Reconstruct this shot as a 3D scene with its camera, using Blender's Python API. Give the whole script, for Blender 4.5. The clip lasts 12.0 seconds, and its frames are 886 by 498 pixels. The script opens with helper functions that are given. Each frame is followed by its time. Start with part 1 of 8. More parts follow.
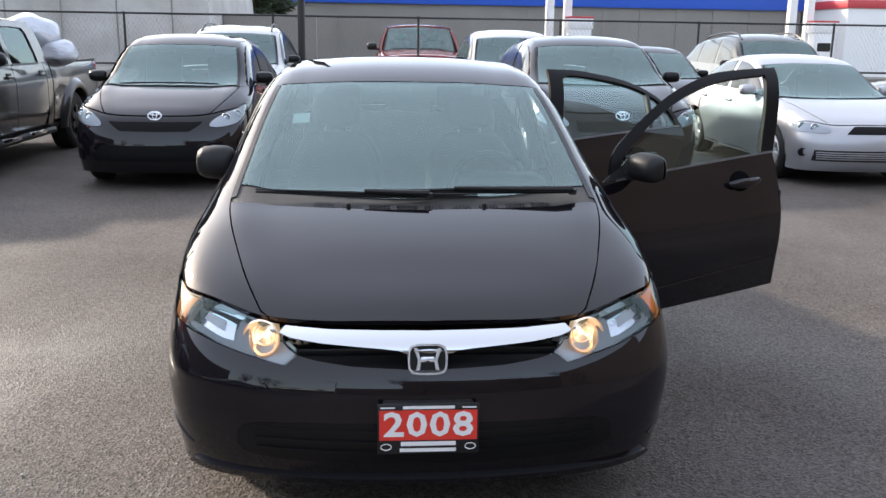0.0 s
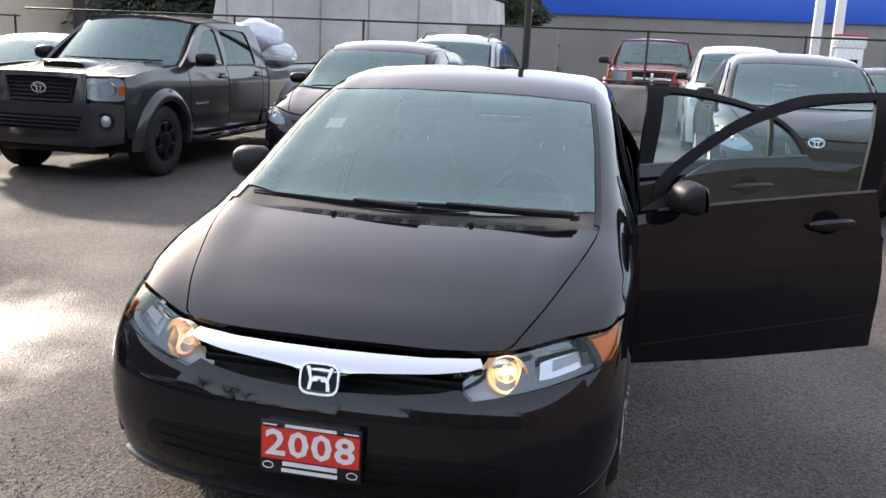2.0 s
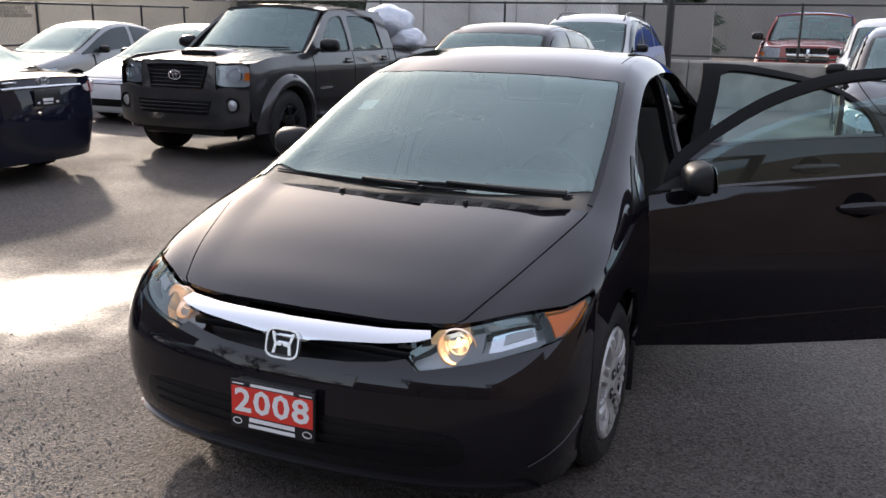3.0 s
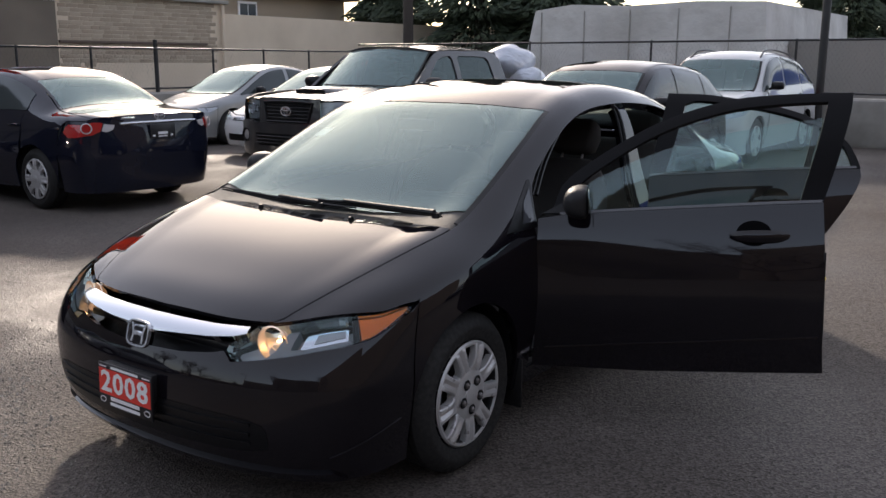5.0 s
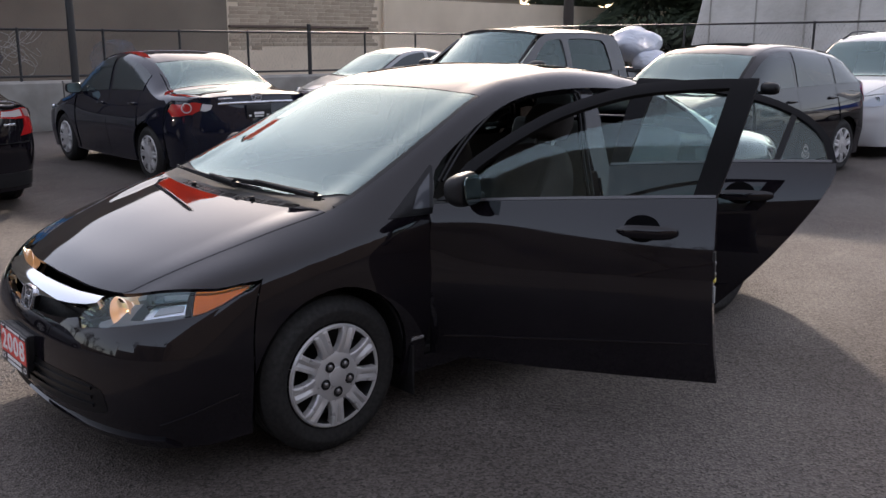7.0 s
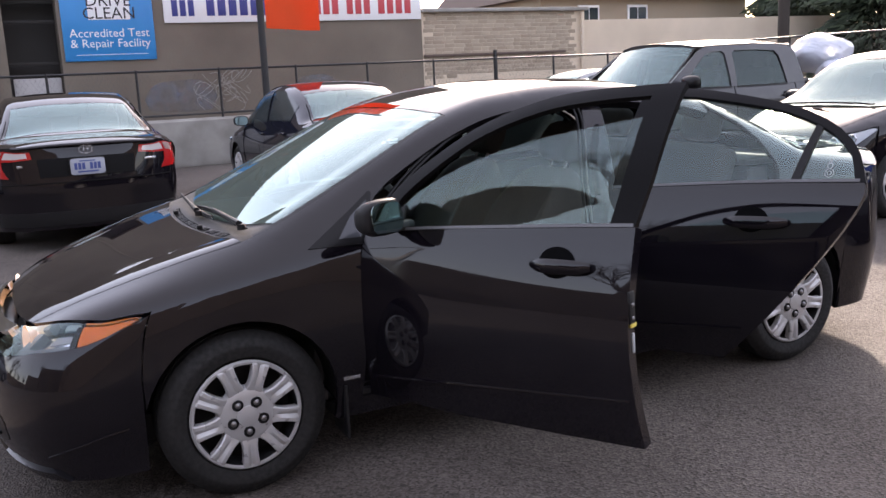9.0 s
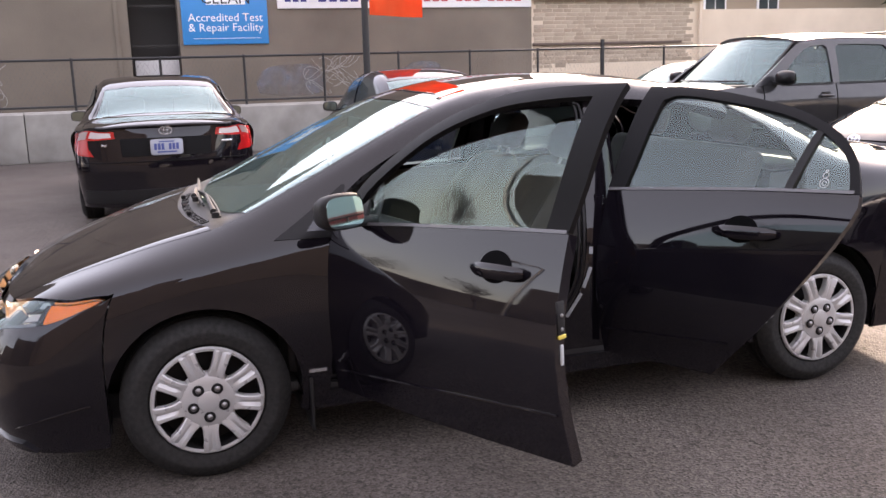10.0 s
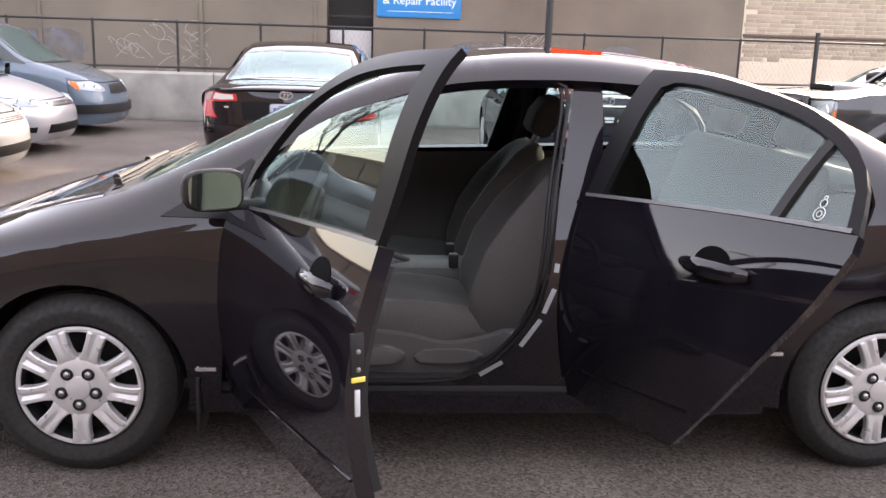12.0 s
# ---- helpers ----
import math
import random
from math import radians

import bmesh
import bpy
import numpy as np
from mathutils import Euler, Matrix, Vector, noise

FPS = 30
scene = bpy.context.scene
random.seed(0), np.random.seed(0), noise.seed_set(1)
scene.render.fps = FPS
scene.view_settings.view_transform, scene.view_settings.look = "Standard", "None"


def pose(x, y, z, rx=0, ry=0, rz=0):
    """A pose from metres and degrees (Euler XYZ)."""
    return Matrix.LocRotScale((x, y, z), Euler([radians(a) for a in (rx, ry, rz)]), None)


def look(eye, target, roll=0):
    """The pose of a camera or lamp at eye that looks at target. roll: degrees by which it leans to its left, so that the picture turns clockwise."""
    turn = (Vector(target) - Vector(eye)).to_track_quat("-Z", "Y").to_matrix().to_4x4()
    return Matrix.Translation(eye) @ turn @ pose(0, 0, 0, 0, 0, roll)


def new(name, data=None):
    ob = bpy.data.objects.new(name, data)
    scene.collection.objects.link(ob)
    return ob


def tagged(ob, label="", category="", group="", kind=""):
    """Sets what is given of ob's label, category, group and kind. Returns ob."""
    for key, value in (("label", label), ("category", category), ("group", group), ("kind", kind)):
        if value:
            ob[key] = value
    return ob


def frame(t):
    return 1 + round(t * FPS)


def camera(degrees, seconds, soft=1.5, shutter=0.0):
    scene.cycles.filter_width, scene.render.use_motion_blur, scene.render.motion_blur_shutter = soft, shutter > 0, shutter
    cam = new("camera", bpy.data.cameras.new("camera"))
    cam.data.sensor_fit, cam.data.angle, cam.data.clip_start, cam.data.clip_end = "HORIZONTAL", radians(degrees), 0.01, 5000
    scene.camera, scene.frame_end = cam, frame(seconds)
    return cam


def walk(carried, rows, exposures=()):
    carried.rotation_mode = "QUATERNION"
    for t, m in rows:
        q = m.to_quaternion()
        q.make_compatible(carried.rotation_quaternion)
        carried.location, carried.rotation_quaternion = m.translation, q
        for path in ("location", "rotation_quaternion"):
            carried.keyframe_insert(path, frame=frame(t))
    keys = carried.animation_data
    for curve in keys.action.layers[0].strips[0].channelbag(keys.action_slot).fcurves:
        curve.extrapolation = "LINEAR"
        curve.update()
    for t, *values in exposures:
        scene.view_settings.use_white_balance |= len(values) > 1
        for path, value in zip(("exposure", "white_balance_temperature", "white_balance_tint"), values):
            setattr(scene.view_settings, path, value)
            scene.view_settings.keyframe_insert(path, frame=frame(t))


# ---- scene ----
cam = camera(52.7, 12.0)
METRES, EYE, TILT, LEAN, TURN = 7.077, 1.53, 0.0, 0.0, -4.5
ROWS = [
    (0.0, 0.0, 0.0, 0.0, 0.2, -13.2, -0.86),
    (0.5, 0.0342, 0.0091, 0.0012, 4.97, -12.47, -1.33),
    (1.0, 0.0722, 0.0177, 0.0008, 7.62, -13.06, -0.29),
    (1.5, 0.1072, 0.0285, 0.0028, 12.44, -14.49, -0.81),
    (2.0, 0.1378, 0.048, 0.0011, 17.32, -12.91, -2.38),
    (2.5, 0.1766, 0.06, 0.0002, 23.16, -12.43, -1.22),
    (3.0, 0.2251, 0.0677, 0.0043, 27.92, -14.33, -0.9),
    (5.0, 0.3847, 0.1334, -0.0004, 40.44, -11.84, -0.19),
    (5.5, 0.4123, 0.1607, 0.0016, 43.64, -12.49, -0.13),
    (6.0, 0.4474, 0.1898, -0.0004, 46.81, -12.21, 0.88),
    (6.5, 0.4762, 0.2202, 0.0019, 49.69, -12.79, 0.59),
    (8.5, 0.5353, 0.3862, -0.0094, 63.94, -11.18, 0.92),
    (9.0, 0.5411, 0.4217, -0.0088, 67.87, -11.01, 2.61),
    (9.5, 0.5546, 0.4597, -0.0081, 72.74, -11.01, 2.34),
    (10.0, 0.5564, 0.5006, -0.0083, 76.04, -11.51, 1.56),
    (10.5, 0.543, 0.5417, -0.0101, 79.59, -11.54, 0.42),
    (11.0, 0.5302, 0.581, -0.0131, 82.29, -11.72, 1.05),
    (11.5, 0.5176, 0.6213, -0.0127, 87.12, -12.47, -0.16),
    (12.0, 0.4904, 0.6513, -0.017, 90.69, -12.52, -1.73),
]
EXPOSURE = [(0.0, 1.68, 7000, 12), (2.3, 1.54, 7100, 15), (3.2, 1.21, 7150, 16), (5.0, 0.86, 7150, 16), (6.5, 1.01, 7200, 18), (8.5, 1.63, 7200, 22), (10.5, 2.61, 8150, 26), (12.0, 2.92, 8150, 23)]
walk(cam, [(t, pose(-0.162, -2.468, EYE, TILT, LEAN, TURN) @ pose(METRES * x, METRES * y, METRES * z, 90 + pitch, roll, yaw)) for t, x, y, z, yaw, pitch, roll in ROWS], EXPOSURE)
# ---------------------------------------------------------------- light
SUN_AZ, SUN_EL = 48.0, 24.0  # degrees to the left of ahead (+y); height
sun_way = Vector((-math.sin(radians(SUN_AZ)) * math.cos(radians(SUN_EL)), math.cos(radians(SUN_AZ)) * math.cos(radians(SUN_EL)), math.sin(radians(SUN_EL))))
world = bpy.data.worlds.new("sky")
scene.world = world
world.use_nodes = True
sky = world.node_tree.nodes.new("ShaderNodeTexSky")
sky.sky_type, sky.sun_disc, sky.sun_elevation, sky.sun_rotation = "NISHITA", False, radians(SUN_EL), radians(-SUN_AZ)
sky.dust_density, sky.air_density, sky.ozone_density = 1.6, 1.0, 2.2
haze = world.node_tree.nodes.new("ShaderNodeMix")  # thin bright overcast over the clear sky
haze.data_type = "RGBA"
haze.inputs["Factor"].default_value = 0.3
haze.inputs["B"].default_value = (6.0, 6.2, 6.6, 1)
world.node_tree.links.new(sky.outputs[0], haze.inputs["A"])
world.node_tree.links.new(haze.outputs["Result"], world.node_tree.nodes["Background"].inputs["Color"])
world.node_tree.nodes["Background"].inputs["Strength"].default_value = 0.15
sun = new("sun", bpy.data.lights.new("sun", "SUN"))
sun.data.energy, sun.data.angle, sun.data.color = 2.0, radians(3.0), (1.0, 0.93, 0.82)
sun.matrix_basis = look(sun_way * 50, (0, 0, 0))
# ---------------------------------------------------------------- materials
def material(name, base=(0.5, 0.5, 0.5), rough=0.5, metal=0.0, **more):
    """A Principled material; returns it with its tree, shader and output."""
    m = bpy.data.materials.new(name)
    m.use_nodes = True
    b = m.node_tree.nodes["Principled BSDF"]
    b.inputs["Base Color"].default_value = (*base, 1)
    b.inputs["Roughness"].default_value = rough
    b.inputs["Metallic"].default_value = metal
    for key, value in more.items():
        b.inputs[key.replace("_", " ")].default_value = value
    return m


def node(m, kind, **values):
    n = m.node_tree.nodes.new(kind)
    for key, value in values.items():
        n.inputs[key.replace("_", " ")].default_value = value
    return n


def link(m, a, b):
    m.node_tree.links.new(a, b)


def place(m):
    return node(m, "ShaderNodeTexCoord").outputs["Object"]


def grain(m, scale, low, high, detail=4.0, where=None):
    """Noise mapped from low to high."""
    n = node(m, "ShaderNodeTexNoise", Scale=scale, Detail=detail)
    link(m, where or place(m), n.inputs["Vector"])
    r = node(m, "ShaderNodeMapRange", From_Min=0.3, From_Max=0.7, To_Min=low, To_Max=high)
    link(m, n.outputs["Fac"], r.inputs["Value"])
    return r.outputs["Result"]


def blend(m, fac, a, b):
    """Colour between a and b; each a colour or a socket."""
    n = m.node_tree.nodes.new("ShaderNodeMix")
    n.data_type = "RGBA"
    for value, socket in ((fac, n.inputs["Factor"]), (a, n.inputs["A"]), (b, n.inputs["B"])):
        if isinstance(value, (int, float)):
            socket.default_value = value
        elif isinstance(value, tuple):
            socket.default_value = (*value, 1)
        else:
            link(m, value, socket)
    return n.outputs["Result"]


def shader(m):
    return m.node_tree.nodes["Principled BSDF"]


def bump(m, height, strength=0.3, distance=0.01):
    n = node(m, "ShaderNodeBump", Strength=strength, Distance=distance)
    link(m, height, n.inputs["Height"])
    link(m, n.outputs["Normal"], shader(m).inputs["Normal"])


def paint(name, base, metal=0.0, rough=0.5, dust=0.12, film_colour=(0.16, 0.145, 0.13)):
    """Car paint under clear lacquer, with a film of road dust."""
    m = material(name, base, rough, metal, Specular_IOR_Level=0.0 if not metal else 0.3, Coat_Weight=1.0, Coat_Roughness=0.02, Coat_IOR=1.5)
    film = grain(m, 3.0, 0.0, dust, 6.0)
    link(m, blend(m, film, base, film_colour), shader(m).inputs["Base Color"])
    link(m, grain(m, 7.0, 0.012, 0.05, 5.0), shader(m).inputs["Coat Roughness"])
    return m


def glass(name, tint, rough=0.0, dust=0.0, ior=1.95):
    """A thin pane: clear, with a mirror's gloss by Fresnel, and a thin film that scatters light: dust, with sky glare
    put into its teal colour.
    """
    m = bpy.data.materials.new(name)
    m.use_nodes = True
    m.node_tree.nodes.clear()
    clear, gloss = node(m, "ShaderNodeBsdfTransparent"), node(m, "ShaderNodeBsdfGlossy", Roughness=rough)
    clear.inputs["Color"].default_value = (*tint, 1)
    gloss.inputs["Color"].default_value = (0.83, 1.0, 0.98, 1)
    fresnel, mix, out = node(m, "ShaderNodeFresnel", IOR=ior), node(m, "ShaderNodeMixShader"), node(m, "ShaderNodeOutputMaterial")
    body = clear.outputs[0]
    if dust:
        film, thin, both = node(m, "ShaderNodeBsdfTranslucent"), node(m, "ShaderNodeBsdfDiffuse"), node(m, "ShaderNodeMixShader", Fac=0.5)
        for n in (film, thin):
            n.inputs["Color"].default_value = (0.55, 0.86, 0.86, 1)
        veil = node(m, "ShaderNodeMixShader")
        link(m, film.outputs[0], both.inputs[1])
        link(m, thin.outputs[0], both.inputs[2])
        link(m, grain(m, 2.5, dust * 0.93, dust * 1.07, 5.0), veil.inputs[0])
        link(m, clear.outputs[0], veil.inputs[1])
        link(m, both.outputs[0], veil.inputs[2])
        body = veil.outputs[0]
    link(m, fresnel.outputs[0], mix.inputs[0])
    link(m, body, mix.inputs[1])
    link(m, gloss.outputs[0], mix.inputs[2])
    link(m, mix.outputs[0], out.inputs["Surface"])
    return m


BLACK = paint("black_paint", (0.0046, 0.0037, 0.0058), dust=0.022, film_colour=(0.155, 0.14, 0.155))
GLASS = glass("car_glass", (0.70, 0.88, 0.86), ior=1.72)
SCREEN = glass("windscreen_glass", (0.66, 0.84, 0.81), dust=0.14, ior=1.9)
PARKED_SCREEN = glass("parked_glass", (0.55, 0.72, 0.71), dust=0.2, ior=1.8)
LENS = glass("lens_glass", (0.92, 0.94, 0.96), ior=1.42)
RUBBER = material("tyre_rubber", (0.010, 0.010, 0.010), 0.8)
link(RUBBER, grain(RUBBER, 60, 0.6, 0.9), shader(RUBBER).inputs["Roughness"])
PLASTIC = material("black_plastic", (0.012, 0.012, 0.013), 0.5, Specular_IOR_Level=0.3)
link(PLASTIC, grain(PLASTIC, 90, 0.4, 0.6), shader(PLASTIC).inputs["Roughness"])
TRIM = material("black_trim", (0.007, 0.007, 0.008), 0.3, Specular_IOR_Level=0.25)
MIRROR = material("mirror_silver", (0.19, 0.25, 0.25), 0.02, 1.0)
BADGE = material("satin_chrome", (0.74, 0.75, 0.78), 0.2, 0.8)
CHROME = material("chrome", (0.62, 0.64, 0.67), 0.05, 1.0)
SILVER = material("silver_paint_plastic", (0.50, 0.50, 0.50), 0.35, 0.35)
link(SILVER, grain(SILVER, 25, 0.26, 0.42), shader(SILVER).inputs["Roughness"])
STEEL = material("dull_steel", (0.35, 0.35, 0.36), 0.35, 1.0)
REFLECTOR = material("reflector", (0.75, 0.76, 0.78), 0.12, 1.0)
AMBER = material("amber_lens", (0.90, 0.20, 0.005), 0.3, Specular_IOR_Level=0.3)
RED_LENS = material("red_lens", (0.42, 0.012, 0.012), 0.15, Coat_Weight=1.0, Coat_Roughness=0.02)
CLEAR_LENS = material("clear_lens", (0.55, 0.52, 0.52), 0.2, Coat_Weight=1.0, Coat_Roughness=0.02)
CLOTH = material("seat_cloth", (0.08, 0.078, 0.078), 0.95)
link(CLOTH, blend(CLOTH, grain(CLOTH, 400, 0, 1), (0.030, 0.027, 0.026), (0.064, 0.058, 0.056)), shader(CLOTH).inputs["Base Color"])
LINER = material("roof_liner", (0.30, 0.29, 0.28), 0.95)
CABIN = material("cabin_plastic", (0.055, 0.052, 0.052), 0.55)
link(CABIN, grain(CABIN, 120, 0.5, 0.7), shader(CABIN).inputs["Roughness"])
WHITE = material("white_print", (0.78, 0.78, 0.78), 0.4)
INK = material("black_print", (0.01, 0.01, 0.012), 0.4)
# ---------------------------------------------------------------- car surfaces
def spline(table):
    """Smooth curve through (t, value, ...) rows: monotone cubic, one array per column."""
    tab = np.array(table, float)
    t, vals = tab[:, 0], tab[:, 1:]
    h = np.diff(t)[:, None]
    d = np.diff(vals, axis=0) / h
    m = np.zeros_like(vals)
    m[0], m[-1] = d[0], d[-1]
    if len(t) > 2:
        w1, w2 = 2 * h[1:] + h[:-1], h[1:] + 2 * h[:-1]
        same = d[:-1] * d[1:] > 0
        safe = np.where(same, d[:-1], 1), np.where(same, d[1:], 1)
        m[1:-1] = np.where(same, (w1 + w2) / (w1 / safe[0] + w2 / safe[1]), 0)

    def at(x):
        x = np.asarray(x, float)
        i = np.clip(np.searchsorted(t, x) - 1, 0, len(t) - 2)
        hh = t[i + 1] - t[i]
        s = np.clip((x - t[i]) / hh, -0.3, 1.3)
        out = []
        for k in range(vals.shape[1]):
            a, b, ma, mb = vals[i, k], vals[i + 1, k], m[i, k] * hh, m[i + 1, k] * hh
            out.append((2 * s**3 - 3 * s**2 + 1) * a + (s**3 - 2 * s**2 + s) * ma + (-2 * s**3 + 3 * s**2) * b + (s**3 - s**2) * mb)
        return out
    return at


def line(table, width=0.05):
    """A spline with its small waves ironed out."""
    f = spline(table)
    lo, hi = table[0][0], table[-1][0]
    ys = np.append(np.arange(lo, hi, 0.025), hi)
    vals = 0
    for step, weight in ((-1.5, 0.1), (-0.75, 0.24), (0, 0.32), (0.75, 0.24), (1.5, 0.1)):
        vals = vals + weight * np.array(f(ys + step * width))
    return spline(np.column_stack([ys, vals.T]))


class Shape:
    """A car's skin: curves along y (nose at 0, tail at L), joined across by smooth sections.
    Lines: middle, edge (hood and roof rail), belt, waist (widest), sill."""

    def __init__(s, L, middle, edge, belt, waist, sill, nose, tail, lip, tail_lip, join=0.56, rear_join=0.56, knee=0.5):
        s.memo = {}
        s.L, s.join, s.rear_join, s.knee = L, join, L - rear_join, knee
        s.c, s.e, s.b, s.m, s.s = line(middle), line(edge), line(belt), line(waist), line(sill)
        s.nose, s.tail, s.lip, s.tail_lip = spline(nose), spline(tail), spline(lip), spline(tail_lip)

    def section(s, y):
        """The five cubic pieces of the cross-section at each y."""
        zc, (xe, ze), (xb, zb), (xm, zm), (xs, zs) = s.c(y)[0], s.e(y), s.b(y), s.m(y), s.s(y)
        xf, zf = 0.74 * xe, zc - (zc - ze) * 0.46
        p = np.array([[-xf, zf], [0 * y, zc], [xf, zf], [xe, ze], [xb, zb], [xm, zm], [xs, zs], [2 * xs - xm, 2 * zs - zm]])
        d = np.diff(p, axis=0)
        h = np.sqrt((d**2).sum(1, keepdims=True)) + 1e-6
        d = d / h
        t = (h[1:] * d[:-1] + h[:-1] * d[1:]) / (h[1:] + h[:-1])
        return p[1:6], p[2:7], t[0:5] * h[1:6], t[1:6] * h[1:6]

    def on(s, sec, v):
        k = np.clip(v.astype(int), 0, 4)
        n = np.arange(len(v))
        a, b, ma, mb = (q[k, :, n].T for q in sec)
        q = v - k
        return (2 * q**3 - 3 * q**2 + 1) * a + (q**3 - 2 * q**2 + q) * ma + (-2 * q**3 + 3 * q**2) * b + (q**3 - q**2) * mb

    def P(s, y, v):
        y, v = np.broadcast_arrays(np.asarray(y, float), np.asarray(v, float))
        r = s.on(s.section(y.ravel()), v.ravel())
        return np.stack([r[0].reshape(y.shape), y, r[1].reshape(y.shape)], -1)

    def solve(s, y, target, axis, lo, hi, rising):
        y, target = np.broadcast_arrays(np.atleast_1d(np.asarray(y, float)), np.atleast_1d(np.asarray(target, float)))
        sec, row = s.section(y), 0 if axis == 0 else 1
        a, b = np.full(y.shape, float(lo)), np.full(y.shape, float(hi))
        for _ in range(26):
            mid = (a + b) / 2
            low = (s.on(sec, mid)[row] < target) == rising
            a, b = np.where(low, mid, a), np.where(low, b, mid)
        return (a + b) / 2

    def side(s, y, z):
        """The point of the flank at that y and height."""
        y, z = np.atleast_1d(y), np.atleast_1d(z)
        return s.P(y, s.solve(y, z, 2, 1.6, 5, False))

    def top(s, x, y):
        """The point of the upper skin at that x and y."""
        x, y = np.atleast_1d(x), np.atleast_1d(y)
        p = s.P(y, s.solve(y, np.abs(x), 0, 0, 3.2, True))
        p[..., 0] = x
        return p

    def end(s, a, h, rear=False):
        """The front or rear skin: a from the middle (0) to the flank (1), h from the bottom (0) over the knee (1) to the lip (2)."""
        a, h = np.broadcast_arrays(np.asarray(a, float), np.asarray(h, float))
        sign, a = np.sign(a), np.abs(a)
        yj = s.rear_join if rear else s.join
        if rear not in s.memo:
            s.memo[rear] = s.side(np.full(13, yj), np.linspace(0.15, 0.75, 13))[:, 0]
        sides = s.memo[rear]
        bottom = s.s(yj)[1] - 0.02
        zl = bottom + (s.knee - bottom) * np.clip(h, 0, 1)
        yf = (s.tail if rear else s.nose)(zl)[0]
        X = np.interp(zl, np.linspace(0.15, 0.75, 13), sides)
        sn, cs = np.sin(a * np.pi / 2) ** 0.92, np.clip(np.cos(a * np.pi / 2), 0, 1) ** 0.6
        bx, by = X * sn, yj - (yj - yf) * cs
        tx, ty = (s.tail_lip if rear else s.lip)(a)
        tz = s.P(ty, s.solve(ty.ravel(), np.minimum(tx, 0.97 * s.m(ty)[0]).ravel(), 0, 0, 3.6, True).reshape(ty.shape))[..., 2]
        q = np.clip(h - 1, 0, 1)
        cz = s.knee + (tz - s.knee) * 0.75
        cy = by + 0.25 * (ty - by)
        cx = bx + 0.25 * (tx - bx)
        up = lambda p0, p1, p2: (1 - q) ** 2 * p0 + 2 * q * (1 - q) * p1 + q * q * p2
        x, y, z = up(bx, cx, tx), up(by, cy, ty), np.where(h <= 1, zl, up(s.knee, cz, tz))
        return np.stack([sign * x if np.any(sign < 0) else x, y, z], -1)


LINES = dict(
    middle=[(0.12, 0.635), (0.18, 0.668), (0.25, 0.71), (0.4, 0.765), (0.6, 0.833), (0.8, 0.885), (0.98, 0.926), (1.3, 1.09), (1.6, 1.235), (1.85, 1.345),
            (2.1, 1.408), (2.4, 1.436), (2.7, 1.428), (3.0, 1.393), (3.25, 1.335), (3.85, 1.085), (4.0, 1.05), (4.3, 1.035), (4.47, 0.99)],
    edge=[(0.12, 0.46, 0.603), (0.25, 0.515, 0.680), (0.4, 0.58, 0.747), (0.6, 0.64, 0.814), (0.8, 0.69, 0.873), (0.98, 0.715, 0.915), (1.3, 0.69, 1.05), (1.6, 0.655, 1.195), (1.857, 0.617, 1.308), (2.1, 0.588, 1.372),
          (2.5, 0.572, 1.402), (2.9, 0.565, 1.368), (3.2, 0.568, 1.305), (3.6, 0.595, 1.15), (3.85, 0.62, 1.03), (4.2, 0.62, 0.995), (4.47, 0.60, 0.95)],
    belt=[(0.12, 0.66, 0.56), (0.3, 0.72, 0.660), (0.6, 0.812, 0.760), (0.9, 0.84, 0.818), (1.2, 0.838, 0.86), (1.5, 0.825, 0.89), (2.0, 0.81, 0.93), (2.58, 0.80, 0.965),
          (3.2, 0.80, 0.985), (3.6, 0.80, 0.98), (4.0, 0.785, 0.955), (4.47, 0.68, 0.88)],
    waist=[(0.12, 0.72, 0.48), (0.3, 0.78, 0.50), (0.6, 0.858, 0.53), (0.9, 0.874, 0.60), (1.3, 0.870, 0.64), (2.5, 0.876, 0.69), (3.6, 0.872, 0.68), (4.1, 0.83, 0.62), (4.47, 0.72, 0.6)],
    sill=[(0.12, 0.68, 0.19), (0.6, 0.825, 0.19), (0.9, 0.84, 0.20), (1.3, 0.815, 0.20), (2.5, 0.82, 0.20), (3.6, 0.835, 0.22), (4.2, 0.76, 0.24), (4.47, 0.7, 0.25)],
    nose=[(0.15, 0.13), (0.19, 0.09), (0.25, 0.055), (0.36, 0.03), (0.45, 0.034), (0.5, 0.042)],
    tail=[(0.15, 4.40), (0.3, 4.46), (0.5, 4.49)],
    lip=[(0, 0.0, 0.178), (0.25, 0.25, 0.186), (0.45, 0.45, 0.218), (0.65, 0.63, 0.31), (0.85, 0.775, 0.445), (1, 0.836, 0.60)],
    tail_lip=[(0, 0, 4.46), (0.5, 0.5, 4.44), (0.8, 0.72, 4.3), (1, 0.80, 4.05)])
HERO = Shape(4.49, **LINES, join=0.545)
# ---------------------------------------------------------------- mesh tools
def link_mesh(name, mesh, mat, parent=None, label=""):
    ob = new(name, mesh)
    if mat:
        mesh.materials.append(mat)
    ob.parent = parent
    return tagged(ob, label)


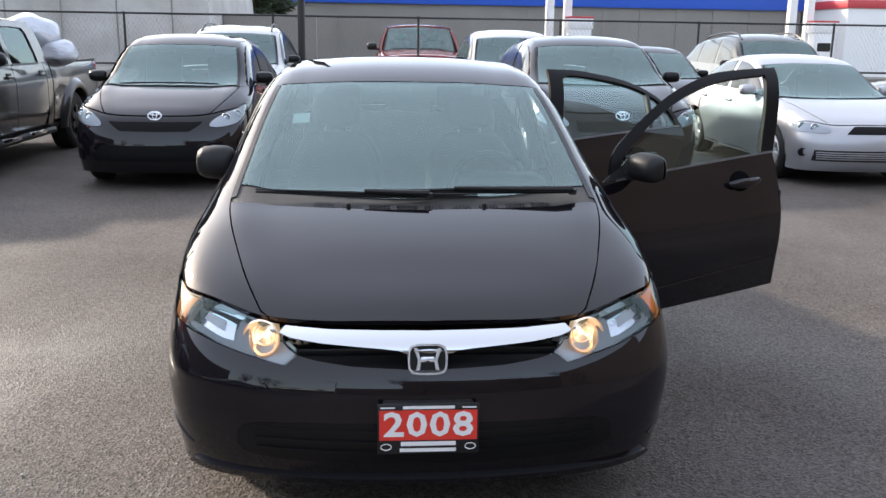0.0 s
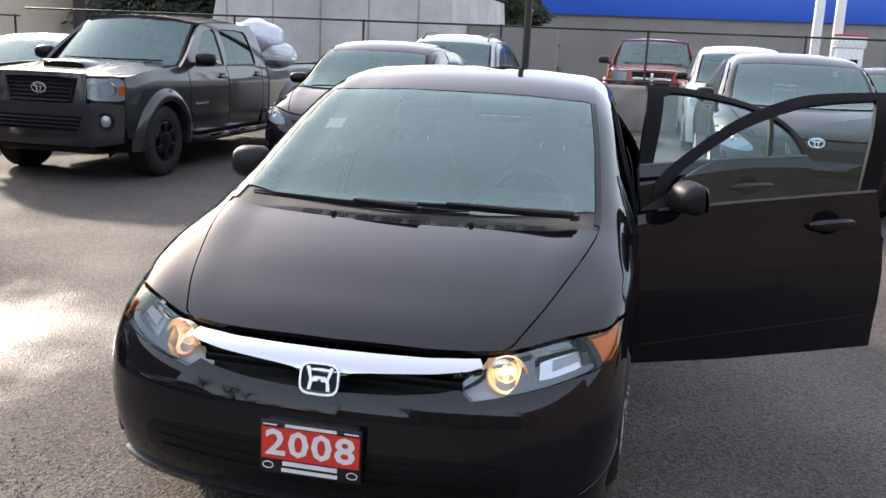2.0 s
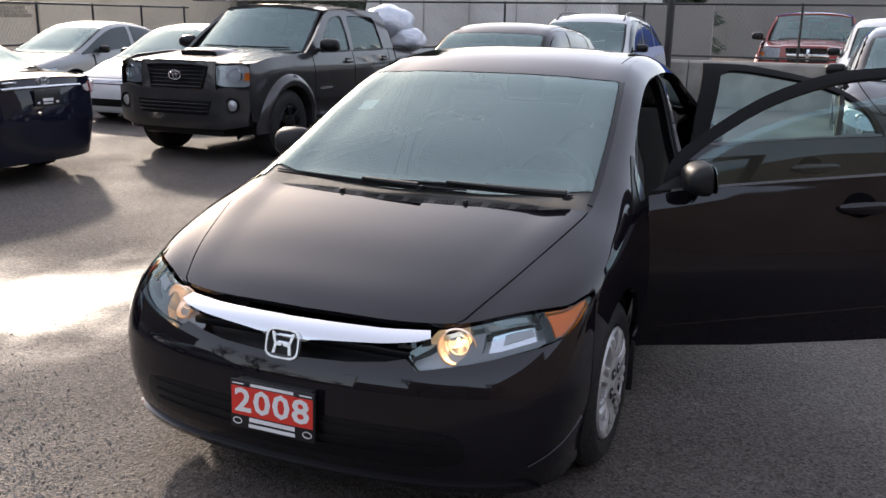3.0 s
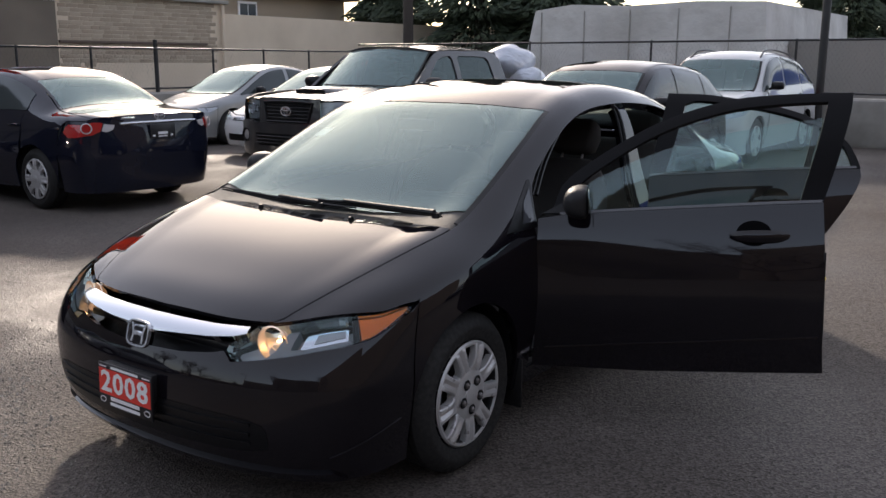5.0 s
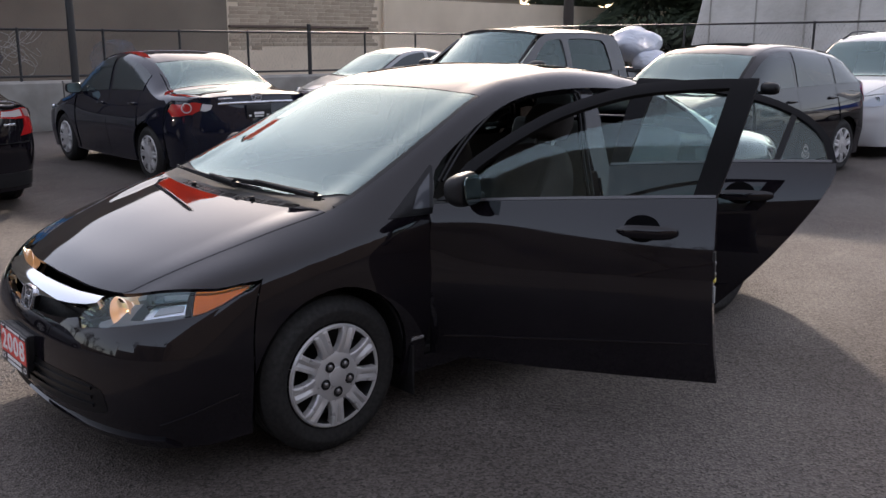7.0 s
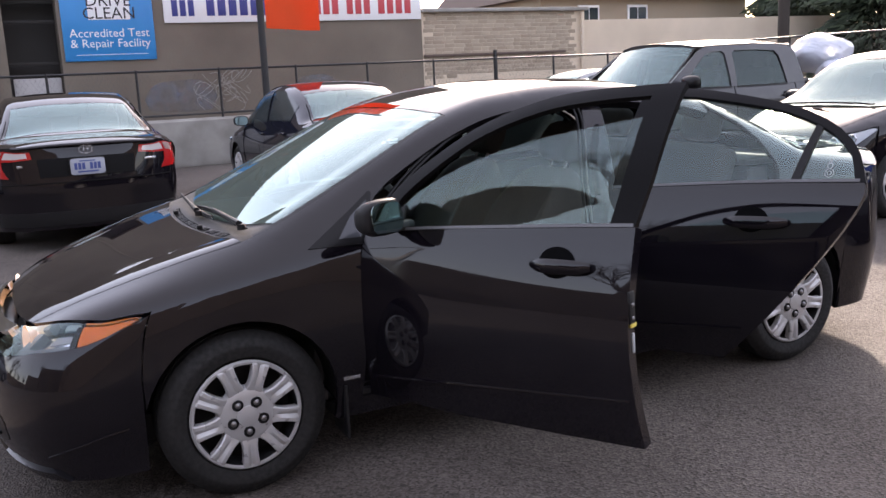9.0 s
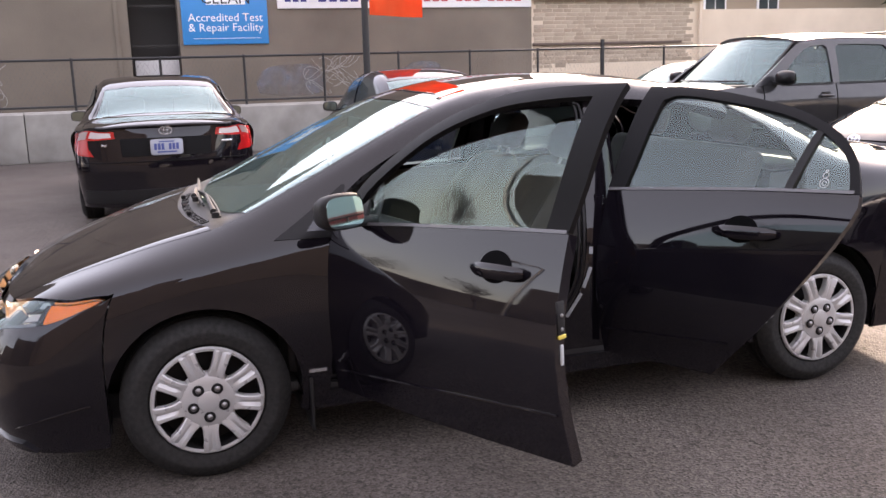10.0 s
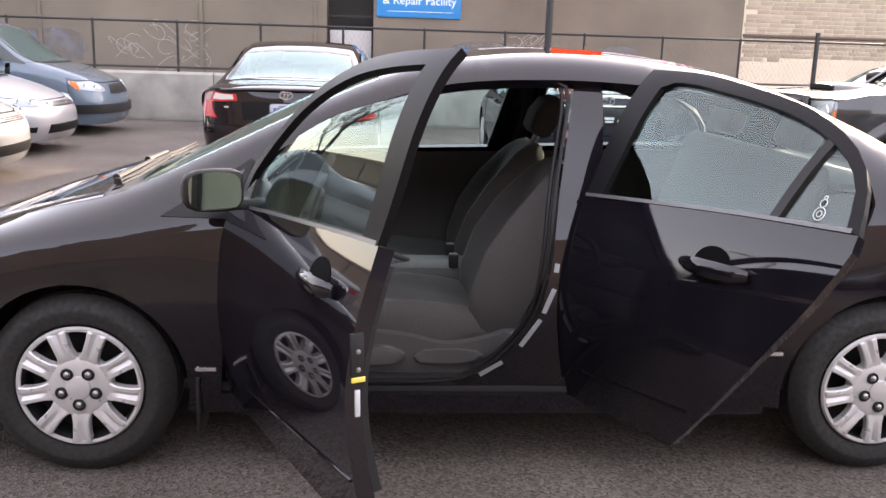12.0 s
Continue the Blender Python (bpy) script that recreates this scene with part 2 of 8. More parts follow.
def part(name, bm, mat, parent=None, label="", smooth=True, angle=0.6):
    """Link a bmesh as one mesh object under a thing or a part."""
    bmesh.ops.recalc_face_normals(bm, faces=bm.faces)
    for f in bm.faces:
        f.smooth = smooth
    for e in bm.edges:
        e.smooth = len(e.link_faces) != 2 or e.calc_face_angle(0) < angle
    mesh = bpy.data.meshes.new(name)
    bm.to_mesh(mesh)
    bm.free()
    return link_mesh(name, mesh, mat, parent, label)


def thing(name, label, category, at=None, group="", kind=""):
    ob = new(name)
    ob.empty_display_size = 0.1
    if at is not None:
        ob.matrix_basis = at
    return tagged(ob, label, category, group, kind)


def block(bm, x0, x1, y0, y1, z0, z1, bevel=0.0, m=None, segments=2):
    """A box with softened edges, added to bm."""
    r = bmesh.ops.create_cube(bm, size=1, matrix=Matrix.LocRotScale(((x0 + x1) / 2, (y0 + y1) / 2, (z0 + z1) / 2), None, (x1 - x0, y1 - y0, z1 - z0)))
    if bevel:
        edges = {e for v in r["verts"] for e in v.link_edges}
        made = bmesh.ops.bevel(bm, geom=list(edges), offset=bevel, segments=segments, profile=0.5, affect="EDGES", clamp_overlap=True)
        verts = {v for f in made["faces"] for v in f.verts} | {v for v in r["verts"] if v.is_valid}
    else:
        verts = set(r["verts"])
    if m is not None:
        bmesh.ops.transform(bm, matrix=m, verts=list(verts))
    return bm


def boxed(*a, **k):
    return block(bmesh.new(), *a, **k)


def tube(bm, points, radius, sides=8, close=True):
    """A round bar along points; radius a number or one for each point."""
    pts = [Vector(p) for p in points]
    rad = radius if isinstance(radius, (list, tuple)) else [radius] * len(pts)
    rings, up = [], None
    for i, p in enumerate(pts):
        way = (pts[min(i + 1, len(pts) - 1)] - pts[max(i - 1, 0)]).normalized()
        if up is None:
            up = way.orthogonal().normalized()
        up = (up - way * up.dot(way)).normalized()
        side = way.cross(up)
        rings.append([bm.verts.new(p + rad[i] * (math.cos(a) * up + math.sin(a) * side)) for a in (2 * math.pi * k / sides for k in range(sides))])
    for a, b in zip(rings, rings[1:]):
        for k in range(sides):
            bm.faces.new((a[k], a[(k + 1) % sides], b[(k + 1) % sides], b[k]))
    if close:
        bm.faces.new(rings[0][::-1])
        bm.faces.new(rings[-1])
    return bm


def lathe(bm, profile, sides=48, m=None):
    """Turn (radius, x) rows round the x axis."""
    rings = []
    for r, x in profile:
        rings.append([bm.verts.new((x, r * math.cos(a), r * math.sin(a))) for a in (2 * math.pi * k / sides for k in range(sides))])
    for a, b in zip(rings, rings[1:]):
        for k in range(sides):
            bm.faces.new((a[k], a[(k + 1) % sides], b[(k + 1) % sides], b[k]))
    if m is not None:
        bmesh.ops.transform(bm, matrix=m, verts=[v for ring in rings for v in ring])
    return bm


def prism(bm, outline, low, high, m=None, bevel=0.0):
    """An outline in x and y raised from low to high."""
    a = [bm.verts.new((x, y, low)) for x, y in outline]
    b = [bm.verts.new((x, y, high)) for x, y in outline]
    faces = [bm.faces.new(a[::-1]), bm.faces.new(b)]
    n = len(outline)
    for k in range(n):
        faces.append(bm.faces.new((a[k], a[(k + 1) % n], b[(k + 1) % n], b[k])))
    if bevel:
        bmesh.ops.bevel(bm, geom=list({e for f in faces[:2] for e in f.edges}), offset=bevel, segments=2, profile=0.5, affect="EDGES")
    if m is not None:
        bmesh.ops.transform(bm, matrix=m, verts=bm.verts[:] if bevel else a + b)
    return bm


def dense(outline, step, closed=True):
    """The outline with points no further apart than step."""
    out, n = [], len(outline)
    for i in range(n if closed else n - 1):
        a, b = np.array(outline[i], float), np.array(outline[(i + 1) % n], float)
        k = max(1, int(math.ceil(np.linalg.norm(b - a) / step)))
        out += [tuple(a + (b - a) * j / k) for j in range(k)]
    if not closed:
        out.append(tuple(outline[-1]))
    return out


def curve(points, step=0.03, closed=False):
    """A smooth line through 2D points."""
    p = [np.array(q, float) for q in points]
    n, out = len(p), []
    for i in range(n if closed else n - 1):
        q = [p[(i + k) % n] if closed else p[min(max(i + k, 0), n - 1)] for k in (-1, 0, 1, 2)]
        k = max(2, int(np.linalg.norm(q[2] - q[1]) / step))
        for j in range(k):
            t = j / k
            out.append(tuple(0.5 * (2 * q[1] + (q[2] - q[0]) * t + (2 * q[0] - 5 * q[1] + 4 * q[2] - q[3]) * t**2 + (3 * q[1] - q[0] - 3 * q[2] + q[3]) * t**3)))
    if not closed:
        out.append(tuple(p[-1]))
    return out


from mathutils.geometry import delaunay_2d_cdt


def skin(name, outline, lift, mat, parent, step=0.045, depth=0.012, wide=1.0, offset=0.0, label="", ref=(0, None, 0.55), move=None):
    """A sheet over an outline in two parameters, lifted to space, with its edges turned inwards.
    wide: how much the second parameter counts against the first; offset: metres outwards; move: a matrix for the result."""
    line = [(u, v * wide) for u, v in outline]
    border = np.array(dense(line, step))
    n = len(border)
    (u0, v0), (u1, v1) = border.min(0), border.max(0)
    gu, gv = np.meshgrid(np.arange(u0 + step / 2, u1, step), np.arange(v0 + step / 2, v1, step))
    pts = np.stack([gu.ravel(), gv.ravel()], 1)
    a, b = border, np.roll(border, -1, 0)
    inside = np.zeros(len(pts), bool)
    for (ax, ay), (bx, by) in zip(a, b):
        hit = ((ay > pts[:, 1]) != (by > pts[:, 1]))
        with np.errstate(divide="ignore", invalid="ignore"):
            inside ^= hit & (pts[:, 0] < (bx - ax) * (pts[:, 1] - ay) / (by - ay + 1e-12) + ax)
    if len(pts):
        pts = pts[inside]
        if len(pts):
            away = np.hypot(border[None, :, 0] - pts[:, None, 0], border[None, :, 1] - pts[:, None, 1]).min(1) > 0.5 * step
            pts = pts[away]
    allp = np.concatenate([border, pts]) if len(pts) else border
    co, _, tris, *_ = delaunay_2d_cdt([Vector(p) for p in allp], [], [list(range(n))], 1, 1e-7)
    uv = np.array([tuple(c) for c in co])
    uv[:, 1] /= wide
    e = 1e-4
    f = lambda p: np.asarray(lift(p[:, 0], p[:, 1]))
    p0 = f(uv)
    du, dv = f(uv + (e, 0)) - f(uv - (e, 0)), f(uv + (0, e / wide)) - f(uv - (0, e / wide))
    nor = np.cross(du, dv)
    nor /= np.linalg.norm(nor, axis=1)[:, None] + 1e-12
    centre = np.array([ref[0], p0[:, 1].mean() if ref[1] is None else ref[1], ref[2]])
    if ((p0 - centre) * nor).sum() < 0:
        nor = -nor
    p0 = p0 + nor * offset
    tri = np.array([tuple(t) for t in tris])
    g = np.cross(p0[tri[:, 1]] - p0[tri[:, 0]], p0[tri[:, 2]] - p0[tri[:, 0]])
    flip = (g * nor[tri[:, 0]]).sum(1) < 0
    tri[flip] = tri[flip][:, ::-1]
    # edges turned inwards
    count = {}
    for t in tri:
        for i in range(3):
            count.setdefault((min(t[i], t[(i + 1) % 3]), max(t[i], t[(i + 1) % 3])), []).append((t[i], t[(i + 1) % 3]))
    rim = [k[0] for k in count.values() if len(k) == 1]
    verts, norms, faces = [tuple(p) for p in p0], [tuple(q) for q in nor], [tuple(int(i) for i in t) for t in tri]
    if depth:
        for i, j in rim:
            out = np.cross(p0[j] - p0[i], nor[i])
            out /= np.linalg.norm(out) + 1e-12
            k = len(verts)
            verts += [tuple(p0[j]), tuple(p0[i]), tuple(p0[i] - nor[i] * depth), tuple(p0[j] - nor[j] * depth)]
            norms += [tuple(out)] * 4
            faces.append((k, k + 1, k + 2, k + 3) if depth > 0 else (k + 3, k + 2, k + 1, k))
    mesh = bpy.data.meshes.new(name)
    mesh.from_pydata(verts, [], faces)
    mesh.validate()
    for poly in mesh.polygons:
        poly.use_smooth = True
    mesh.normals_split_custom_set_from_vertices(norms)
    if move is not None:
        mesh.transform(move)
    return link_mesh(name, mesh, mat, parent, label)


def lettering(name, body, size, mat, parent, m, thick=0.002, stretch=1.0, label="", bold=0.0):
    """Raised letters as a mesh, centred on the pose m (x along the line, z out of it)."""
    c = bpy.data.curves.new(name, "FONT")
    c.body, c.size, c.align_x, c.align_y, c.extrude, c.resolution_u = body, size, "CENTER", "CENTER", thick, 2
    c.offset = bold * size
    ob = bpy.data.objects.new(name, c)
    scene.collection.objects.link(ob)
    mesh = bpy.data.meshes.new_from_object(ob.evaluated_get(bpy.context.evaluated_depsgraph_get()))
    bpy.data.objects.remove(ob)
    mesh.transform(m @ Matrix.Diagonal((stretch, 1, 1, 1)))
    mesh.materials.clear()
    return link_mesh(name, mesh, mat, parent, label)
# ---------------------------------------------------------------- cars
def warp(pairs):
    a, b = zip(*pairs)
    return lambda t: float(np.interp(t, a, b))


def arc(cy, cz, r, z0, steps=22):
    """The wheel arch, from its rear foot over the top to its front foot, feet at height z0."""
    a = math.asin(max(-0.99, min(0.99, (z0 - cz) / r)))
    return [(cy + r * math.cos(t), cz + r * math.sin(t)) for t in np.linspace(a, math.pi - a, steps)]


class Body:
    """The outlines of a car's panels on its skin: a saloon's layout, warped to the car's own measures."""

    def __init__(s, S, wy=lambda y: y, wz=lambda z: z, front=0.89, rear=3.59, R=0.306, arch=0.35, bow=0.09, foot=1.03, inset=0.035):
        s.bow, s.foot, s.inset = bow, foot, inset
        s.S, s.wy, s.wz, s.front, s.rear, s.R, s.arch = S, wy, wz, front, rear, R, arch

    def yz(s, pts):
        return [(s.wy(y), s.wz(z)) for y, z in pts]

    def along_edge(s, y0, y1, drop=0.001, n=24):
        ys = np.linspace(y0, y1, n)
        return [(float(y), float(z) - drop) for y, z in zip(ys, s.S.e(ys)[1])]

    def meet(s):
        """Where the lamp's upper edge meets the belt line."""
        for a in np.linspace(0.6, 0.98, 191):
            x, y = s.S.lip(a)
            if x >= s.S.b(y + 0.006)[0]:
                return float(a)
        return 0.98

    def belt_line(s):
        y0, y1 = float(s.S.lip(s.meet())[1]) + 0.006, s.wy(1.37)
        return np.linspace(y0, y1, 40)

    def fender(s, low_only=False):
        S = s.S
        lip = np.linspace(s.meet() if low_only else 0.5, 1, 14)
        tip = S.end(lip, np.full(14, 2.0))
        seam = S.end(np.full(8, 1.0), np.linspace(2, 1, 8))
        sill = s.wz(0.215)
        out = s.yz([(1.335, 0.215), (1.35, 0.4), (1.36, 0.6), (1.368, 0.78)])
        if low_only:
            out += [(float(y), float(S.b(y)[1])) for y in s.belt_line()[::-1]]
            tip = tip[1:]
        else:
            out += s.yz([(1.372, 0.905)]) + s.along_edge(s.wy(0.985), S.lip(0.5)[1] + 0.03)
        out += [(p[1] + 0.006, p[2] + 0.004) for p in tip] + [(p[1] + 0.006, p[2]) for p in seam[1:]]
        low = [q for q in arc(s.front, s.R, s.arch, sill)[::-1] if q[0] > S.join + 0.004]
        return out + low

    def fender_crown(s):
        """The upper fender beside the hood, seen from above."""
        S = s.S
        out = [(float(S.b(y)[0]), float(y)) for y in s.belt_line()]
        out += [(float(S.side(s.wy(1.372), s.wz(0.905))[0, 0]), s.wy(1.372))]
        out += [(float(S.e(y)[0]) * 1.0005, float(y)) for y in np.linspace(s.wy(0.985), S.lip(0.5)[1] + 0.03, 24)]
        out += [(float(S.lip(a)[0]), float(S.lip(a)[1]) + 0.008) for a in np.linspace(0.5, s.meet(), 16)[:-1]]
        return out

    def quarter(s):
        S = s.S
        sill = s.wz(0.23)
        seam = S.end(np.full(8, 1.0), np.linspace(1, 2, 8), True)
        low = [q for q in arc(s.rear, s.R, s.arch, sill)[::-1] if q[0] < S.rear_join - 0.004]
        out = s.yz([(2.98, 0.275), (3.07, 0.37), (3.175, 0.48), (3.265, 0.585), (3.34, 0.68), (3.395, 0.755), (3.44, 0.82), (3.485, 0.90), (3.506, 0.95), (3.503, 1.0), (3.466, 1.095), (3.392, 1.18), (3.244, 1.26)])
        top = s.along_edge(s.wy(3.2), min(float(S.tail_lip(0.75)[1]) - 0.03, S.L - 0.05))
        tips = S.end(np.linspace(0.75, 1, 8), np.full(8, 2.0), True)
        return low + [(p[1] - 0.006, p[2]) for p in seam[:-1]] + [(p[1] - 0.006, p[2] + 0.003) for p in tips[::-1]] + top[::-1] + out[::-1]

    def rail(s):
        """A-pillar and roof rail, above the doors."""
        low = s.yz(curve([(1.40, 0.93), (1.46, 1.03), (1.6, 1.12), (1.85, 1.238), (2.1, 1.305), (2.45, 1.325), (2.8, 1.31), (3.06, 1.275), (3.2, 1.235)], 0.06))
        return [*s.along_edge(s.wy(0.99), s.wy(3.2), 0, 50), *low[::-1], s.yz([(1.372, 0.905)])[0]]

    def front_door(s):
        return s.yz([(1.345, 0.285), (1.36, 0.4), (1.37, 0.6), (1.378, 0.78), (1.382, 0.905), (1.50, 0.920), (1.7, 0.933), (2.0, 0.945), (2.3, 0.956), (2.470, 0.962), (2.472, 0.8), (2.474, 0.6), (2.480, 0.4), (2.490, 0.288), (2.2, 0.280), (1.8, 0.273)])

    def front_frame(s):
        top = curve([(1.44, 0.918), (1.475, 1.03), (1.6, 1.13), (1.85, 1.268), (2.1, 1.345), (2.3, 1.366), (2.585, 1.368)], 0.05)
        low = curve([(2.49, 1.337), (2.3, 1.331), (2.1, 1.306), (1.85, 1.225), (1.6, 1.079), (1.515, 1.0), (1.495, 0.925)], 0.05)
        return s.yz([*top, (2.57, 1.3), (2.515, 1.1), (2.470, 0.964), (2.385, 0.960), (2.425, 1.1), *low])

    def front_glass(s):
        low = curve([(2.50, 1.345), (2.3, 1.340), (2.1, 1.315), (1.85, 1.234), (1.6, 1.088), (1.51, 1.0), (1.49, 0.918)], 0.05)
        return s.yz([(2.39, 0.952), (2.435, 1.1), *low, (1.7, 0.928)])

    def rear_door(s):
        return s.yz([(2.485, 0.29), (2.480, 0.4), (2.482, 0.6), (2.490, 0.8), (2.495, 0.963), (2.820, 0.977), (3.138, 0.988), (3.350, 0.99), (3.493, 0.99), (3.495, 0.95), (3.475, 0.90), (3.43, 0.82), (3.385, 0.755), (3.33, 0.68), (3.255, 0.585), (3.165, 0.48), (3.06, 0.37), (2.98, 0.29)])

    def rear_frame(s):
        top = curve([(2.592, 1.366), (2.820, 1.350), (3.095, 1.295), (3.254, 1.245), (3.382, 1.175), (3.461, 1.09), (3.495, 0.99)], 0.05)
        low = curve([(3.458, 0.995), (3.434, 1.082), (3.364, 1.156), (3.25, 1.218), (3.095, 1.267), (2.820, 1.319), (2.72, 1.326)], 0.05)
        return s.yz([*top, *low, (2.675, 1.312), (2.615, 1.1), (2.575, 0.975), (2.497, 0.97), (2.525, 1.1)])

    def rear_glass(s):
        low = curve([(3.466, 0.985), (3.441, 1.086), (3.369, 1.163), (3.254, 1.226), (3.101, 1.275), (2.820, 1.328), (2.69, 1.334)], 0.05)
        return s.yz([*low, (2.605, 1.1), (2.564, 0.965)])

    def hood(s):
        S = s.S
        a = np.linspace(0.5, 0, 16)
        tip = S.end(a, np.full(16, 2.0))
        right = [(float(x) - 0.005, float(y)) for y, x in ((y, S.e(y)[0]) for y in np.linspace(s.wy(0.955), S.lip(0.5)[1] + 0.035, 14))]
        front = [(p[0], p[1] + 0.012) for p in tip]
        half = right + front
        back = [(x, s.wy(0.955) - s.bow * (1 - (x / right[0][0]) ** 2)) for x in np.linspace(-right[0][0], right[0][0], 12)[1:-1]]
        return half + [(-x, y) for x, y in half[::-1][1:]] + back

    def windscreen(s):
        S = s.S
        ys = np.linspace(s.wy(s.foot), s.wy(1.845), 20)
        side = [(float(S.e(y)[0]) - s.inset, float(y)) for y in ys]
        x1 = side[-1][0]
        top = [(x, side[-1][1] - 0.03 * (1 - (x / x1) ** 2)) for x in np.linspace(x1, -x1, 12)[1:-1]]
        x0 = side[0][0]
        low = [(x, side[0][1] - (s.foot - 0.97) * (1 - (x / x0) ** 2)) for x in np.linspace(-x0, x0, 14)[1:-1]]
        return side + top + [(-x, y) for x, y in side[::-1]] + low

    def pillar_strip(s):
        """The band between windscreen and rail."""
        S = s.S
        ys = np.linspace(s.wy(1.0), s.wy(1.85), 24)
        return [(float(S.e(y)[0]) * 0.9995, float(y)) for y in ys] + [(float(S.e(y)[0]) - s.inset + 0.003, float(y)) for y in ys[::-1]]

    def roof(s):
        S = s.S
        ys = np.linspace(s.wy(1.85), s.wy(3.25), 24)
        side = [(float(S.e(y)[0]) * 0.999, float(y)) for y in ys]
        x0, x1 = side[0][0], side[-1][0]
        front = [(x, side[0][1] - 0.03 * (1 - (x / x0) ** 2)) for x in np.linspace(-x0, x0, 12)[1:-1]]
        back = [(x, side[-1][1] + 0.03 * (1 - (x / x1) ** 2)) for x in np.linspace(x1, -x1, 12)[1:-1]]
        return side + back + [(-x, y) for x, y in side[::-1]] + front

    def backlight(s):
        S = s.S
        ys = np.linspace(s.wy(3.26), s.wy(3.83), 14)
        side = [(float(S.e(y)[0]) - 0.03, float(y)) for y in ys]
        x1, x0 = side[-1][0], side[0][0]
        back = [(x, side[-1][1] + 0.03 * (1 - (x / x1) ** 2)) for x in np.linspace(x1, -x1, 12)[1:-1]]
        low = [(x, side[0][1] + 0.025 * (1 - (x / x0) ** 2)) for x in np.linspace(-x0, x0, 12)[1:-1]]
        return side + back + [(-x, y) for x, y in side[::-1]] + low

    def rear_strip(s):
        S = s.S
        ys = np.linspace(s.wy(3.25), s.wy(3.84), 14)
        return [(float(S.e(y)[0]) * 0.9995, float(y)) for y in ys] + [(float(S.e(y)[0]) - 0.028, float(y)) for y in ys[::-1]]

    def deck(s):
        S = s.S
        y0, y1 = s.wy(3.85), float(S.tail_lip(0)[1])
        a = np.linspace(0, 0.75, 14)
        tip = [(float(x), float(y) - 0.008) for x, y in zip(*S.tail_lip(a))]
        side = [(float(S.e(y)[0]) * 0.9995, float(y)) for y in np.linspace(y0, tip[-1][1] - 0.02, 8)]
        side = [q for q in side if q[1] < tip[-1][1]]
        half = side + tip[::-1]
        x0 = side[0][0]
        front = [(x, y0 + 0.03 * (1 - (x / x0) ** 2)) for x in np.linspace(-x0, x0, 12)[1:-1]]
        return half + [(-x, y) for x, y in half[::-1][1:]] + front


def mirrored(lift):
    return lambda u, v: lift(u, v) * np.array([-1, 1, 1])


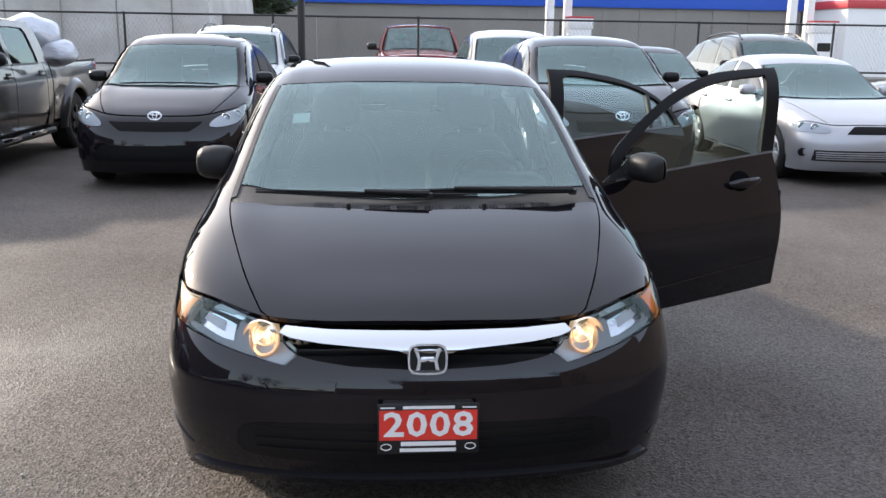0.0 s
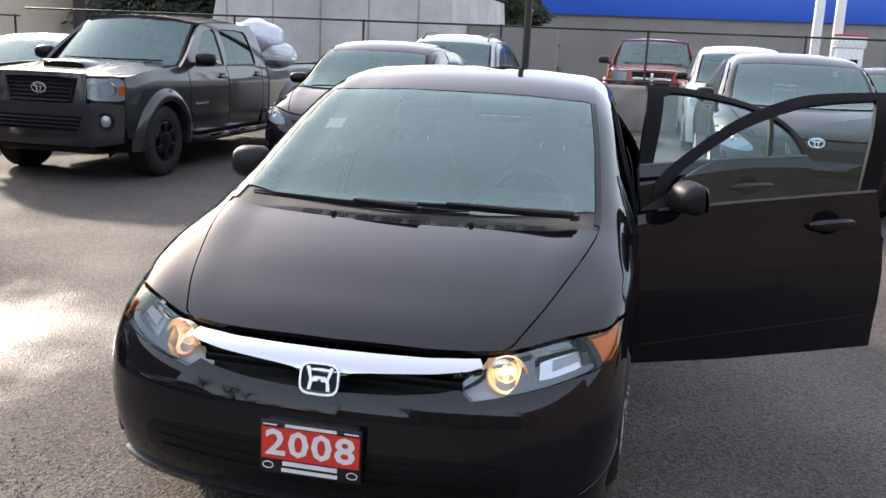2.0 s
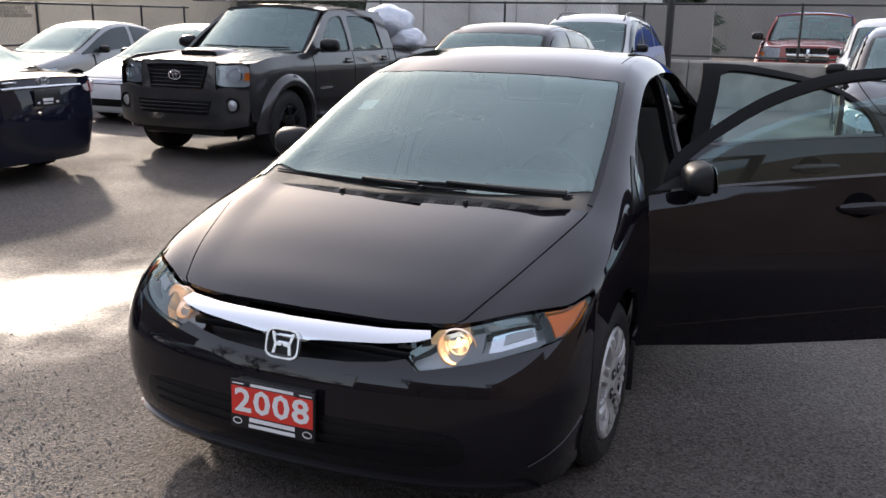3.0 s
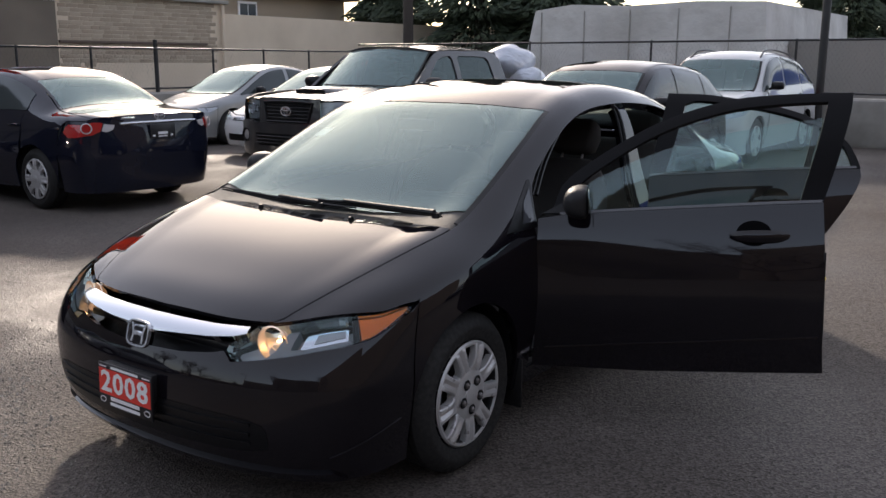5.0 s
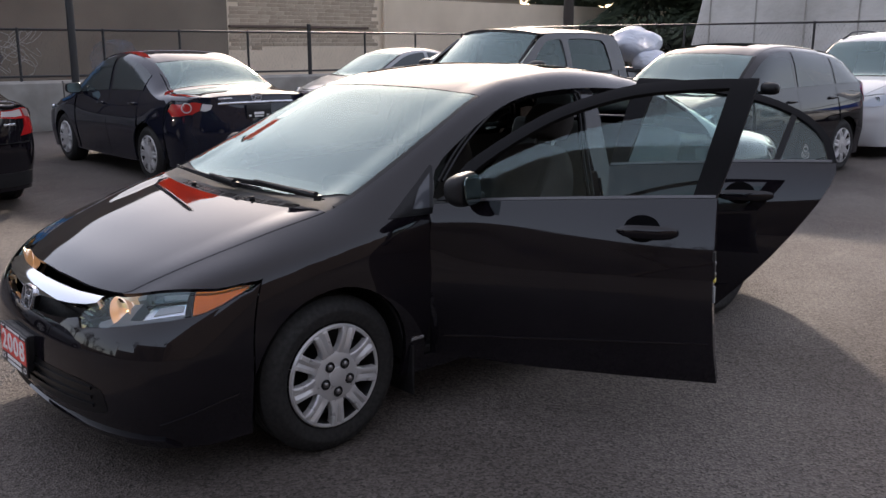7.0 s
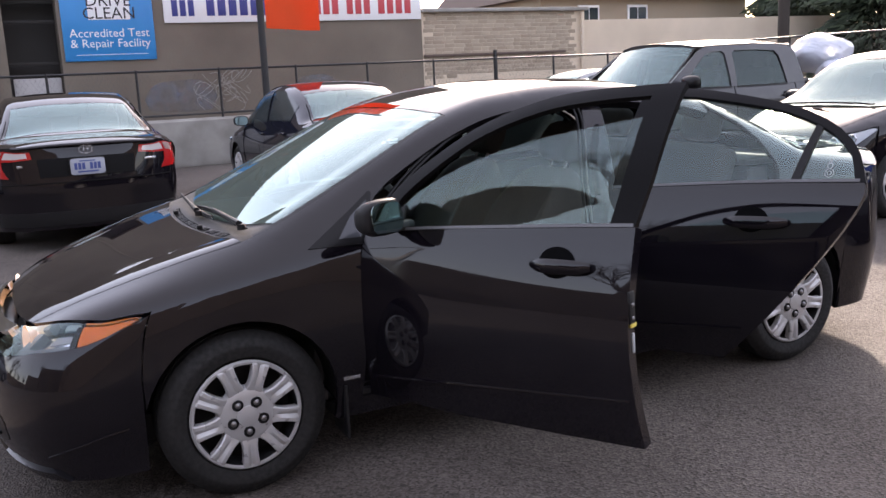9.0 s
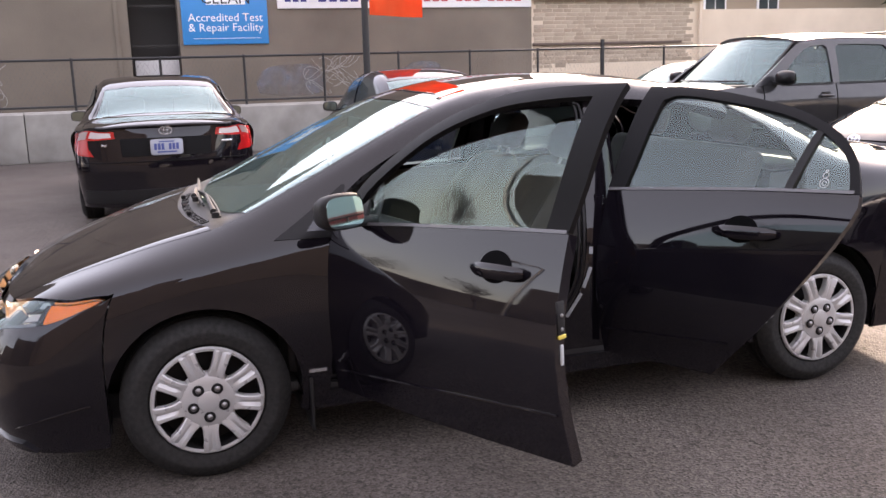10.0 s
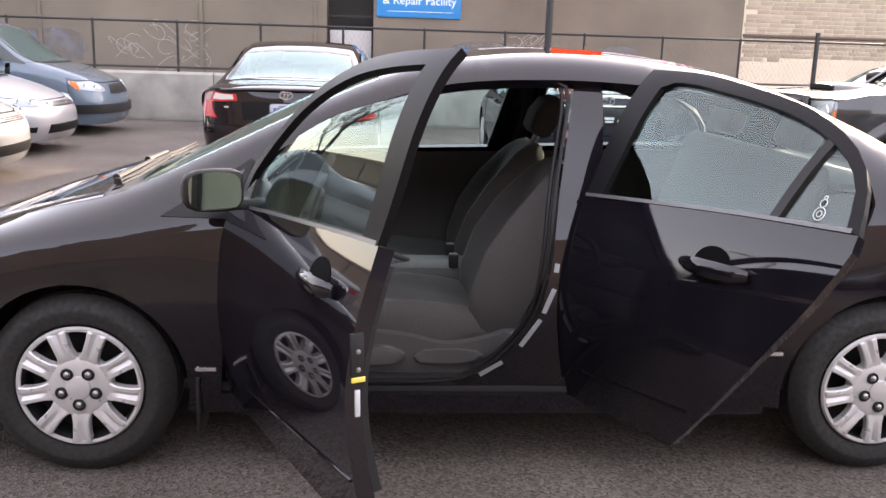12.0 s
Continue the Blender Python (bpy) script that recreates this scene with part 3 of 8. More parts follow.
def wheel(parent, x, y, R, side, style="hubcap", spokes=9, width=0.19, rim_r=0.655, name="wheel", rim_mat=None, nuts=False):
    """A wheel whose outer face looks along side (1 or -1) from x."""
    rim_mat = rim_mat or SILVER
    hub = new(name)
    hub.parent = parent
    hub.matrix_basis = pose(x, y, R) @ Matrix.Diagonal((side, 1, 1, 1))
    r0 = R * rim_r
    w = width
    bm = lathe(bmesh.new(), [(r0, -0.02), (r0 + 0.012, -0.004), (r0 + 0.05, 0.008), (R - 0.045, 0.006), (R - 0.018, -0.012), (R, -0.035), (R + 0.001, -0.06), (R - 0.007, -0.062), (R - 0.007, -0.07), (R + 0.001, -0.072), (R + 0.001, -0.1), (R - 0.007, -0.102), (R - 0.007, -0.11), (R + 0.001, -0.112), (R, -w + 0.03), (R - 0.02, -w), (r0, -w)], 64)
    part("tyre", bm, RUBBER, hub)
    bm = lathe(bmesh.new(), [(r0 + 0.004, -0.005), (r0 - 0.004, 0.002), (r0 - 0.014, -0.002), (r0 - 0.018, -0.012), (r0 - 0.02, -0.09), (0.05, -0.09)], 64)
    part("barrel", bm, PLASTIC, hub)
    bm = lathe(bmesh.new(), [(r0 + 0.003, -0.004), (r0 - 0.003, 0.004), (r0 - 0.012, 0.003), (r0 - 0.017, -0.010)], 64)
    lathe(bm, [(r0 * 0.54, -0.026), (r0 * 0.525, -0.008), (r0 * 0.50, 0.002), (r0 * 0.46, 0.0055), (r0 * 0.38, 0.009), (r0 * 0.28, 0.011), (r0 * 0.20, 0.012), (r0 * 0.19, 0.015), (r0 * 0.16, 0.017), (0.0005, 0.018)], 48)
    cap = part("hubcap" if style == "hubcap" else "rim", bm, rim_mat, hub, angle=0.5)
    bm = bmesh.new()
    rows = []
    cap_style = style == "hubcap"
    pitch = math.pi / spokes * r0
    for j, f in enumerate((0.44, 0.50, 0.56, 0.64, 0.74, 0.84, 0.93, 0.985)):
        r = r0 * f
        h = pitch * f * ((1.0, 0.92, 0.72, 0.61, 0.54, 0.50, 0.50, 0.56)[j] if cap_style else 0.75 - 0.5 * (f - 0.44))
        rise = (0.004, 0.007, 0.010, 0.012, 0.013, 0.012, 0.009, 0.0)[j]
        groove = (0, 0.001, 0.004, 0.008, 0.010, 0.011, 0.011, 0.001)[j] if cap_style else 0.001
        rows.append([(rise - 0.03, r, -h), (rise - 0.004, r, -h * 0.96), (rise, r, -h * 0.82), (rise, r, -h * 0.42), (rise - groove, r, h * 0.04), (rise, r, h * 0.46), (rise, r, h * 0.82), (rise - 0.004, r, h * 0.96), (rise - 0.03, r, h)])
    grid = [[bm.verts.new(Vector(p)) for p in row] for row in rows]
    for a, b in zip(grid, grid[1:]):
        for i in range(len(a) - 1):
            bm.faces.new((a[i], a[i + 1], b[i + 1], b[i]))
    bmesh.ops.transform(bm, matrix=Matrix.Rotation(-math.pi / 2, 4, "X"), verts=bm.verts)
    one = part("spoke", bm, rim_mat, hub, angle=0.35)
    for k in range(1, spokes):
        s = link_mesh("spoke", one.data, None, hub)
        s.matrix_basis = Matrix.Rotation(2 * math.pi * k / spokes, 4, "X")
    for k in range(5 if nuts else 0):
        a = 2 * math.pi * k / 5
        at = Matrix.Translation((0.010, r0 * 0.285 * math.sin(a), -r0 * 0.285 * math.cos(a)))
        part("nut_well", lathe(bmesh.new(), [(0.021, 0.004), (0.0185, 0.006), (0.0165, 0.003), (0.0005, 0.0025)], 20, at), PLASTIC, hub)
        part("wheel_nut", lathe(bmesh.new(), [(0.0115, 0.002), (0.0105, 0.009), (0.006, 0.012), (0.0004, 0.013)], 12, at), STEEL, hub)
    return hub


def cushion(bm, rows, m, across=14):
    """A padded slab with raised side bolsters; rows of (along, half width, front, bolster, back)."""
    grid = []
    for v, half, front, bolster, back in rows:
        ring_row = []
        for i in range(across + 1):
            u = -1 + 2 * i / across
            lift = bolster * max(0.0, 1 - ((abs(u) - 0.8) / 0.28) ** 2) - 0.03 * max(0.0, abs(u) - 0.86) / 0.14
            ring_row.append(bm.verts.new(m @ Vector((u * half, front - lift, v))))
        for i in range(across + 1):
            u = 1 - 2 * i / across
            ring_row.append(bm.verts.new(m @ Vector((u * half * 0.97, back - 0.02 * u**4, v))))
        grid.append(ring_row)
    n = len(grid[0])
    for a, b in zip(grid, grid[1:]):
        for i in range(n):
            bm.faces.new((a[i], a[(i + 1) % n], b[(i + 1) % n], b[i]))
    bm.faces.new(grid[0])
    bm.faces.new(grid[-1])
    return bm


def seat(parent, x, y, mat, wide=0.5, name="seat"):
    """A front seat, cushion front at y."""
    s = new(name)
    s.parent = parent
    s.matrix_basis = pose(x, y, 0)
    w = wide / 2
    m = pose(0, 0.50, 0.43, -26)
    back = [(-0.06, w * 0.86, 0.01, 0.0, 0.07), (0.0, w * 0.96, -0.05, 0.03, 0.09), (0.1, w * 1.03, -0.065, 0.06, 0.10), (0.25, w * 1.06, -0.07, 0.075, 0.10), (0.4, w * 1.02, -0.06, 0.065, 0.095), (0.5, w * 0.93, -0.055, 0.04, 0.09), (0.58, w * 0.80, -0.05, 0.02, 0.08), (0.635, w * 0.66, -0.035, 0.0, 0.06), (0.66, w * 0.5, -0.005, 0.0, 0.03)]
    part("backrest", cushion(bmesh.new(), back, m), mat, s, angle=1.0)
    flat = Matrix(((1, 0, 0, 0), (0, 0, 1, 0), (0, -1, 0, 0.36), (0, 0, 0, 1)))
    base = [(-0.02, w * 0.8, -0.07, 0.0, -0.02), (0.01, w * 0.9, -0.125, 0.0, 0.02), (0.07, w * 0.97, -0.15, 0.01, 0.02), (0.2, w, -0.145, 0.03, 0.02), (0.36, w, -0.12, 0.04, 0.02), (0.5, w * 0.95, -0.10, 0.03, 0.02), (0.54, w * 0.85, -0.08, 0.0, 0.0)]
    part("cushion", cushion(bmesh.new(), base, flat), mat, s, angle=1.0)
    rest = [(0.69, 0.10, -0.03, 0, 0.03), (0.71, 0.125, -0.055, 0, 0.05), (0.78, 0.135, -0.065, 0, 0.055), (0.85, 0.12, -0.05, 0, 0.05), (0.88, 0.09, -0.02, 0, 0.03)]
    head = part("headrest", cushion(bmesh.new(), rest, m), mat, s, angle=1.0)
    for k in (-0.06, 0.06):
        part("headrest_post", tube(bmesh.new(), [m @ Vector((k, 0.01, 0.6)), m @ Vector((k, 0.01, 0.72))], 0.007), STEEL, head)
    for k in (-1, 1):
        side_on = Matrix(((0, 0, 1, 0), (1, 0, 0, 0), (0, 1, 0, 0), (0, 0, 0, 1)))
        line = curve([(-0.02, 0.28), (-0.01, 0.40), (0.06, 0.44), (0.2, 0.43), (0.34, 0.40), (0.46, 0.415), (0.58, 0.45), (0.65, 0.42), (0.64, 0.34), (0.5, 0.27), (0.2, 0.26)], 0.03, True)
        x0, x1 = sorted((k * w, k * (w + 0.045)))
        trim = part("side_trim", prism(bmesh.new(), line, x0, x1, side_on, 0.012), CABIN, s)
        x0, x1 = sorted((k * (w + 0.04), k * (w + 0.062)))
        part("recline_lever", prism(bmesh.new(), curve([(0.24, 0.34), (0.25, 0.375), (0.36, 0.385), (0.46, 0.375), (0.47, 0.35), (0.36, 0.335)], 0.02, True), x0, x1, side_on, 0.008), CABIN, trim)
        part("height_lever", prism(bmesh.new(), curve([(0.04, 0.33), (0.05, 0.385), (0.14, 0.40), (0.20, 0.37), (0.18, 0.335)], 0.02, True), x0, x1, side_on, 0.008), CABIN, trim)
    part("seat_base", boxed(-w + 0.03, w - 0.03, 0.05, 0.5, 0.2, 0.34, 0.03), CABIN, s)
    return s


def mirror_housing(parent, x, y, z, side, mat, move=None, size=1.0, wide=1.0, tall=1.0):
    """A door mirror: shell, foot and looking glass; the shell's inner end at x."""
    m = (move or Matrix()) @ pose(x, y, z) @ Matrix.Diagonal((side * size * wide, size, size * tall, 1))
    bm = bmesh.new()
    rows = []
    for f, h, d in ((0, 0.62, 0.55), (0.05, 0.84, 0.8), (0.2, 0.98, 0.98), (0.5, 1, 1), (0.78, 0.94, 0.95), (0.93, 0.76, 0.78), (0.985, 0.55, 0.5), (1.0, 0.3, 0.25)):
        line = []
        for k in range(24):
            a = 2 * math.pi * k / 24
            cc, q = math.cos(a), math.sin(a)
            q = math.copysign(abs(q) ** 0.75, q)
            yy = (cc * 0.085 if cc < 0 else cc**0.4 * 0.035) * d
            line.append(bm.verts.new(m @ Vector((f * 0.225, yy, q * 0.078 * h))))
        rows.append(line)
    for a, b in zip(rows, rows[1:]):
        for k in range(24):
            bm.faces.new((a[k], a[(k + 1) % 24], b[(k + 1) % 24], b[k]))
    bm.faces.new(rows[0])
    bm.faces.new(rows[-1])
    shell = part("door_mirror", bm, mat, parent, angle=0.9)
    face = [(0.115 + 0.098 * math.copysign(abs(math.cos(a)) ** 0.55, math.cos(a)), 0.066 * math.copysign(abs(math.sin(a)) ** 0.55, math.sin(a))) for a in np.linspace(0, 2 * math.pi, 28, endpoint=False)]
    bm = prism(bmesh.new(), face, 0, 0.004, m @ pose(0, 0.040, 0, 5.5) @ Matrix(((1, 0, 0, 0), (0, 0, 1, 0), (0, 1, 0, 0), (0, 0, 0, 1))))
    part("looking_glass", bm, MIRROR, shell, "silvered mirror glass")
    bm = block(bmesh.new(), -0.09, 0.05, -0.055, 0.025, -0.075, -0.035, 0.012, m)
    part("mirror_foot", bm, PLASTIC, shell)
    return shell


def ring(bm, rx, rz, width, thick, m, sides=40, squeeze=1.0):
    """A flat oval ring in the x-z plane facing -y."""
    rows = []
    for k in range(sides):
        a = 2 * math.pi * k / sides
        c, q = math.cos(a), math.sin(a)
        c, q = math.copysign(abs(c) ** squeeze, c), math.copysign(abs(q) ** squeeze, q)
        o, i = Vector((rx * c, 0, rz * q)), Vector(((rx - width) * c, 0, (rz - width) * q))
        rows.append([bm.verts.new(m @ p) for p in (o, o * 0.97 + i * 0.03 + Vector((0, -thick, 0)), i * 0.97 + o * 0.03 + Vector((0, -thick, 0)), i)])
    for k in range(sides):
        a, b = rows[k], rows[(k + 1) % sides]
        for j in range(3):
            bm.faces.new((a[j], a[j + 1], b[j + 1], b[j]))
    return bm


def oval_badge(parent, m, size, mat=None):
    """A plain chrome oval of crossing rings."""
    bm = ring(bmesh.new(), size / 2, size * 0.34, size * 0.075, 0.006, m)
    ring(bm, size * 0.17, size * 0.31, size * 0.06, 0.006, m)
    ring(bm, size * 0.33, size * 0.13, size * 0.06, 0.006, m @ pose(0, 0, size * 0.14))
    return part("badge", bm, mat or BADGE, parent, "chrome oval badge")
# ---------------------------------------------------------------- the black saloon
QUARTER_GLASS = material("quarter_glass", (0.06, 0.065, 0.075), 0.08)
H = Body(HERO, foot=1.085, inset=0.024)
car = thing("black_saloon_car", "glossy black four-door saloon car with two doors open", "car")
side, top, end = HERO.side, HERO.top, HERO.end
rear_end = lambda a, h: HERO.end(a, h, True)
for flip in (False, True):
    L = mirrored(side) if flip else side
    Lt = (lambda x, y: top(x, y) * np.array([-1, 1, 1])) if flip else top
    skin("front_fender", H.fender(True), L, BLACK, car, step=0.035, depth=0.02)
    skin("fender_crown", H.fender_crown(), Lt, BLACK, car, step=0.03, depth=0.02)
    skin("rear_quarter", H.quarter(), L, BLACK, car, depth=0.02)
    skin("roof_rail", H.rail(), L, BLACK, car, step=0.03, depth=0.05)
    skin("windscreen_pillar", H.pillar_strip(), Lt, TRIM, car, step=0.03, offset=-0.001)
    skin("rear_pillar_strip", H.rear_strip(), Lt, BLACK, car, step=0.03)
    skin("rocker", H.yz([(1.24, 0.205), (1.24, 0.275), (3.19, 0.275), (3.19, 0.205)]), L, BLACK, car, offset=-0.004, depth=0.14)
    pane = skin("quarter_pane", [(1.165, 0.872), (1.39, 0.868), (1.405, 0.93), (1.452, 1.045), (1.44, 1.05), (1.36, 0.995), (1.25, 0.925)], L, TRIM, car, step=0.02, offset=0.003)
    skin("small_window", [(1.285, 0.893), (1.372, 0.892), (1.40, 0.965), (1.425, 1.02), (1.35, 0.968)], L, QUARTER_GLASS, pane, step=0.02, offset=0.006, depth=0)
    for y in (0.89, 3.59):
        bm = lathe(bmesh.new(), [(0.352, 0.82), (0.352, 0.5), (0.1, 0.5)], 48)
        bmesh.ops.delete(bm, geom=[f for f in bm.faces if f.calc_center_median().z < -0.1], context="FACES")
        bmesh.ops.transform(bm, matrix=pose(0, y, 0.306) @ Matrix.Diagonal((-1 if flip else 1, 1, 1, 1)), verts=bm.verts)
        part("wheel_liner", bm, PLASTIC, car)
skin("hood", H.hood(), top, BLACK, car, depth=0.02, step=0.035)
skin("roof", H.roof(), top, BLACK, car)
skin("windscreen", H.windscreen(), top, SCREEN, car, depth=0, offset=-0.002, label="green-tinted laminated windscreen")
skin("rear_window", H.backlight(), top, GLASS, car, depth=0, offset=-0.002)
skin("boot_lid", H.deck(), top, BLACK, car)

# nose
half = [(0.052, 1.27), (0.165, 1.30), (0.261, 1.37), (0.316, 1.435), (0.326, 1.37), (0.338, 1.285), (0.43, 1.36), (0.523, 1.42), (0.62, 1.455), (0.74, 1.482), (0.84, 1.545), (0.92, 1.65), (0.975, 1.80), (1.0, 1.93)]
bumper = skin("front_bumper", [(-1, 0), (1, 0), (1, 1.0), *half[::-1], (0, 1.255), *[(-a, h) for a, h in half], (-1, 1)], end, BLACK, car, step=0.025, wide=0.4, depth=0.03)
skin("lower_intake", curve([(-0.42, 0.32), (0, 0.28), (0.42, 0.32), (0.47, 0.5), (0.40, 0.66), (0, 0.70), (-0.40, 0.66), (-0.47, 0.5)], 0.05, True), end, TRIM, bumper, step=0.03, wide=0.4, offset=0.0015, depth=0)
for k in range(3):
    h = 0.4 + 0.1 * k
    skin("intake_bar", [(-0.41, h), (0.41, h), (0.41, h + 0.035), (-0.41, h + 0.035)], end, TRIM, bumper, step=0.03, wide=0.4, offset=0.008, depth=0.01)
skin("chin_lip", [(-0.76, 0.02), (0.76, 0.02), (0.70, 0.11), (-0.70, 0.11)], end, BLACK, bumper, step=0.03, wide=0.4, offset=0.012, depth=0.014)
for k in (-1, 1):
    a = np.linspace(0.70, 0.985, 10)
    rows = end(a, np.linspace(0.28, 0.52, 10)) * np.array([k, 1, 1]) + np.array([k * 0.002, -0.001, 0])
    part("bumper_crease", tube(bmesh.new(), rows, 0.0035, 6), BLACK, bumper)
skin("rear_bumper", [(-1, 0), (1, 0), (1, 1.98), (-1, 1.98)], rear_end, BLACK, car, step=0.05, wide=0.4)
skin("front_backing", [(-1, 0.3), (1, 0.3), (0.99, 1.97), (-0.99, 1.97)], end, PLASTIC, car, step=0.06, wide=0.4, offset=-0.125, depth=0)
GLOW = material("lit_bulb", (1, 0.75, 0.45), 0.3, Emission_Color=(1.0, 0.62, 0.28, 1), Emission_Strength=5.0)
# the bowl emits faintly itself, in place of bulb light mirrored in it
BOWL = material("lit_lamp_bowl", (0.9, 0.8, 0.7), 0.3, 1.0, Emission_Color=(1.0, 0.55, 0.28, 1), Emission_Strength=0.13)
HOUSING = material("lamp_housing", (0.42, 0.44, 0.46), 0.38, 0.3)
LAMP_DARK = material("lamp_dark_housing", (0.20, 0.21, 0.225), 0.35, 0.3)
DULL_CHROME = material("dull_chrome", (0.66, 0.70, 0.76), 0.18, 0.9)
LAMP = [(0.345, 1.30), (0.434, 1.373), (0.523, 1.433), (0.62, 1.468), (0.74, 1.497), (0.84, 1.56), (0.92, 1.665), (0.97, 1.815), (0.985, 1.95), (0.9, 1.975), (0.7, 1.975), (0.5, 1.965), (0.45, 1.95), (0.40, 1.75), (0.335, 1.55), (0.326, 1.46)]
for flip in (False, True):
    Le = mirrored(end) if flip else end
    k = -1 if flip else 1
    lamp = skin("headlight", LAMP, Le, HOUSING, car, step=0.03, wide=0.4, offset=-0.085, depth=0, label="clear headlight with a lit warm bulb")
    skin("lens", LAMP, Le, LENS, lamp, step=0.025, wide=0.4, offset=-0.002, depth=0.05)
    amber = [(0.815, 1.57), (0.85, 1.59), (0.915, 1.685), (0.96, 1.82), (0.972, 1.93), (0.9, 1.95), (0.79, 1.95)]
    skin("turn_signal", amber, Le, AMBER, lamp, step=0.02, wide=0.4, offset=-0.016, depth=0.02, label="amber turn signal")
    bowl = skin("high_beam_bowl", [(0.565, 1.58), (0.66, 1.60), (0.765, 1.63), (0.755, 1.93), (0.66, 1.925), (0.605, 1.91)], Le, DULL_CHROME, lamp, step=0.02, wide=0.4, offset=-0.055, depth=0.03)
    skin("bowl_recess", [(0.625, 1.70), (0.748, 1.74), (0.744, 1.89), (0.645, 1.88)], Le, HOUSING, bowl, step=0.02, wide=0.4, offset=-0.052, depth=0.008)
    skin("lamp_shelf", [(0.44, 1.40), (0.523, 1.45), (0.62, 1.485), (0.74, 1.515), (0.80, 1.56), (0.77, 1.61), (0.60, 1.565), (0.545, 1.58), (0.585, 1.92), (0.55, 1.92), (0.49, 1.56)], Le, LAMP_DARK, lamp, step=0.02, wide=0.4, offset=-0.03, depth=0.04)
    skin("lamp_rib", [(0.785, 1.54), (0.81, 1.555), (0.787, 1.95), (0.767, 1.95)], Le, TRIM, lamp, step=0.02, wide=0.4, offset=-0.016, depth=0.02)
    c = Vector((k * 0.508, 0.250, 0.612))
    aim = look(c, c + Vector((k * 0.22, -1, 0.04))) @ pose(0, 0, 0, 0, 90, 0)
    bm = lathe(bmesh.new(), [(0.058, 0.028), (0.061, 0.032), (0.056, 0.034), (0.054, 0.026), (0.049, 0.008), (0.039, -0.012), (0.022, -0.026), (0.006, -0.030)], 32, aim)
    for r in (0.03, 0.042):
        lathe(bm, [(r, 0.0), (r + 0.003, 0.004), (r + 0.006, 0.0)], 32, aim)
    part("low_beam_bowl", bm, BOWL, lamp)
    bm = lathe(bmesh.new(), [(0.0005, 0.004), (0.005, 0.001), (0.006, -0.008), (0.005, -0.02), (0.003, -0.025)], 16, aim)
    part("bulb", bm, GLOW, lamp, "lit warm bulb")
curl = [(0.05, 1.49), (0.066, 1.54), (0.11, 1.572), (0.165, 1.60), (0.27, 1.655), (0.37, 1.73), (0.418, 1.80), (0.424, 1.93), (0.35, 1.92), (0.277, 1.90), (0.132, 1.88)]
bar = skin("grille_bar", [(0, 1.48), *curl, (0, 1.88), *[(-a, h) for a, h in curl[::-1]]], lambda a, h: end(a, h) - np.stack([0 * a, 0.020 * (1 - ((h - 1.70) / 0.26) ** 2), 0.010 * (h - 1.70)], -1), CHROME, car, step=0.015, wide=0.4, offset=0.004, depth=0.03, label="curved chrome grille bar")
emblem = pose(-0.003, 0.078, 0.590, -16)
bm = ring(bmesh.new(), 0.060, 0.047, 0.0065, 0.012, emblem, 48, 0.5)
for k in (-1, 1):
    prism(bm, [(k * 0.022, 0.002), (k * 0.005, 0.002), (k * 0.005, -0.008), (k * 0.020, -0.008), (k * 0.024, -0.033), (k * 0.035, -0.033), (k * 0.029, -0.003), (k * 0.042, 0.034), (k * 0.030, 0.034)], 0.002, 0.010, emblem @ pose(0, 0, 0, 90))
block(bm, -0.02, 0.02, -0.009, -0.002, -0.006, 0.008, 0.003, emblem)
part("emblem", bm, BADGE, bar, "chrome emblem")
part("emblem_ground", prism(bmesh.new(), [(0.054 * math.copysign(abs(math.cos(a)) ** 0.55, math.cos(a)), 0.042 * math.copysign(abs(math.sin(a)) ** 0.55, math.sin(a))) for a in np.linspace(0, 2 * math.pi, 32, endpoint=False)], -0.02, 0.002, emblem @ pose(0, 0, 0, 90)), TRIM, bar)
part("grille_shelf", boxed(-0.40, 0.40, 0.15, 0.2, 0.575, 0.60, 0.005), TRIM, car)

# number board under the grille
RED = material("red_print", (0.72, 0.045, 0.03), 0.35)
board = new("dealer_plate")
board.parent = car
board.matrix_basis = pose(-0.003, 0.004, 0.398, 90 - 2)
tagged(board, "red and black dealer plate reading 2008")
part("backplate", boxed(-0.152, 0.152, -0.079, 0.079, -0.006, 0.004, 0.003), INK, board)
part("bracket", boxed(-0.135, 0.135, -0.06, 0.079, -0.045, -0.006, 0.004), PLASTIC, board)
part("red_field", boxed(-0.146, 0.146, -0.034, 0.060, 0.004, 0.0055), RED, board)
for k, digit in enumerate("2008"):
    lettering("digit", digit, 0.106, WHITE, board, pose(-0.1035 + 0.069 * k, 0.012, 0.006), 0.0008, 1.2, bold=0.022)
for x0, x1, y0, y1 in ((-0.082, 0.082, -0.052, -0.039), (-0.085, 0.083, -0.071, -0.060), (-0.076, 0.078, 0.064, 0.073), (-0.143, -0.092, 0.066, 0.070), (0.092, 0.143, 0.066, 0.070)):
    part("print_bar", boxed(x0, x1, y0, y1, 0.004, 0.0052), WHITE, board)
for k in (-1, 1):
    part("print_oval", ring(bmesh.new(), 0.017, 0.011, 0.003, 0.001, pose(k * 0.126, -0.055, 0.0045, -90)), WHITE, board)
    part("screw", lathe(bmesh.new(), [(0.006, 0), (0.005, 0.003), (0.0005, 0.0035)], 12, pose(k * 0.095, 0.066, 0.0055, 0, -90)), INK, board)

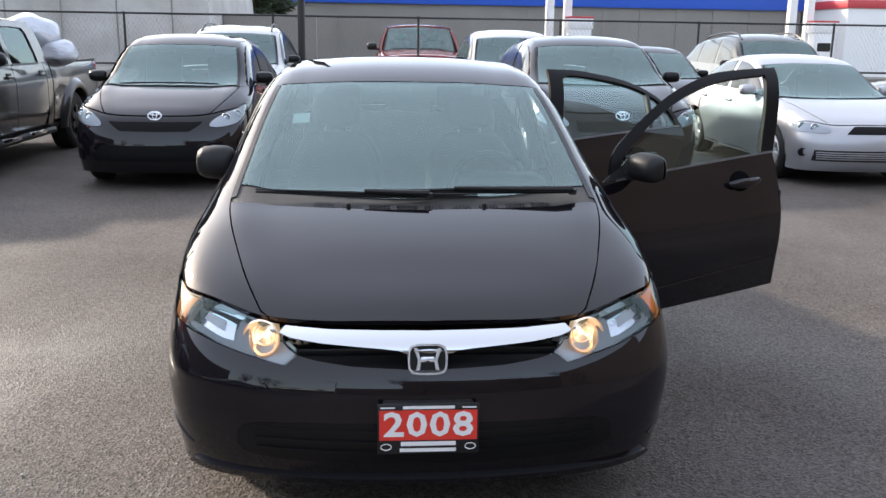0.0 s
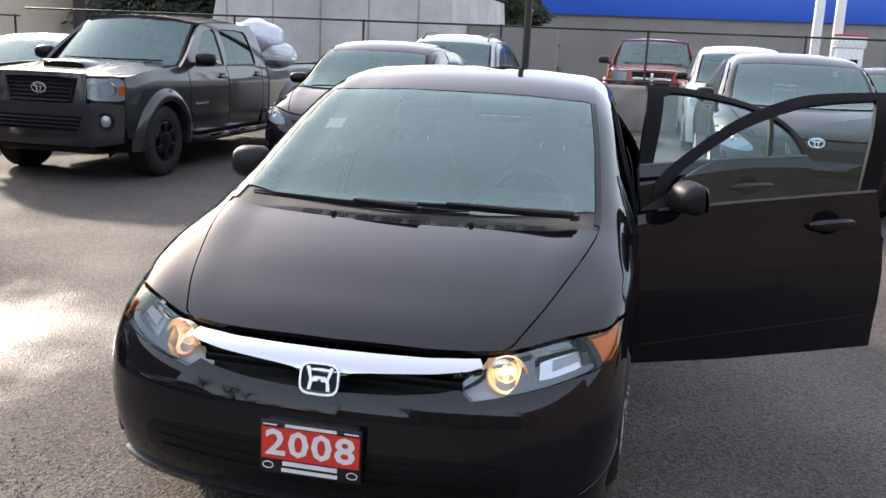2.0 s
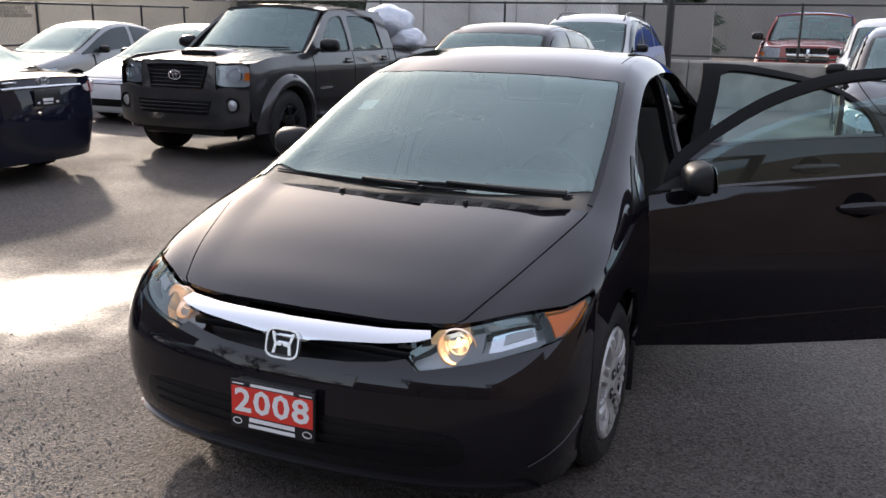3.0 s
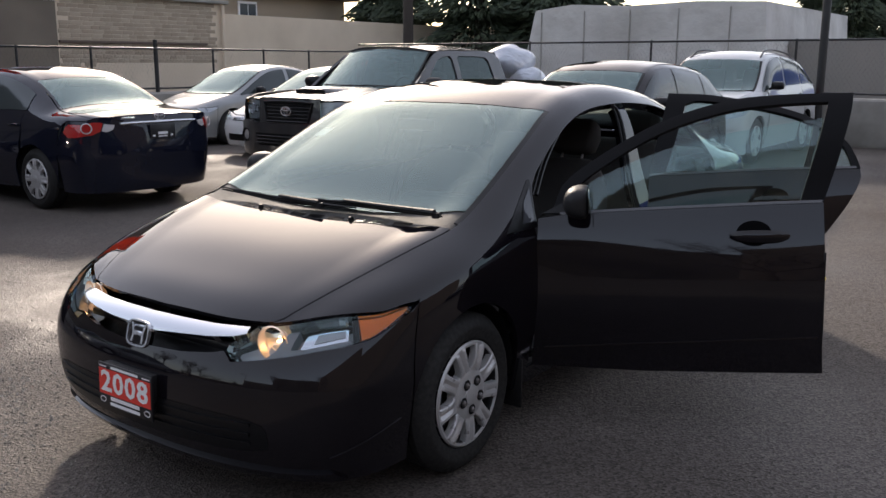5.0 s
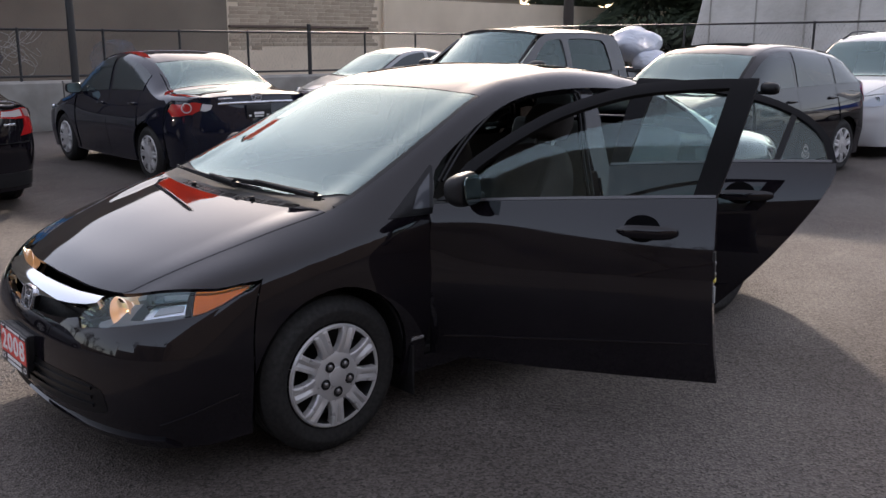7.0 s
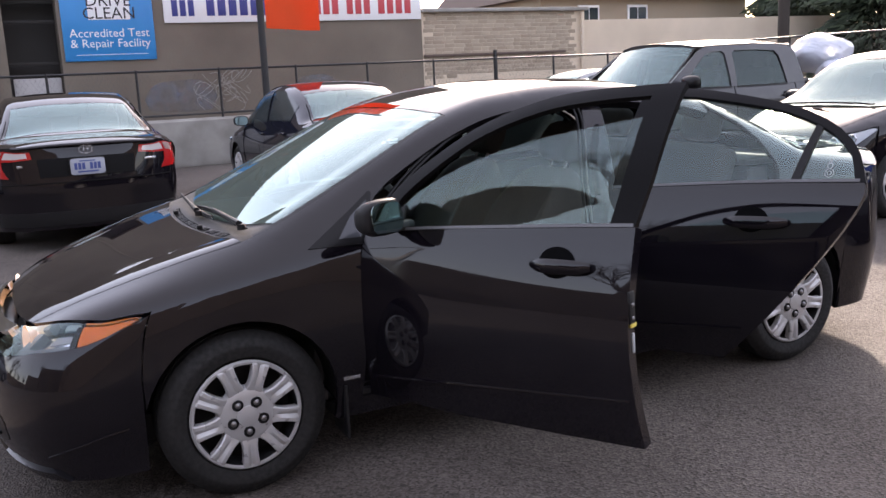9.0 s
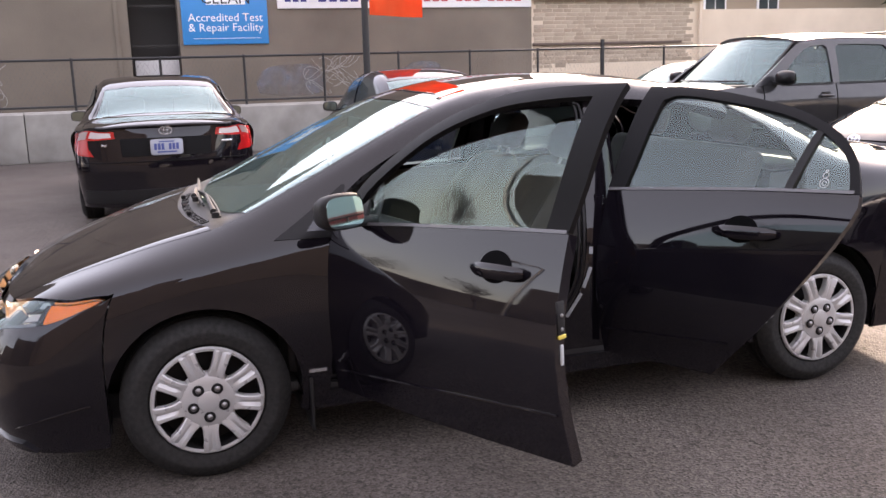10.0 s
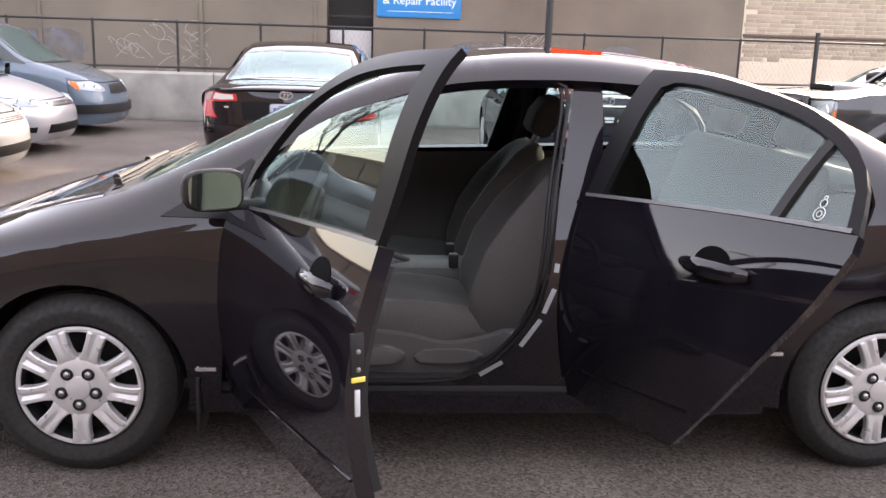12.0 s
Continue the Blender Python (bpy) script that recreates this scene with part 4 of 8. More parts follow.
# scuttle and wipers
Sx = HERO.e(0.955)[0]
rows = [(x, 0.93 - 0.09 * (1 - (x / Sx) ** 2)) for x in np.linspace(-Sx, Sx, 14)] + [(x, 1.09 - 0.11 * (1 - (x / Sx) ** 2)) for x in np.linspace(Sx, -Sx, 14)]
COWL = material("weathered_cowl_plastic", (0.045, 0.043, 0.041), 0.62)
link(COWL, grain(COWL, 60, 0.62, 0.72), shader(COWL).inputs["Roughness"])
cowl = skin("cowl", rows, top, COWL, car, step=0.03, offset=-0.006, depth=0)
for k in range(9):
    x = -0.39 + k * 0.105
    vent = bmesh.new()
    for j in range(6):
        xx = x + j * 0.0135
        y = 0.958 - 0.09 * (1 - (xx / Sx) ** 2) + 0.03
        z = float(top(xx, y)[0, 2])
        block(vent, xx, xx + 0.006, y - 0.016, y + 0.016, -0.003, 0.0015, m=Matrix.Translation((0, 0, z - 0.004)) @ Matrix.Translation((0, y, 0)) @ pose(0, 0, 0, 13) @ Matrix.Translation((0, -y, 0)))
    part("cowl_vent", vent, TRIM, cowl)
for pts, arm in (([(0.64, 1.0), (0.45, 1.005), (0.2, 1.002), (-0.02, 0.99), (-0.22, 0.965)], [(0.62, 0.985), (0.4, 0.988), (0.15, 0.99)]),
                 ([(-0.62, 1.0), (-0.4, 0.985), (-0.15, 0.965), (0.1, 0.96), (0.24, 0.965)], [(0.05, 0.945), (-0.1, 0.955), (-0.2, 0.965)])):
    lift = lambda rows, up: [tuple(top(x, y)[0] + np.array([0, -0.3, 1]) * up) for x, y in rows]
    w = tube(bmesh.new(), lift(pts, 0.012), [0.004, 0.007, 0.008, 0.007, 0.004], 6)
    tube(w, lift(pts, 0.022), [0.003, 0.006, 0.006, 0.006, 0.003], 6)
    wiper = part("wiper", w, PLASTIC, car)
    part("wiper_arm", tube(bmesh.new(), lift(arm, 0.034), [0.013, 0.010, 0.007], 8), PLASTIC, wiper)
    part("wiper_pivot", lathe(bmesh.new(), [(0.016, 0), (0.015, 0.02), (0.0005, 0.024)], 16, Matrix.Translation(lift(arm, 0.012)[0]) @ pose(0, 0, 0, 0, -90)), PLASTIC, wiper)
for x in (-0.26, 0.26):
    y = 0.90
    part("washer_nozzle", boxed(x - 0.008, x + 0.008, y - 0.01, y + 0.01, float(top(x, y)[0, 2]) - 0.004, float(top(x, y)[0, 2]) + 0.014, 0.004), PLASTIC, cowl)
skin("screen_sticker", [(-0.52, 1.50), (-0.445, 1.50), (-0.445, 1.575), (-0.52, 1.575)], top, WHITE, car, step=0.03, offset=-0.006, depth=0, label="white paper sticker")

for y in (0.89, 3.59):
    for k in (-1, 1):
        wheel(car, k * 0.845, y, 0.306, k, nuts=True)
for k in (-1, 1):
    part("mud_flap", boxed(k * 0.775 - 0.075, k * 0.775 + 0.075, 1.262, 1.274, 0.13, 0.34, 0.004), PLASTIC, car)
part("underbody", boxed(-0.6, 0.6, 0.35, 4.2, 0.19, 0.30, 0.02), PLASTIC, car)


# open doors: each turns about its hinge
LEANING = Matrix(((1, 0, 0.11, -0.105), (0, 1, 0, 0), (0, 0, 1, 0), (0, 0, 0, 1)))  # the frame stands out a little towards its top


def open_door(name, hinge, angle, rise, outline, frame, pane, belt, handle, crease, thick, lean=Matrix()):
    back = Matrix.Translation((-hinge[0], -hinge[1], 0))
    door = skin(name, outline, side, BLACK, car, move=back, depth=thick, step=0.035)
    door.matrix_basis = pose(hinge[0], hinge[1], 0, 0, 0, -angle) @ pose(0, 0, 0, rise)
    skin("window_frame", frame, side, FRAME, door, move=back @ lean, depth=0.02, step=0.03, offset=0.002)
    skin("window_pane", pane, side, GLASS, door, move=back @ lean, depth=0, offset=-0.012)
    skin("inner_panel", outline, side, CABIN, door, move=back, depth=0, offset=-thick)
    mid = np.mean(outline, 0)
    skin("door_card", [tuple(mid + (np.array(q) - mid) * np.array([0.93, 0.80]) + np.array([0, 0.03])) for q in outline], side, PLASTIC, door, move=back, depth=-0.03, step=0.05, offset=-thick - 0.03)
    strip = curve(belt, 0.05)
    skin("window_seal", strip + [(y, z + 0.010) for y, z in strip[::-1]], side, SEAL, door, move=back, depth=0.01, step=0.03, offset=0.006, label="grey rubber window seal")
    (ya, yb), z = handle
    pts = [side(y, z)[0] + np.array([0.030 - 0.022 * abs(2 * t - 1) ** 3, 0, 0]) for t in np.linspace(0, 1, 9) for y in [ya + (yb - ya) * t]]
    bm = bmesh.new()
    tube(bm, pts, [0.009, 0.016, 0.019, 0.020, 0.020, 0.020, 0.019, 0.017, 0.010], 10)
    bmesh.ops.scale(bm, vec=(0.8, 1, 1.25), space=Matrix.Translation(-Vector(pts[4])), verts=bm.verts)
    bmesh.ops.transform(bm, matrix=back, verts=bm.verts)
    part("handle", bm, BLACK, door)
    yc = (ya + yb) / 2 - 0.02
    # flat dark oval on the skin: shade of the handle hollow, done by colour
    skin("handle_recess_shade", [(yc + 0.066 * math.cos(a), z + 0.006 + 0.048 * math.sin(a)) for a in np.linspace(0, 2 * math.pi, 20, endpoint=False)], side, RECESS_SHADE, door, move=back, depth=0, step=0.02, offset=0.0015)
    rows = [side(y, zz)[0] + np.array([0.001, 0, 0]) for y, zz in crease]
    bm = tube(bmesh.new(), rows, 0.0045, 6)
    bmesh.ops.transform(bm, matrix=back, verts=bm.verts)
    part("door_crease", bm, BLACK, door)
    return door, back


LOWERED = [(2.39, 0.952), (2.435, 1.1), (2.485, 1.285), *curve([(2.475, 1.284), (2.25, 1.253), (2.06, 1.219), (1.85, 1.163), (1.72, 1.112), (1.60, 1.055)], 0.06), (1.51, 0.98), (1.495, 0.918), (1.7, 0.928)]
SEAL = material("rubber_seal", (0.11, 0.11, 0.115), 0.3, 0.3)
DECAL = material("faded_decal", (0.42, 0.44, 0.45), 0.6)
RECESS_SHADE = material("recess_shade", (0.003, 0.003, 0.0035), 0.8, Specular_IOR_Level=0.05)
FRAME = material("matt_frame", (0.006, 0.006, 0.007), 0.4, Specular_IOR_Level=0.12)
front_door, back1 = open_door("front_door", (0.86, 1.35), 65.5, 2.2, H.front_door(), H.front_frame(), LOWERED, [(1.47, 0.917), (1.7, 0.931), (2.0, 0.944), (2.3, 0.956), (2.465, 0.961)],
                              ((2.13, 2.34), 0.842), [(y, 0.375 + 0.07 * (y - 1.48)) for y in np.linspace(1.40, 2.46, 12)], 0.04, LEANING)
rear_door, back2 = open_door("rear_door", (0.86, 2.47), 65, 2.0, H.rear_door(), H.rear_frame(), H.rear_glass(), [(2.5, 0.963), (2.82, 0.977), (3.14, 0.988), (3.475, 0.991)],
                             ((3.0, 3.24), 0.848), [(y, 0.40 + 0.05 * (y - 2.5)) for y in np.linspace(2.5, 3.06, 10)], 0.03)
skin("divider_bar", [(3.23, 0.99), (3.26, 0.992), (3.322, 1.19), (3.297, 1.20)], side, TRIM, rear_door, move=back2, depth=0.02, step=0.03, offset=0.0)
m = mirror_housing(front_door, 0.83, 1.56, 0.985, 1, PLASTIC, back1, 0.82, 0.95)
mirror_housing(car, -0.77, 1.475, 0.995, -1, PLASTIC, None, 0.86, 0.82, 1.08)
skin("mirror_sail", [(1.395, 0.922), (1.56, 0.93), (1.56, 1.01), (1.52, 0.985)], side, PLASTIC, front_door, move=back1, step=0.03, offset=0.004)
rear_edge = lambda y0, y1, z0, z1, x0, x1: block(bmesh.new(), x0, x1, y0, y1, z0, z1, 0.002, back1)
part("latch", rear_edge(2.468, 2.477, 0.68, 0.78, 0.836, 0.866), PLASTIC, front_door)
part("latch_tag", rear_edge(2.473, 2.4795, 0.672, 0.684, 0.834, 0.866), material("yellow_tag", (0.7, 0.55, 0.1), 0.5), front_door)
part("latch_label", rear_edge(2.471, 2.4785, 0.595, 0.655, 0.846, 0.858), DECAL, front_door)
for z in (0.70, 0.74):
    part("latch_bolt", lathe(bmesh.new(), [(0.006, 0), (0.005, 0.003), (0.0004, 0.004)], 10, back1 @ pose(0.850, 2.477, z, 0, 0, 90)), STEEL, front_door)
# two pale strips laid on where the rocker edge catches a bright reflection
for y0, y1, z in ((1.262, 1.328, 0.368), (3.155, 3.225, 0.441)):
    skin("sill_glint", [(y0, z - 0.006), (y1, z - 0.006), (y1, z + 0.007), (y0, z + 0.007)], side, BADGE, car, step=0.03, offset=0.003, depth=0.004, label="pale strip standing for a bright reflection along the sill")
# a small white decal in the rear quarter pane
bm = bmesh.new()
for cz, r in ((1.022, 0.015), (1.022, 0.007), (1.047, 0.009), (1.060, 0.004)):
    tube(bm, [side(3.365 + r * math.cos(a), cz + r * math.sin(a))[0] - np.array([0.008, 0, 0]) for a in np.linspace(0, 2 * math.pi, 17)], 0.0011, 5, False)
bmesh.ops.transform(bm, matrix=back2, verts=bm.verts)
part("window_decal", bm, DECAL, rear_door, "small faint white window decal")

LABEL = material("printed_label", (0.28, 0.30, 0.32), 0.5)
# door openings, cabin
for k in (-1, 1):
    L = mirrored(side) if k < 0 else side
    skin("centre_pillar", [(2.50, 1.325), (2.60, 1.325), (2.59, 0.95), (2.59, 0.29), (2.10, 0.285), (2.19, 0.33), (2.31, 0.44), (2.395, 0.58), (2.425, 0.75), (2.445, 0.95)], L, BLACK, car, step=0.04, offset=-0.035, depth=0.05)
    skin("front_pillar_inner", [(1.32, 0.27), (1.42, 0.27), (1.43, 0.6), (1.44, 0.95), (1.36, 0.9)], L, BLACK, car, step=0.05, offset=-0.05, depth=0.05)
    skin("rear_pillar_inner", [(3.10, 0.27), (3.32, 0.28), (3.45, 0.7), (3.5, 1.0), (3.38, 1.0), (3.22, 0.6)], L, PLASTIC, car, step=0.05, offset=-0.06, depth=0)
    part("sill_step", boxed(k * 0.76 - 0.045, k * 0.76 + 0.045, 1.3, 3.2, 0.22, 0.30, 0.01), PLASTIC, car)
    part("sill_trim", boxed(k * 0.735 - 0.03, k * 0.735 + 0.03, 1.4, 3.1, 0.30, 0.312, 0.004), PLASTIC, car)
for (y0, z0), (y1, z1) in (((2.195, 0.342), (2.27, 0.392)), ((2.325, 0.45), (2.385, 0.55)), ((2.393, 0.572), (2.425, 0.66)), ((2.428, 0.715), (2.432, 0.745))):
    w = 0.017
    d = np.array([y1 - y0, z1 - z0]) / math.hypot(y1 - y0, z1 - z0)
    n = np.array([d[1], -d[0]]) * w
    skin("pillar_label", [(y0, z0), (y1, z1), (y1 + n[0], z1 + n[1]), (y0 + n[0], z0 + n[1])], side, LABEL, car, step=0.03, offset=-0.031, depth=0, label="white printed label")
for drop, inward in ((0.0, 0.028), (0.016, 0.04)):
    seal_way = [(1.44, 0.318), (1.8, 0.316), (2.08, 0.32), (2.18, 0.35), (2.29, 0.445), (2.375, 0.58), (2.408, 0.75), (2.43, 0.95), (2.455, 1.12), (2.475, 1.27), (2.44, 1.315), (2.25, 1.318), (2.05, 1.295), (1.85, 1.225), (1.65, 1.105), (1.5, 0.98)]
    rows = [side(y, z)[0] - np.array([inward, 0, 0]) + np.array([0, -drop, 0]) for y, z in curve(seal_way, 0.04)]
    part("door_seal", tube(bmesh.new(), rows, 0.007, 6), TRIM, car)
part("striker", tube(bmesh.new(), [(0.745, 2.428, 0.655), (0.79, 2.412, 0.655), (0.79, 2.412, 0.685), (0.745, 2.428, 0.685)], 0.005, 8), STEEL, car)
part("sill_bolt", lathe(bmesh.new(), [(0.016, 0), (0.014, 0.01), (0.0005, 0.012)], 14, pose(0.785, 2.49, 0.315)), TRIM, car)
for x in (-0.10, 0.10):
    part("buckle_stalk", tube(bmesh.new(), [(x, 2.12, 0.42), (x, 2.16, 0.54)], 0.012, 8), CABIN, car)
    part("belt_buckle", boxed(x - 0.02, x + 0.02, 2.14, 2.18, 0.54, 0.60, 0.008), PLASTIC, car)
part("hand_brake", tube(bmesh.new(), [(0.03, 1.98, 0.55), (0.03, 1.80, 0.62), (0.03, 1.72, 0.63)], [0.012, 0.016, 0.018], 10), CABIN, car)
for x in (-0.37, 0.37):
    seat(car, x, 1.75, CLOTH, name="front_seat")
bench = new("rear_seat")
bench.parent = car
part("bench_cushion", boxed(-0.62, 0.62, 2.82, 3.3, 0.36, 0.54, 0.05, None, 3), CLOTH, bench)
part("bench_back", boxed(-0.62, 0.62, -0.07, 0.07, 0.0, 0.6, 0.05, pose(0, 3.20, 0.5, -20), 3), CLOTH, bench)
for x in (-0.36, 0.36):
    part("bench_headrest", boxed(x - 0.12, x + 0.12, -0.05, 0.05, 0.62, 0.78, 0.04, pose(0, 3.20, 0.5, -20), 3), CLOTH, bench)
part("cabin_floor", boxed(-0.72, 0.72, 1.1, 3.5, 0.25, 0.29, 0.01), CABIN, car)
part("parcel_shelf", boxed(-0.6, 0.6, 3.5, 3.95, 0.96, 0.99, 0.01), CABIN, car)
dash = part("dashboard", boxed(-0.70, 0.70, 1.02, 1.42, 0.62, 0.90, 0.05, None, 3), CABIN, car)
part("instrument_hood", boxed(0.18, 0.58, 1.28, 1.46, 0.86, 0.965, 0.04, None, 3), CABIN, dash)
part("dash_lower", boxed(-0.68, 0.68, 1.2, 1.38, 0.3, 0.66, 0.04), CABIN, dash)
part("centre_console", boxed(-0.12, 0.12, 1.4, 2.4, 0.28, 0.55, 0.04), CABIN, car)
m = pose(0.37, 1.60, 0.845, 66)
wheel_rim = [m @ Vector((0.185 * math.cos(a), 0.185 * math.sin(a), 0)) for a in np.linspace(0, 2 * math.pi, 33)]
steer = part("steering_wheel", tube(bmesh.new(), wheel_rim, 0.016, 10, False), CABIN, car)
bm = block(bmesh.new(), -0.09, 0.09, -0.07, 0.06, -0.035, 0.005, 0.025, m)
for a in (0.1, math.pi - 0.1, -math.pi / 2):
    tube(bm, [m @ Vector((0.05 * math.cos(a), 0.05 * math.sin(a), -0.01)), m @ Vector((0.18 * math.cos(a), 0.18 * math.sin(a), 0))], 0.015, 8)
part("airbag_boss", bm, CABIN, steer)
part("steering_column", tube(bmesh.new(), [m @ Vector((0, 0, -0.02)), m @ Vector((0, 0.02, -0.3))], 0.05, 12), CABIN, steer)
part("rear_view_mirror", boxed(-0.11, 0.11, 1.66, 1.685, 1.205, 1.26, 0.012), CABIN, car)
ys = H.wy(1.9), H.wy(3.2)
skin("headliner", [(x, y) for x, y in ((-0.53, 1.90), (0.53, 1.90), (0.52, 3.2), (-0.52, 3.2))], top, LINER, car, step=0.06, offset=-0.035, depth=0)
for k in (-1, 1):
    L = mirrored(side) if k < 0 else side
    if k < 0:
        # the closed doors of the far side
        d1 = skin("front_door", H.front_door(), L, BLACK, car, depth=0.03)
        skin("window_frame", H.front_frame(), L, TRIM, d1, depth=0.03, step=0.03, offset=0.002)
        skin("window_pane", H.front_glass(), L, GLASS, d1, depth=0, offset=-0.01)
        skin("inner_panel", H.front_door(), L, CABIN, d1, depth=0, offset=-0.08)
        d2 = skin("rear_door", H.rear_door(), L, BLACK, car, depth=0.03)
        skin("window_frame", H.rear_frame(), L, TRIM, d2, depth=0.03, step=0.03, offset=0.002)
        skin("window_pane", H.rear_glass(), L, GLASS, d2, depth=0, offset=-0.01)
        skin("inner_panel", H.rear_door(), L, CABIN, d2, depth=0, offset=-0.08)
# ---------------------------------------------------------------- parked cars
def car_shape(L, W, Ht, cowl=0.98, wtop=1.86, mid=2.48, roof_end=3.25, deck=3.85, hood_z=0.66, cowl_z=0.92, belt_z=0.975, sill=0.2, join=0.56, rear_join=0.56, knee=0.5, lip=None, nose=None, tail_lip=None, upright=1.0, boxy=0.0, square=0.0):
    """A skin with a saloon's lines drawn to these measures."""
    wy = warp([(0, 0), (0.98, cowl), (1.86, wtop), (2.48, mid), (3.25, roof_end), (3.85, deck), (4.49, L)])
    wz = warp([(0, 0), (0.2, sill), (0.66, hood_z), (0.92, cowl_z), (0.98, belt_z), (1.437, Ht), (1.6, Ht + 0.16)])
    k = W / 1.752
    def lift(y, z, top):
        if 1.8 < y < 3.3:
            return z + boxy * max(0.0, top - z)
        if 0.98 < y < 1.8:
            return z + boxy * max(0.0, 0.92 + (top - 0.93) * (y - 0.98) / 0.87 - z)
        return z

    stern = lambda y: 1 + square * max(0.0, min(1.0, (y - 3.5) / 0.7))
    two = lambda rows: [(wy(y), x * k, wz(z)) for y, x, z in rows]
    S = Shape(L, middle=[(wy(y), wz(lift(y, z, 1.43))) for y, z in LINES["middle"]], edge=[(wy(y), x * k * (upright if y > 1.5 else 1 + (upright - 1) * max(0, (y - 0.98) / 0.52)) * stern(y), wz(lift(y, z, 1.395))) for y, x, z in LINES["edge"]], belt=[(a, x * (1 + (stern(y) - 1) * 0.5), z) for (a, x, z), (y, _, _) in zip(two(LINES["belt"]), LINES["belt"])], waist=two(LINES["waist"]), sill=two(LINES["sill"]),
              nose=nose or LINES["nose"], tail=[(z, y - 4.49 + L) for z, y in LINES["tail"]],
              lip=lip or [(a, x * k, y) for a, x, y in LINES["lip"]], tail_lip=tail_lip or [(a, x * k, y - 4.49 + L) for a, x, y in LINES["tail_lip"]],
              join=join, rear_join=rear_join, knee=knee)
    return S, wy, wz


def parked(name, label, at, colour, S, wy, wz, front, rear, R=0.315, doors=(1.36, 2.46, 3.35), glass_end=3.42, arch=0.36, head=None, tail=None, rim="rim", spokes=5, rim_mat=None,
           grille=None, grille_mat=None, two_glass=True, bow=0.06, mirrors=True, clear=False, roof_rails=False, group="cars parked in the lot", step=0.07):
    """A parked car. doors: where the shut lines run; head, tail: lamp outlines on the front and rear skins with their materials."""
    ob = thing(name, label, "car", at, group)
    B = Body(S, wy, wz, front, rear, R, arch, bow)
    end, rend = S.end, lambda a, h: S.end(a, h, True)
    belt = lambda y: float(S.b(y)[1]) + 0.012
    sill = wz(0.24)
    d0, d1, d2 = doors
    foot = math.sqrt(max(0.01, arch**2 - (sill - R) ** 2))
    ceiling = lambda y: float(S.e(y)[1])
    for k in (1, -1):
        L = S.side if k > 0 else mirrored(S.side)
        Lt = S.top if k > 0 else (lambda x, y: S.top(x, y) * np.array([-1, 1, 1]))
        out = B.fender()
        skin("front_fender", out, L, colour, ob, step=step)
        ys = np.linspace(d0 + 0.008, d1 - 0.004, 12)
        skin("front_door", [(d0 + 0.008, sill), *[(y, belt(y)) for y in ys], (d1 - 0.004, sill)], L, colour, ob, step=step)
        ys = np.linspace(d1 + 0.004, d2 - 0.004, 12)
        arcs = arc(rear, R, arch, sill, 24)
        door = [(d1 + 0.004, sill), *[(y, belt(y)) for y in ys]]
        if rear - foot < d2:
            door += [q for q in arcs if q[0] < d2 - 0.004]
        else:
            door += [(d2 - 0.004, sill)]
        skin("rear_door", door, L, colour, ob, step=step)
        # quarter panel with the rear pillar
        seam = S.end(np.full(8, 1.0), np.linspace(1, 2, 8), True)
        tips = S.end(np.linspace(0.75, 1, 6), np.full(6, 2.0), True)
        low = [q for q in arcs[::-1] if q[0] > d2 + 0.004 and q[0] < S.rear_join - 0.004]
        if rear - foot > d2:
            low = [(d2 + 0.004, sill)] + low
        up = [(p[1] - 0.006, p[2]) for p in seam[:-1]] + [(p[1] - 0.006, p[2] + 0.003) for p in tips[::-1]]
        y_end = min(float(S.tail_lip(0.75)[1]) - 0.03, S.L - 0.05)
        top_line = [(y, ceiling(y) - 0.004) for y in np.linspace(y_end, glass_end - 0.02, 16)]
        pill = [(glass_end, belt(glass_end))] + [(y, belt(y)) for y in np.linspace(glass_end - 0.02, d2 + 0.004, 4)]
        skin("rear_quarter", low + up + top_line + pill, L, colour, ob, step=step)
        # glass house: one band of pillars and rails, panes set on it
        y0 = wy(1.0)
        ys = np.linspace(y0, glass_end, 40)
        band = [(y, ceiling(y)) for y in ys] + [(glass_end, belt(glass_end))] + [(y, belt(y)) for y in np.linspace(glass_end - 0.02, d0, 16)] + [(d0, wz(0.905))]
        rail = skin("side_frame", band, L, colour, ob, step=step, depth=0, offset=-0.003)
        lift = lambda ya, yb, z0, z1: ([(y, max(belt(y) + z0, min(ceiling(y) - z1, 9))) for y in np.linspace(ya, yb, 18)] + [(y, belt(y) + z0) for y in np.linspace(yb, ya, 6)])
        a_low = next(y for y in np.linspace(y0, d1, 200) if ceiling(y) - 0.06 > belt(y) + 0.045)
        panes = [(a_low, d1 - 0.045), (d1 + 0.045, d2 - 0.03)] + ([(d2 + 0.03, glass_end - 0.05)] if glass_end - d2 > 0.25 else [])
        if len(panes) == 2:
            panes[1] = (d1 + 0.045, glass_end - 0.06)
        for ya, yb in panes:
            skin("side_window", lift(ya, yb, 0.03, 0.055), L, SIDE_GLASS, rail, step=step, depth=0, offset=0.003)
        skin("windscreen_pillar", B.pillar_strip(), Lt, TRIM, ob, step=step, offset=-0.001, depth=0)
        skin("rear_pillar_strip", B.rear_strip(), Lt, colour, ob, step=step, depth=0)
        skin("rocker", [(front + foot, sill - 0.05), (front + foot, sill + 0.01), (rear - foot, sill + 0.01), (rear - foot, sill - 0.05)], L, colour, ob, step=step, offset=-0.01, depth=0.06)
        for y in (d0 + (d1 - d0) * 0.82, d1 + (d2 - d1) * 0.85):
            p = S.side(y, belt(y) - 0.12)[0]
